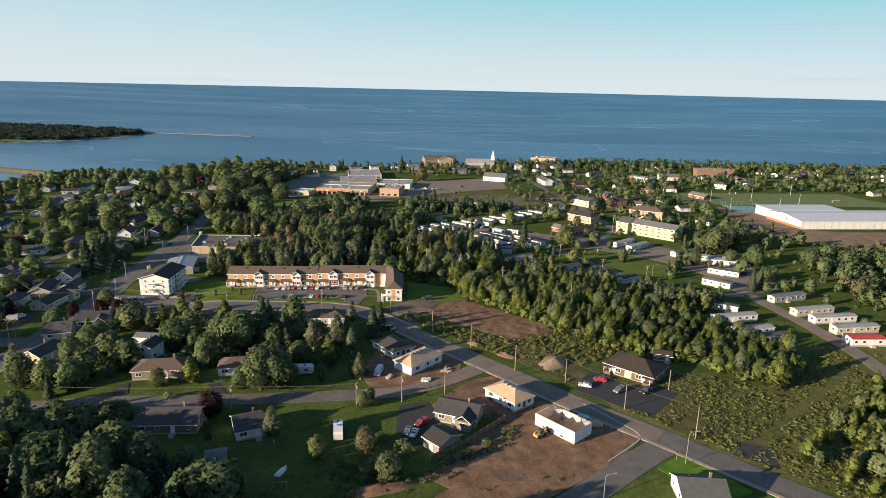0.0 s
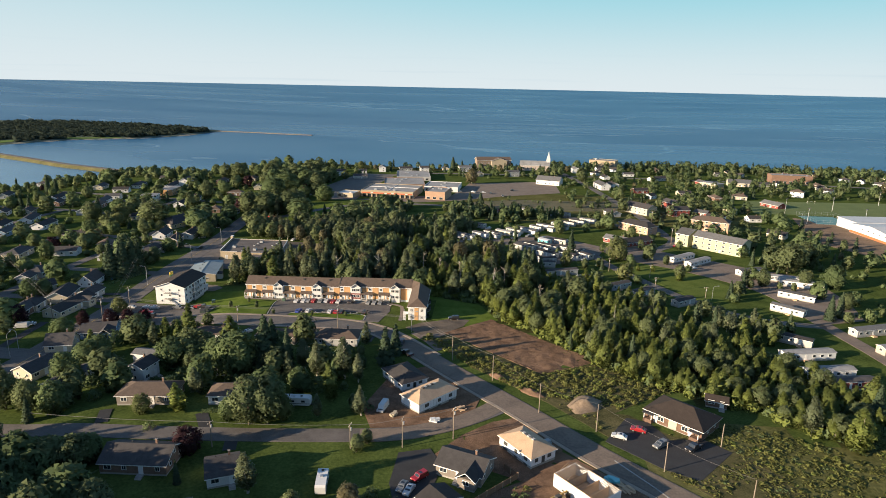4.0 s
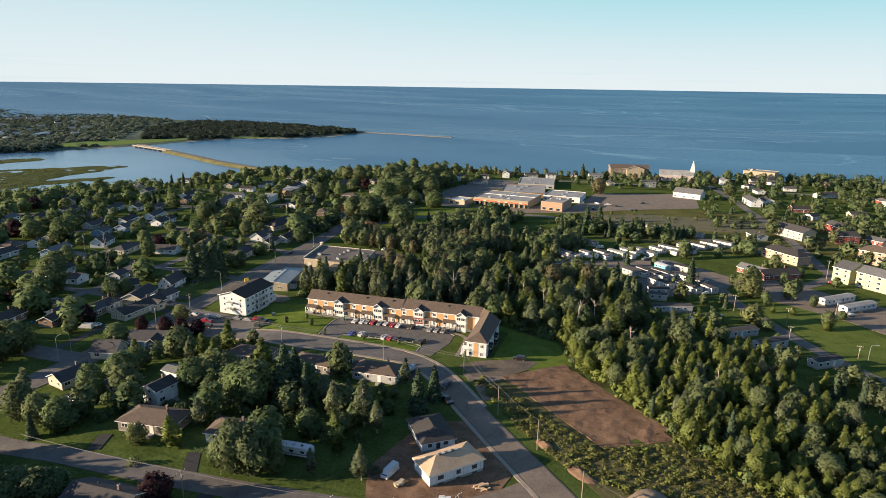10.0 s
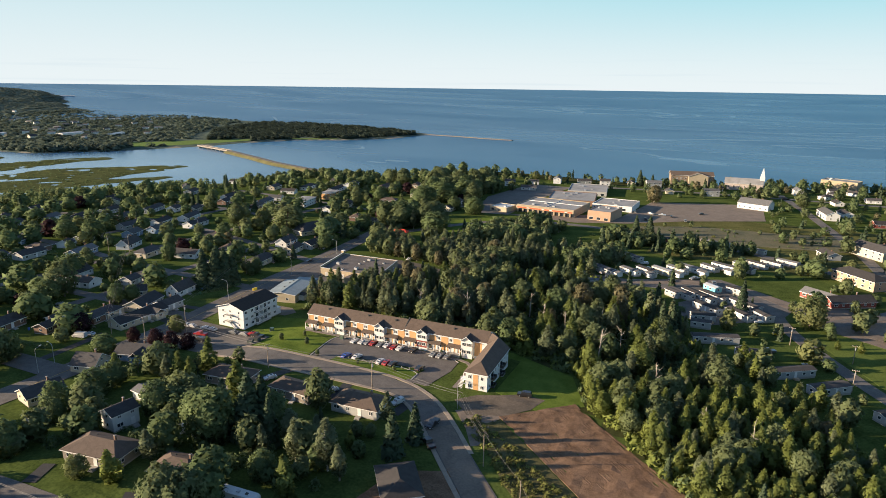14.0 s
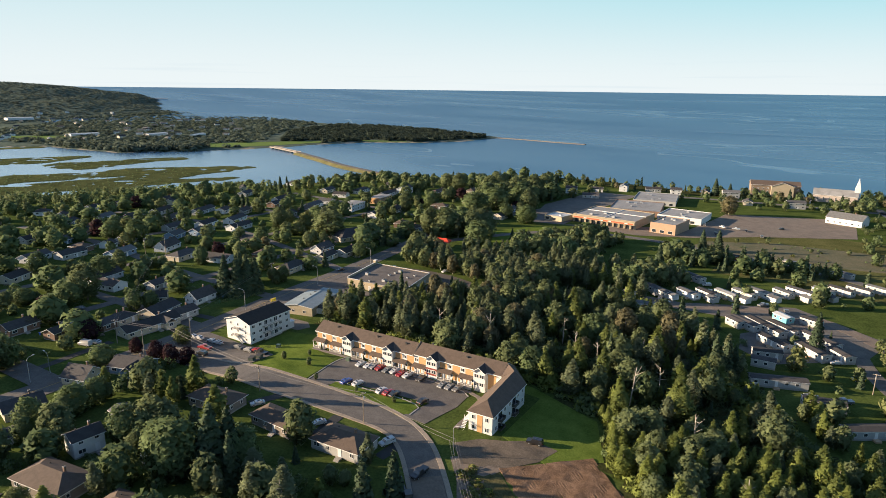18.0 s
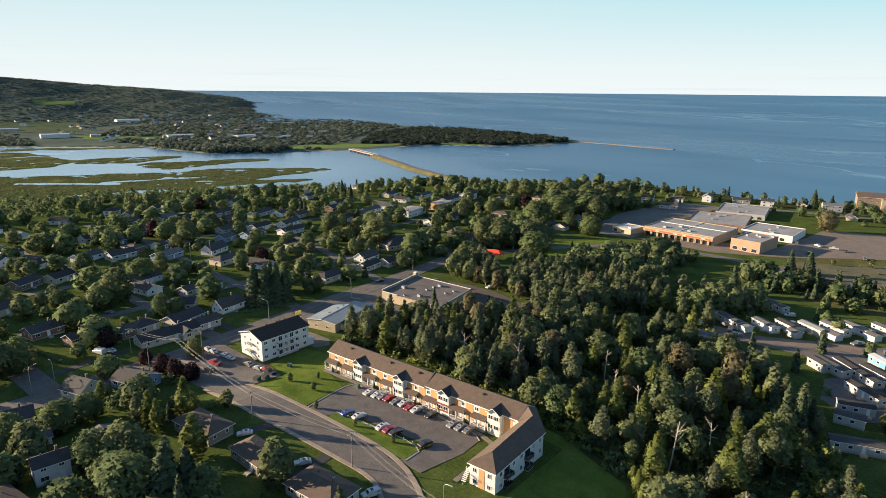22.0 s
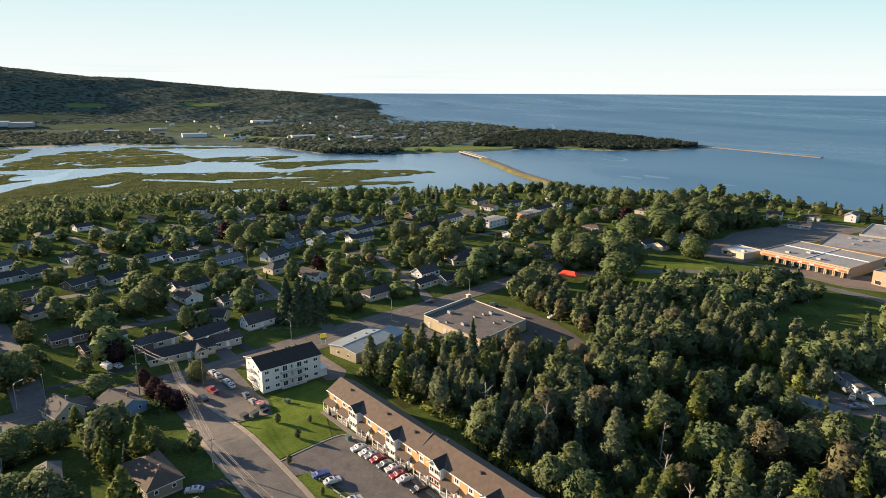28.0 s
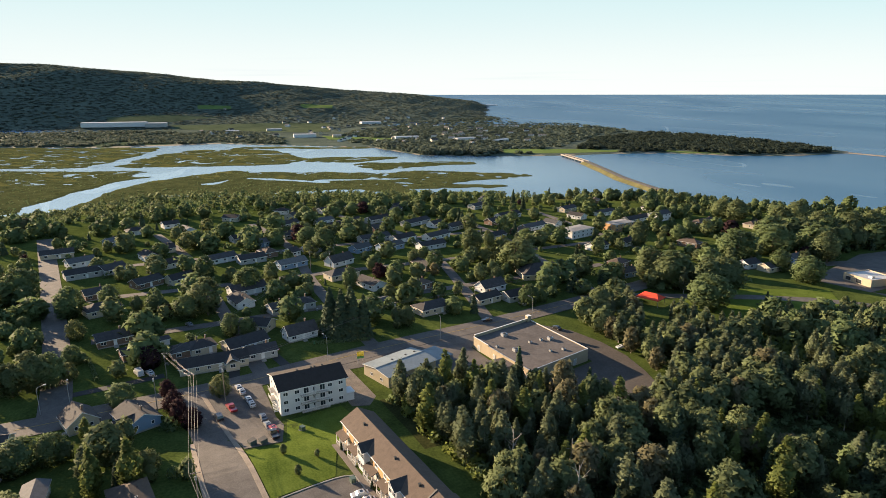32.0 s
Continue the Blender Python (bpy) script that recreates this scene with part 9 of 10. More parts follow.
woods("woodland", "trees and scrub between the park and the stores", ((-110, 440), (-84, 468), (-30, 426), (-6, 440), (-20, 480), (-50, 530), (-90, 540), (-104, 520), (-120, 470)), 5.4, {"ash": 4, "poplar": 3, "maple": 2, "bush": 4}, 12, (6, 13.5), keep=0.85, hole=lambda px, py: clear(px, py) & ((px < -66) | (py < 470)) & (inside(px, py, PARK_LAWN) < 1), leaves=460, trunks=True)
woods("woodland", "row of tall poplars beside the park", ((-152, 404), (-131, 403), (-112, 402), (-86, 392), (-80, 374), (-62, 384), (-66, 420), (-90, 440), (-110, 455), (-140, 445), (-156, 440)), 5.5, {"poplar": 4, "ash": 2, "tan": 1}, 13, (9, 14), hole=lambda px, py: clear(px, py) & (stroke(px, py, -158, 453, -126, 423, 9, 6) < 0), leaves=600, trunks=True)
PARK_WOOD = ((42, 346), (54, 334), (63, 324), (74, 312), (85, 296), (89, 286), (110, 284), (124, 272), (116, 252), (102, 264), (86, 290), (62, 312))
woods("woodland", "slender trees between the wood and the park road", PARK_WOOD, 5.2, {"poplar": 4, "alder": 3, "young": 2, "ash": 2, "spruce": 0.5}, 63, (6, 11), keep=0.85, slim=0.95, hole=lambda px, py: clear(px, py, 1.5, 2), leaves=420, trunks=True)
woods("scrub", "rough meadow of bushes and tall weeds", MEADOW, 1.65, {"bush": 0.3, "shrub": 1.0, "weed": 8}, 14, (1.0, 2.9), keep=0.97, slim=2.5, hole=lambda px, py: clear(px, py, 2, 3) & (py > 60) & (px < 200) & (inside(px, py, DRIVE) < -1) & (inside(px, py, EDGE_WOOD) < 0) & (ripple(px, py, 9, 2.0) > -0.6) & (stroke(px, py, 84, 149, 142, 200, 1.6, 1.6) < 0), category="scrub", leaves=136)
woods("woodland", "young green trees beside the meadow", ((96, 146), (128, 172), (150, 196), (190, 196), (190, 90), (116, 84)), 4.0, {"ash": 3, "young": 4, "alder": 3, "bush": 5}, 15, (4.5, 8), keep=0.95, hole=clear, leaves=360, trunks=True)
woods("scrub", "weedy verge of grass and bushes by the field", ((-14, 250), (-4, 243), (26, 221), (48, 231), (70, 215), (50, 200), (33, 204), (22, 207), (4, 223), (-18, 247)), 1.6, {"shrub": 1, "weed": 4}, 16, (1.6, 5.0), keep=0.95, slim=1.4, hole=clear, category="scrub", leaves=240)
woods("scrub", "weedy slope of bushes behind the grey house", ((-6, 134), (8, 146), (21, 160), (24, 152), (12, 142), (0, 130), (-26, 122), (-26, 140)), 2.2, {"bush": 2, "weed": 2}, 17, (2.5, 5.5), keep=0.8, hole=clear, category="scrub", leaves=360)
woods("woodland", "trees of the shaded back yards", ((-160, 80), (-62, 100), (-40, 118), (-58, 134), (-96, 146), (-118, 152), (-150, 158)), 6.0, {"maple": 3, "ash": 5, "spruce": 2.5, "young": 2, "tan": 0.6, "bush": 1.5}, 18, (7, 14), hole=clear, leaves=1100, trunks=True)
woods("woodland", "tall old trees behind the shaded back yards", ((-150, 84), (-70, 92), (-56, 108), (-92, 132), (-148, 150)), 8.0, {"maple": 3, "ash": 4, "spruce": 2}, 64, (13, 18), keep=0.95, hole=clear, leaves=1300, trunks=True)
woods("woodland", "yard trees and hedges between the streets", ((-150, 170), (-150, 248), (-100, 246), (-22, 240), (-26, 180), (-60, 182)), 7.0, {"maple": 2, "ash": 4, "poplar": 1.5, "alder": 2, "young": 1, "bush": 3, "spruce": 1}, 19, (5, 14.5), keep=0.5, hole=lambda px, py: clear(px, py, 3, 2), leaves=600)
WEST = ((-162, 190), (-162, 440), (-175, 640), (-330, 640), (-470, 560), (-480, 170), (-330, 150), (-190, 170))
woods("yard_trees", "yard trees of the western streets", WEST, 7.4, {"maple": 6, "ash": 3, "spruce": 1.2, "golden": 0.3, "tan": 0.15, "purple": 0.25, "bush": 4}, 20, (3.5, 13.5), skew=1.6, keep=0.42, slim=1.15, hole=lambda px, py: clear(px, py, 1.5, 1.5), leaves=330)
woods("shore_trees", "belt of tall leafy trees along the shore", ((-560, 690), (-330, 640), (-225, 680), (-205, 790), (-260, 850), (-400, 868), (-515, 840), (-590, 700)), 9.5, {"maple": 5, "ash": 4, "spruce": 0.6, "bush": 3}, 22, (5, 14), skew=1.4, keep=0.62, hole=clear, leaves=240)
woods("shore_trees", "trees and scrub on the slope to the marsh", ((-470, 160), (-480, 560), (-560, 690), (-640, 560), (-690, 440), (-720, 340), (-730, 220), (-680, 140), (-690, 20), (-480, 0)), 6.8, {"maple": 0.8, "ash": 1.0, "bush": 10}, 23, (7, 12), keep=0.85, hole=clear, leaves=110)
woods("yard_trees", "trees south of the side street", ((-480, 0), (-480, 165), (-330, 188), (-175, 205), (-165, 60), (-200, -40)), 8.5, {"maple": 4, "ash": 4, "spruce": 1, "bush": 1}, 24, (4, 8.5), keep=0.32, hole=clear, leaves=150)
EAST = ((70, 560), (130, 500), (200, 400), (240, 390), (250, 460), (222, 560), (230, 650), (440, 670), (660, 640), (760, 880), (500, 915), (250, 910), (60, 880), (-60, 835), (-60, 770), (60, 740))
woods("yard_trees", "yard trees of the eastern town", EAST, 11.5, {"maple": 5, "ash": 4, "spruce": 1.5, "golden": 0.3, "tan": 0.2}, 25, (4, 13), skew=1.5, keep=0.62, hole=lambda px, py: clear(px, py, 1, 1), leaves=130)
woods("shore_trees", "scattered trees between the store and the shore", ((-215, 650), (-172, 650), (-128, 750), (-20, 730), (66, 740), (100, 860), (60, 884), (-80, 842), (-240, 852)), 11, {"maple": 3, "ash": 4, "tan": 0.6, "spruce": 2, "golden": 0.5, "bush": 3}, 53, (5, 11), keep=0.55, hole=clear, leaves=160)
woods("yard_trees", "trees and bushes by the waste ground", ((-60, 520), (-20, 550), (60, 532), (120, 505), (200, 420), (200, 400), (130, 470), (60, 528)), 7, {"maple": 2, "ash": 4, "bush": 4, "spruce": 1}, 54, (4, 9), keep=0.6, hole=clear, leaves=200)
woods("scrub", "bushes and small trees on the waste ground", ((-30, 545), (20, 540), (120, 560), (180, 520), (190, 600), (120, 612), (66, 604), (20, 598), (-20, 578)), 7.5, {"bush": 5, "ash": 2, "weed": 3, "spruce": 0.5}, 61, (3.0, 7.0), keep=0.38, hole=clear, leaves=150, category="scrub")
woods("park_trees", "taller trees along the park's upper road", ((-30, 490), (10, 500), (60, 516), (100, 505), (120, 486), (96, 512), (60, 524), (0, 526), (-34, 516)), 6.5, {"maple": 3, "ash": 3, "spruce": 3}, 62, (8, 13), keep=0.6, hole=clear, leaves=200, trunks=True)
woods("shore_trees", "belt of trees above the eastern shore", ((60, 850), (80, 890), (260, 920), (512, 922), (760, 890), (1200, 810), (1200, 740), (700, 820), (300, 850)), 9, {"maple": 4, "ash": 4, "spruce": 2}, 26, (7, 13), keep=0.72, hole=clear, leaves=110)
woods("park_trees", "trees among the mobile homes", ((-60, 380), (0, 405), (30, 365), (48, 342), (64, 312), (86, 290), (104, 262), (126, 244), (140, 250), (200, 240), (260, 300), (240, 390), (200, 400), (180, 470), (130, 500), (60, 530), (-40, 500)), 8.5, {"maple": 3, "ash": 4, "spruce": 2, "bush": 4, "golden": 0.3}, 27, (4, 10.5), skew=1.4, keep=0.34, hole=lambda px, py: clear(px, py, 1.5, 1.5) & (inside(px, py, GREEN) < 0), leaves=300)
woods("woodland", "leafy wood beyond the mobile homes", ((200, 250), (196, 290), (206, 335), (225, 375), (300, 390), (420, 395), (700, 500), (700, 150), (320, 120), (190, 190)), 9, {"maple": 4, "ash": 5, "spruce": 1, "tan": 1}, 28, (8, 13), keep=0.9, hole=lambda px, py: clear(px, py, 2, 2), leaves=85)
woods("park_trees", "trees between the school and the hall", ((440, 580), (440, 670), (700, 660), (900, 740), (1000, 500), (700, 480)), 13, {"maple": 4, "ash": 4, "spruce": 1}, 29, (8, 13), keep=0.7, hole=clear, leaves=110)
woods("far_woods", "dark woods on the sandy spit", ((-985, 1130), (-930, 1280), (-830, 1350), (-780, 1450), (-752, 1590), (-900, 1662), (-1175, 1740), (-1400, 1725), (-1300, 1400), (-1080, 1160)), 10.0, {"spit_spruce": 5, "spit_tree": 3}, 30, (9, 12.5), slim=1.15, hole=no_field, leaves=44)
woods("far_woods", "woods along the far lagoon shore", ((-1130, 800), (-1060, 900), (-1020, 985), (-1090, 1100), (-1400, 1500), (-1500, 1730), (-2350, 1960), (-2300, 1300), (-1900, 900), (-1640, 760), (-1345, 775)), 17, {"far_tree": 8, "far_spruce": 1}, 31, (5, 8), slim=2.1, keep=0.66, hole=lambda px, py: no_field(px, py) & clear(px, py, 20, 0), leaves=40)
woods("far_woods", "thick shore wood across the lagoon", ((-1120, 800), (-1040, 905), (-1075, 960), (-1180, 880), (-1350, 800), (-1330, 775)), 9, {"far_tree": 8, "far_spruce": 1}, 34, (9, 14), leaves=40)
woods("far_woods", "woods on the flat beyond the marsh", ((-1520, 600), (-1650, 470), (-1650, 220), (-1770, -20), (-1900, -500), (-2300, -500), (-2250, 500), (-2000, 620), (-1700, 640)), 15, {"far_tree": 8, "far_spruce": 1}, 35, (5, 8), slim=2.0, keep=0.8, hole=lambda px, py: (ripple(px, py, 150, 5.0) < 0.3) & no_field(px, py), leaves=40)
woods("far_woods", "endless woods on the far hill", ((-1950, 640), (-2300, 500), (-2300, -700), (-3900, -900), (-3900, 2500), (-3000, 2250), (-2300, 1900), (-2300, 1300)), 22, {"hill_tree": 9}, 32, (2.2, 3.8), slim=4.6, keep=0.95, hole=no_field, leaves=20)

woods("scrub", "dense bushes and small trees beside the store road", ((-130, 528), (-100, 546), (-76, 532), (-82, 504), (-108, 512)), 4.5, {"bush": 4, "ash": 3, "maple": 1}, 67, (4.5, 9), keep=0.9, hole=clear, leaves=380, category="scrub")
for kind, x, y, h in (("tan", -12, 366, 14), ("ash", -6, 373, 13), ("ash", -18, 372, 13), ("spruce", 7, 375, 11), ("spruce", -30, 399, 12), ("alder", -27, 403, 12), ("tan", -50, 380, 11), ("alder", 20, 367, 11), ("spruce", 30, 356, 11)):
    plant(kind, x, y, h, 1.15)
for x, y, h in ((-170, 483, 15), (-153, 497, 14), (-163, 491, 12), (-178, 492, 13), (-184, 476, 12)):
    plant("ash", x, y, h, 1.05)
woods("shore_trees", "clump of tall old leafy trees by the shore road", ((-224, 622), (-190, 618), (-170, 652), (-176, 676), (-214, 668), (-232, 644)), 8.0, {"maple": 5, "ash": 3}, 66, (13, 18), keep=0.95, hole=clear, leaves=420, trunks=True)

rng = random.Random(44)
for i, (x, y) in enumerate(((-20, 330), (-8, 322), (8, 306), (14, 318), (30, 292), (-30, 345), (2, 338), (46, 268), (58, 262), (-62, 330), (-50, 322), (-70, 318), (24, 330))):
    dead_tree(x, y, rng.uniform(11, 15), i)

woods("scrub", "weeds and low bushes on the idle building plots", ((20, 133), (48, 139), (44, 132), (24, 112), (-6, 112), (-16, 126)), 3.2, {"bush": 1, "weed": 3}, 51, (2.0, 4.5), keep=0.3, hole=clear, leaves=200, category="scrub")
woods("scrub", "dark reeds and low bushes on the marsh's edge", ((-720, 60), (-600, 560), (-690, 560), (-800, 470), (-860, 380), (-870, 240), (-820, 60)), 7.5, {"bush": 1}, 52, (5, 9), keep=0.5, hole=lambda px, py: (ripple(px, py, 40, 3.0) > -0.2) & (marsh_field(px, py) > 4), leaves=100, category="scrub", on_marsh=True)
woods("woodland", "tall trees shading the back yards", ((-150, 40), (-60, 30), (40, 20), (44, 60), (10, 88), (-14, 95), (-44, 97), (-70, 92), (-150, 78)), 7.5, {"maple": 3, "ash": 3, "spruce": 3}, 55, (14, 19), keep=0.95, leaves=900)

for k in range(11):
    x = -74 + k * 2.9
    e = thing("bollard", "short wooden post along the parking lot verge", "post")
    part("post", B(WOOD_POLE).box(-0.09, -0.09, -0.3, 0.09, 0.09, 0.8), e)
    part("cap", B(TRIM).box(-0.1, -0.1, 0.8, 0.1, 0.1, 0.86), e)
    settle(e, x, 265.9 + 0.125 * (x + 74), 6)
for x, y in ((-97, 284.6), (-91, 285.2), (-84, 285.6), (-74, 286.4), (-69, 286.6), (-56, 287.4), (-49, 287.9)):
    plant("shrub", x, y, 1.1, 0.8)
woods("woodland", "tall poplars and spruces at the wood's far edge", ((42, 342), (18, 372), (0, 404), (-28, 428), (-38, 416), (-12, 390), (6, 360), (28, 336), (46, 303), (58, 312)), 5.5, {"poplar": 4, "alder": 3, "spruce": 3, "tan": 1}, 56, (10, 17), keep=0.62, hole=lambda px, py: clear(px, py) & (py > 348) & (stroke(px, py, -17, 408, 2, 380, 9, 5) < 0), leaves=420, trunks=True, slim=0.8)
woods("scrub", "dark reeds and bushes fringing the marsh creeks", ((-1700, -200), (-760, 40), (-700, 480), (-640, 560), (-700, 700), (-1000, 760), (-1420, 640), (-1620, 400)), 8.5, {"bush": 1}, 58, (3.0, 7.0), keep=0.85, hole=lambda px, py: (marsh_field(px, py) > 2.5) & (marsh_field(px, py) < 9 + 9 * smooth(-1250, -850, px)) & (inside(px, py, TOWN) < -5), leaves=96, category="scrub", on_marsh=True)

# ---- yard things ----
def wheel_of(parent, x, y, r=0.34, w=0.2):
    t = part("wheel", B(RUBBER).tube((x, y - w / 2, r), (x, y + w / 2, r), r, r, 14), parent)
    part("rim", B(GALV).tube((x, y - w / 2 - 0.01, r), (x, y + w / 2 + 0.01, r), r * 0.55, r * 0.55, 10), t)


def camper(label, x, y, turn, L=8.6, W=2.5, H=2.5):
    """A travel trailer: rounded nose, windows, door, hitch and two axles."""
    c = thing("camper_trailer", label, "trailer")
    body = B(WHITE)
    prof = [(-L / 2, 0.55), (L / 2 - 0.5, 0.55), (L / 2, 1.1), (L / 2 - 0.1, H), (L / 2 - 0.7, H + 0.45), (-L / 2 + 0.4, H + 0.45), (-L / 2, H)]
    n = len(prof)
    body.add([(px, -W / 2, pz) for px, pz in prof] + [(px, W / 2, pz) for px, pz in prof], [tuple(range(n)), tuple(range(n, 2 * n))[::-1]] + [(i, n + i, n + (i + 1) % n, (i + 1) % n) for i in range(n)])
    part("body", body, c)
    for s in (-1, 1):
        part("stripe", B(PAINTS[5]).box(-L / 2 + 0.05, s * (W / 2 + 0.008) - 0.008, 1.0, L / 2 - 0.3, s * (W / 2 + 0.008) + 0.008, 1.25), c, "grey stripe")
        for k in (-0.32, -0.02, 0.28):
            part("window", B(GLASS).box(L * k - 0.55, s * (W / 2 + 0.01) - 0.015, 1.55, L * k + 0.55, s * (W / 2 + 0.01) + 0.015, 2.2), c)
        for k in (-0.5, 0.45):
            wheel_of(c, k - 0.3, s * (W / 2 - 0.15))
    part("roof_vent", B(GALV).box(-0.4, -0.35, H + 0.45, 0.4, 0.35, H + 0.7), c)
    part("roof_vent", B(DARK_TRIM).box(2.0, -0.3, H + 0.45, 2.6, 0.3, H + 0.66), c)
    part("hitch", B(DARK_TRIM).add([(L / 2 - 0.6, -0.6, 0.45), (L / 2 - 0.6, 0.6, 0.45), (L / 2 + 1.2, 0, 0.45), (L / 2 - 0.6, -0.6, 0.6), (L / 2 - 0.6, 0.6, 0.6), (L / 2 + 1.2, 0, 0.6)], [(0, 1, 2), (3, 5, 4), (0, 2, 5, 3), (1, 4, 5, 2), (0, 3, 4, 1)]), c)
    return settle(c, x, y, turn)


camper("long white camper trailer with grey stripe in a yard", -47.2, 188.4, 5, 10.4)
camper("white box trailer standing on the shaded lawn", -27.6, 151.8, 100, 7.6, 2.5, 2.3)


def dumpster(x, y, turn):
    d = thing("dumpster", "dark grey steel waste container with lids beside the lot", "container")
    part("bin", B(paint("dull_green_steel", (0.05, 0.07, 0.06), 0.6)).add([(-1.0, -0.8, 0.15), (1.0, -0.8, 0.15), (1.0, 0.8, 0.15), (-1.0, 0.8, 0.15), (-1.0, -1.0, 1.3), (1.0, -1.0, 1.3), (1.0, 0.9, 1.6), (-1.0, 0.9, 1.6)],
         [(0, 3, 2, 1), (0, 1, 5, 4), (1, 2, 6, 5), (2, 3, 7, 6), (3, 0, 4, 7), (4, 5, 6, 7)]), d)
    for k in (-0.5, 0.5):
        part("lid", B(DARK_TRIM).add([(k - 0.48, -1.02, 1.33), (k + 0.48, -1.02, 1.33), (k + 0.48, 0.92, 1.63), (k - 0.48, 0.92, 1.63), (k - 0.48, -1.02, 1.38), (k + 0.48, -1.02, 1.38), (k + 0.48, 0.92, 1.68), (k - 0.48, 0.92, 1.68)],
             [(4, 5, 6, 7), (0, 1, 5, 4), (1, 2, 6, 5), (2, 3, 7, 6), (3, 0, 4, 7)]), d)
    return settle(d, x, y, turn)


dumpster(-113.6, 263.2, 15)
dumpster(-112.9, 266.0, 12)


def quonset(x, y, turn, L=6.5, r=2.3):
    q = thing("arched_shelter", "white fabric arched garage shelter in a back yard", "shelter")
    a = [math.pi * i / 12 for i in range(13)]
    pr = [(r * math.cos(t), 0.9 * r * math.sin(t) + 0.35) for t in a]
    n = len(pr)
    part("cover", B(WHITE).add([(-L / 2, p, z) for p, z in pr] + [(L / 2, p, z) for p, z in pr] + [(-L / 2, p * 0.96, z - 0.08) for p, z in pr] + [(L / 2, p * 0.96, z - 0.08) for p, z in pr],
         [(i, n + i, n + i + 1, i + 1) for i in range(n - 1)] + [(2 * n + i, 2 * n + i + 1, 3 * n + i + 1, 3 * n + i) for i in range(n - 1)]), q, smooth=True)
    part("end_wall", B(WRAP).add([(-L / 2 + 0.05, p * 0.95, z - 0.1) for p, z in pr] + [(-L / 2 + 0.12, p * 0.95, z - 0.1) for p, z in pr], [tuple(range(n)), tuple(range(n, 2 * n))[::-1]]), q)
    for k in range(4):
        xx = -L / 2 + 0.3 + k * (L - 0.6) / 3
        b = B(GALV)
        for i in range(12):
            b.tube((xx, pr[i][0] * 0.95, pr[i][1] - 0.12), (xx, pr[i + 1][0] * 0.95, pr[i + 1][1] - 0.12), 0.03, 0.03, 5)
        part("hoop", b, q)
    return settle(q, x, y, turn)


quonset(-82.6, 206.5, 60)
quonset(-43.5, 310, 80, 3.6, 1.5)


def rowboat(x, y, turn):
    b = thing("small_boat", "small white boat lying upturned on the lawn", "boat")
    rows = []
    for t, w in ((-1, 0.75), (-0.6, 0.85), (-0.1, 0.9), (0.4, 0.75), (0.75, 0.42), (1, 0.03)):
        rows.append([(t * 2.2, -w, 0.03), (t * 2.2, -w * 0.75, 0.42), (t * 2.2, 0, 0.56), (t * 2.2, w * 0.75, 0.42), (t * 2.2, w, 0.03)])
    part("hull", B(WHITE).add([p for r in rows for p in r], [(i * 5 + j, i * 5 + j + 1, i * 5 + j + 6, i * 5 + j + 5) for i in range(5) for j in range(4)] + [(4, 3, 2, 1, 0)]), b, smooth=True)
    part("keel", B(TRIM).box(-2.1, -0.04, 0.5, 2.0, 0.04, 0.62), b)
    return settle(b, x, y, turn)


rowboat(-38.7, 134.2, 70)


def swing_set(x, y, turn):
    s = thing("swing_set", "metal swing set on the shaded lawn", "swing")
    for k in (-1.7, 1.7):
        part("leg", B(GALV).tube((k, -1.0, 0), (k, 0, 2.2), 0.045, 0.045, 6), s)
        part("leg", B(GALV).tube((k, 1.0, 0), (k, 0, 2.2), 0.045, 0.045, 6), s)
    part("beam", B(GALV).tube((-1.8, 0, 2.2), (1.8, 0, 2.2), 0.05, 0.05, 6), s)
    for k in (-0.8, 0.5):
        seat = part("seat", B(RUBBER).box(k - 0.25, -0.1, 0.5, k + 0.25, 0.1, 0.54), s)
        part("chain", B(GALV).tube((k - 0.22, 0, 0.54), (k - 0.22, 0, 2.18), 0.012, 0.012, 4), seat)
        part("chain", B(GALV).tube((k + 0.22, 0, 0.54), (k + 0.22, 0, 2.18), 0.012, 0.012, 4), seat)
    return settle(s, x, y, turn)


swing_set(-37.2, 127.0, 5)


def stop_sign(x, y, turn):
    s = thing("stop_sign", "red eight-sided stop sign on a steel post", "sign")
    part("post", B(GALV).box(-0.03, -0.03, -0.3, 0.03, 0.03, 2.7), s)
    pts = [(0.42 * math.cos(math.pi / 8 + k * math.pi / 4), 0.42 * math.sin(math.pi / 8 + k * math.pi / 4)) for k in range(8)]
    n = 8
    part("plate", B(PAINTS[2]).add([(p, -0.06, 2.5 + q) for p, q in pts] + [(p, -0.04, 2.5 + q) for p, q in pts], [tuple(range(n)), tuple(range(n, 2 * n))[::-1]] + [(i, n + i, n + (i + 1) % n, (i + 1) % n) for i in range(n)]), s, "red enamelled plate")
    return settle(s, x, y, turn)


stop_sign(62.2, 142.9, 40)
stop_sign(-150.5, 257.2, -60)


def utility_box(x, y, turn):
    u = thing("utility_box", "green steel transformer box on a concrete pad", "utility box")
    part("pad", B(CONCRETE).box(-0.9, -0.8, -0.3, 0.9, 0.8, 0.12), u)
    part("case", B(paint("utility_green", (0.06, 0.10, 0.07), 0.5)).box(-0.7, -0.6, 0.12, 0.7, 0.6, 1.25), u)
    part("lid", B(paint("utility_green", (0.06, 0.10, 0.07), 0.5)).box(-0.75, -0.65, 1.25, 0.75, 0.65, 1.32), u)
    return settle(u, x, y, turn)


utility_box(-115.7, 277.4, 20)
utility_box(-84.6, 281.6, 5)


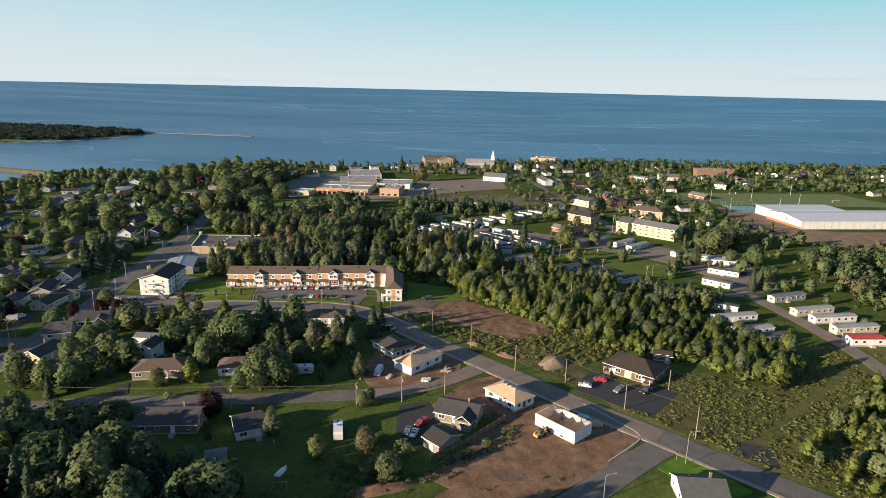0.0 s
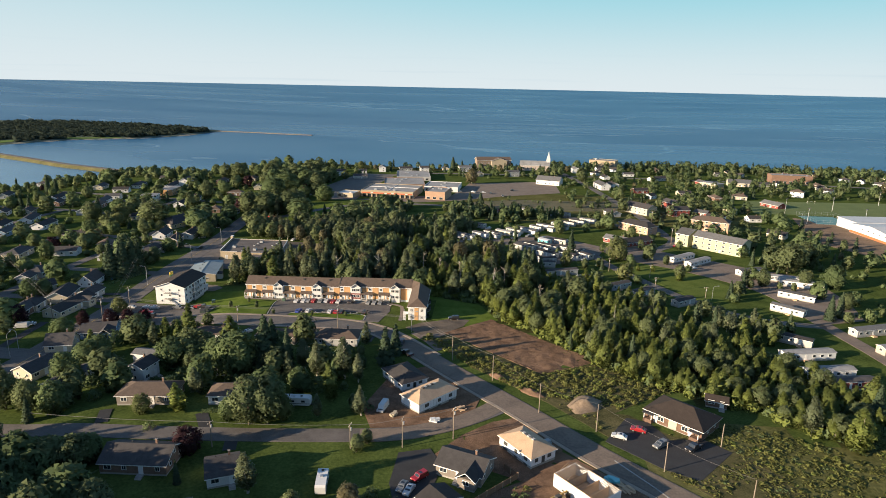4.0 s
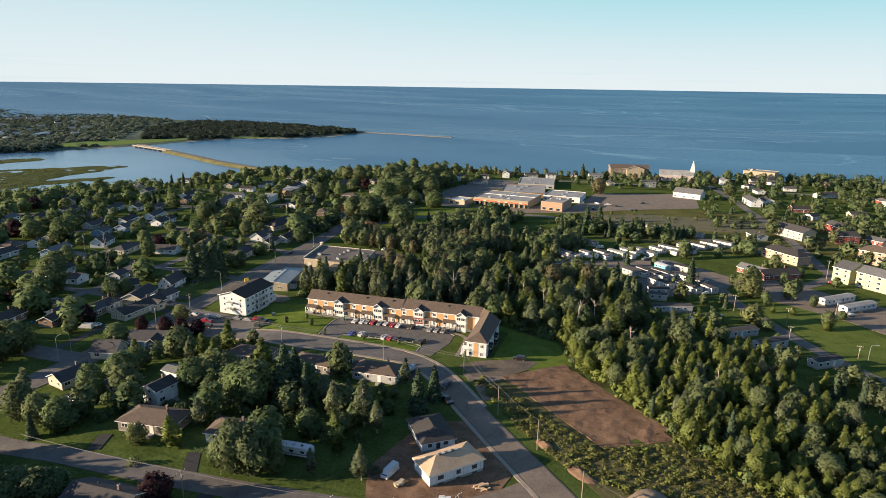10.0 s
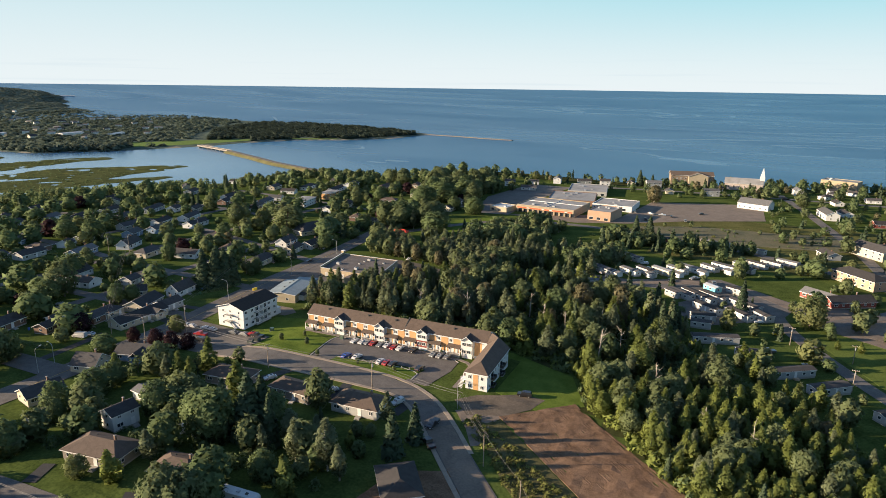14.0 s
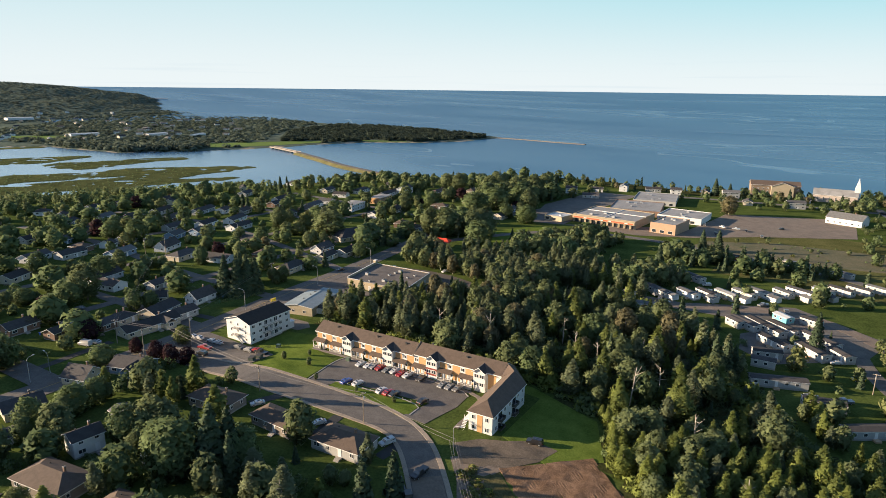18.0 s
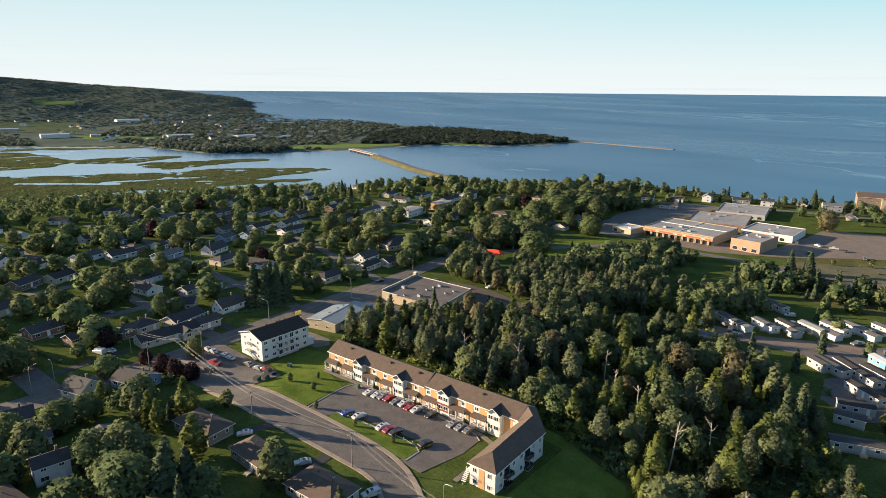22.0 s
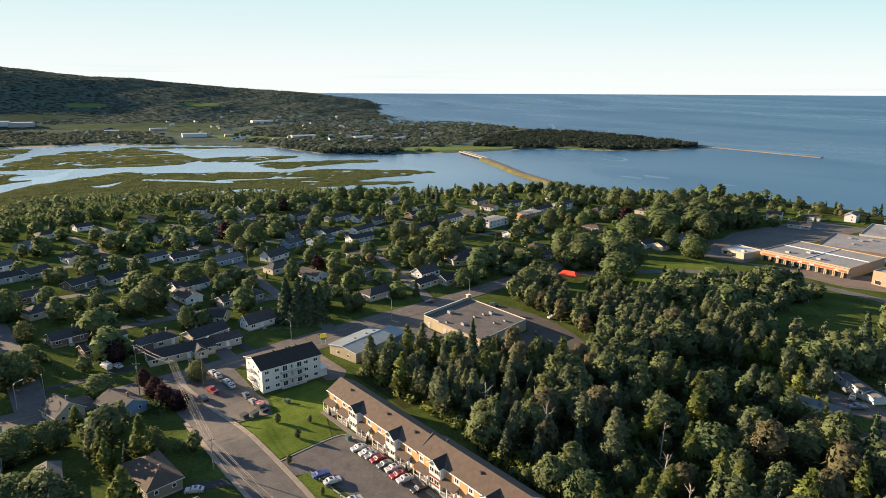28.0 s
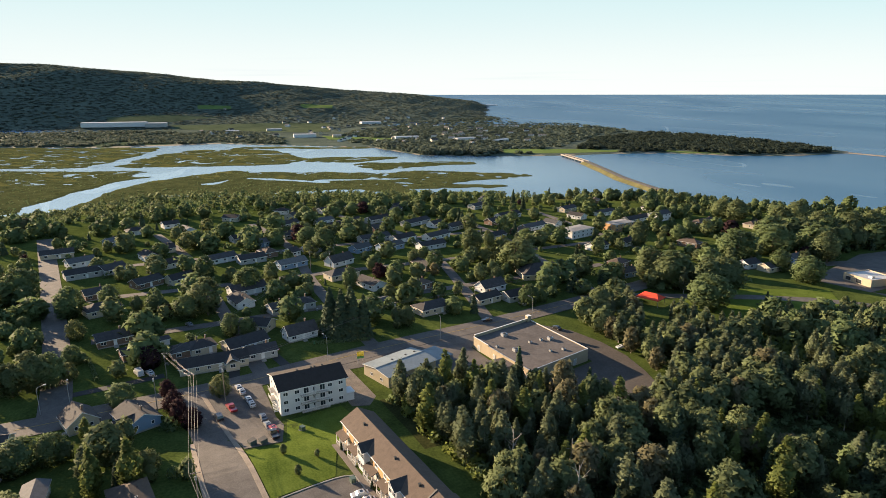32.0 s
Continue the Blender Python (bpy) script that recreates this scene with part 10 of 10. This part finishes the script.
def goal(x, y, turn):
    q = thing("football_goal", "white metal football goal on the sports field", "goal")
    part("crossbar", B(TRIM).tube((-3.66, 0, 2.44), (3.66, 0, 2.44), 0.06, 0.06, 6), q)
    for k in (-3.66, 3.66):
        part("goal_post", B(TRIM).tube((k, 0, -0.2), (k, 0, 2.44), 0.06, 0.06, 6), q)
        part("stay", B(TRIM).tube((k, 0, 2.44), (k, 1.8, 0), 0.04, 0.04, 5), q)
    return settle(q, x, y, turn)


goal(383, 600, 10)
goal(300, 640, 10)


def ball_court():
    """A fenced court with tall lamp posts."""
    f = thing("fence", "tall wire-mesh fence round the ball court", "fence")
    x0, y0, x1, y1 = 258, 536, 288, 572
    z = ground(270, 550)
    pts = [(x0 + (x1 - x0) * k / 6, y0) for k in range(7)] + [(x1, y0 + (y1 - y0) * k / 7) for k in range(1, 8)] + [(x1 - (x1 - x0) * k / 6, y1) for k in range(1, 7)] + [(x0, y1 - (y1 - y0) * k / 7) for k in range(1, 7)]
    post = B(GALV).tube((0, 0, -0.3), (0, 0, 3.6), 0.06, 0.05, 6).mesh("post")
    for x, y in pts:
        part("post", post, f, at=pose(x, y, z))
    for a, b in zip(pts, pts[1:] + pts[:1]):
        for h in (0.3, 2.0, 3.5):
            part("rail", B(GALV).tube((*a, z + h), (*b, z + h), 0.03, 0.03, 4), f)
    patch("ball_court", "teal painted ball court", "court", ((x0 + 1, y0 + 1), (x1 - 1, y0 + 1), (x1 - 1, y1 - 1), (x0 + 1, y1 - 1)), mat("court_paint", (0.10, 0.22, 0.22), 0.8, 0.15, 2.0), 0.12)
    for x, y in ((250, 534), (296, 540), (252, 580), (300, 600), (330, 570), (360, 640)):
        l = thing("lamp_post", "tall pale floodlight mast by the sports ground", "lamp")
        part("mast", B(GALV).tube((0, 0, -0.4), (0, 0, 13), 0.16, 0.09, 8), l)
        part("crossarm", B(GALV).box(-1.2, -0.06, 12.6, 1.2, 0.06, 12.75), l)
        for k in (-0.9, 0.9):
            part("lamp_head", B(DARK_TRIM).box(k - 0.3, -0.25, 12.75, k + 0.3, 0.25, 13.2), l)
        settle(l, x, y, 20)


ball_court()


def hedge(label, a, b, h=1.8, w=1.6, seed=1, n=420):
    """A clipped or loose hedge between two points: a row of leaf sprays on a rounded bank."""
    rng = np.random.default_rng(seed)
    a, b = np.array(a, float), np.array(b, float)
    L = np.hypot(*(b - a))
    d = (b - a) / L
    m = int(n * L / 10)
    t, an = rng.uniform(0, L, m), rng.uniform(-0.1, math.pi + 0.1, m)
    bulge = 0.85 + 0.2 * np.sin(t * 1.7 + seed) + rng.normal(size=m) * 0.06
    off, up = np.cos(an) * w / 2 * bulge, np.maximum(np.sin(an), 0.05) * h * bulge
    x, y = a[0] + d[0] * t - d[1] * off, a[1] + d[1] * t + d[0] * off
    c = np.stack([x, y, lie(x, y) + up], 1)
    nr = np.stack([-d[1] * np.cos(an), d[0] * np.cos(an), np.sin(an)], 1) + rng.normal(size=(m, 3)) * 0.25
    nr /= np.linalg.norm(nr, axis=1, keepdims=True)
    v, f = sprays(c, nr, rng.uniform(0.16, 0.30, m), rng)
    tagged(new("hedge", fast_mesh("hedge", v, f, [LEAF], None, np.repeat(nr, 3, axis=0))), label, "hedge")


hedge("tall loose green hedge between two yards", (-61, 194), (-53, 207), 3.4, 3.0, 1, 900)
hedge("clipped dark green hedge along a back yard", (-106, 196), (-78, 200), 1.7, 1.5, 2)
hedge("low green hedge beside a house", (-72, 180), (-62, 183), 1.4, 1.3, 3)
hedge("low hedge along a shaded drive", (-178, 296), (-172, 318), 1.5, 1.4, 4)
hedge("green hedge beside the side street", (-196, 222), (-176, 225), 1.6, 1.5, 5)
for x, y, h in ((-103.8, 269.4, 3.4), (-98.8, 276.9, 2.6), (-92.7, 270.4, 3.4), (-82.5, 263.5, 2.8), (-66, 264.5, 2.6), (-52, 266, 2.4)):
    plant("ash", x, y, h, 0.8)


def yard_clutter():
    """Small garden things that stand in the yards: bins, tables and play things in a few colours."""
    rng = random.Random(9)
    tints = [paint("blue_plastic", (0.03, 0.10, 0.40), 0.5), paint("green_plastic", (0.04, 0.16, 0.06), 0.5), PAINTS[0], PAINTS[5]]
    names = ("blue", "green", "white", "dark grey")
    for i in range(46):
        hx, hy, hs = rng.choice(SPOTS[:90])
        a = rng.uniform(0, 6.28)
        x, y = hx + math.cos(a) * (hs + 2.5), hy + math.sin(a) * (hs + 2.5)
        if any((x - p) ** 2 + (y - q) ** 2 < (r + 0.5) ** 2 for p, q, r in ROADS) or any((x - p) ** 2 + (y - q) ** 2 < (r + 0.3) ** 2 for p, q, r in SPOTS):
            continue
        k = rng.randrange(4)
        if i % 3:
            e = thing("wheeled_bin", names[k] + " plastic wheeled bin beside a house", "bin")
            part("bin_body", B(tints[k]).add([(-0.24, -0.27, 0.08), (0.24, -0.27, 0.08), (0.24, 0.27, 0.08), (-0.24, 0.27, 0.08), (-0.3, -0.36, 1.0), (0.3, -0.36, 1.0), (0.3, 0.36, 1.05), (-0.3, 0.36, 1.05)],
                 [(0, 3, 2, 1), (0, 1, 5, 4), (1, 2, 6, 5), (2, 3, 7, 6), (3, 0, 4, 7)]), e)
            part("lid", B(tints[k]).box(-0.32, -0.38, 1.02, 0.32, 0.38, 1.1), e)
        else:
            e = thing("picnic_table", "weathered wooden picnic table on the grass", "table")
            for j in range(4):
                part("board", B(WOOD_POLE).box(-0.9, -0.4 + j * 0.2, 0.72, 0.9, -0.23 + j * 0.2, 0.76), e)
            for s in (-0.75, 0.58):
                part("bench", B(WOOD_POLE).box(-0.9, s, 0.42, 0.9, s + 0.22, 0.46), e)
            for s in (-0.7, 0.7):
                part("leg", B(WOOD_POLE).tube((s, -0.7, 0), (s, -0.25, 0.72), 0.04, 0.04, 4).tube((s, 0.7, 0), (s, 0.25, 0.72), 0.04, 0.04, 4).box(s - 0.03, -0.75, 0.36, s + 0.03, 0.75, 0.42), e)
        settle(e, x, y, rng.uniform(0, 360))


yard_clutter()
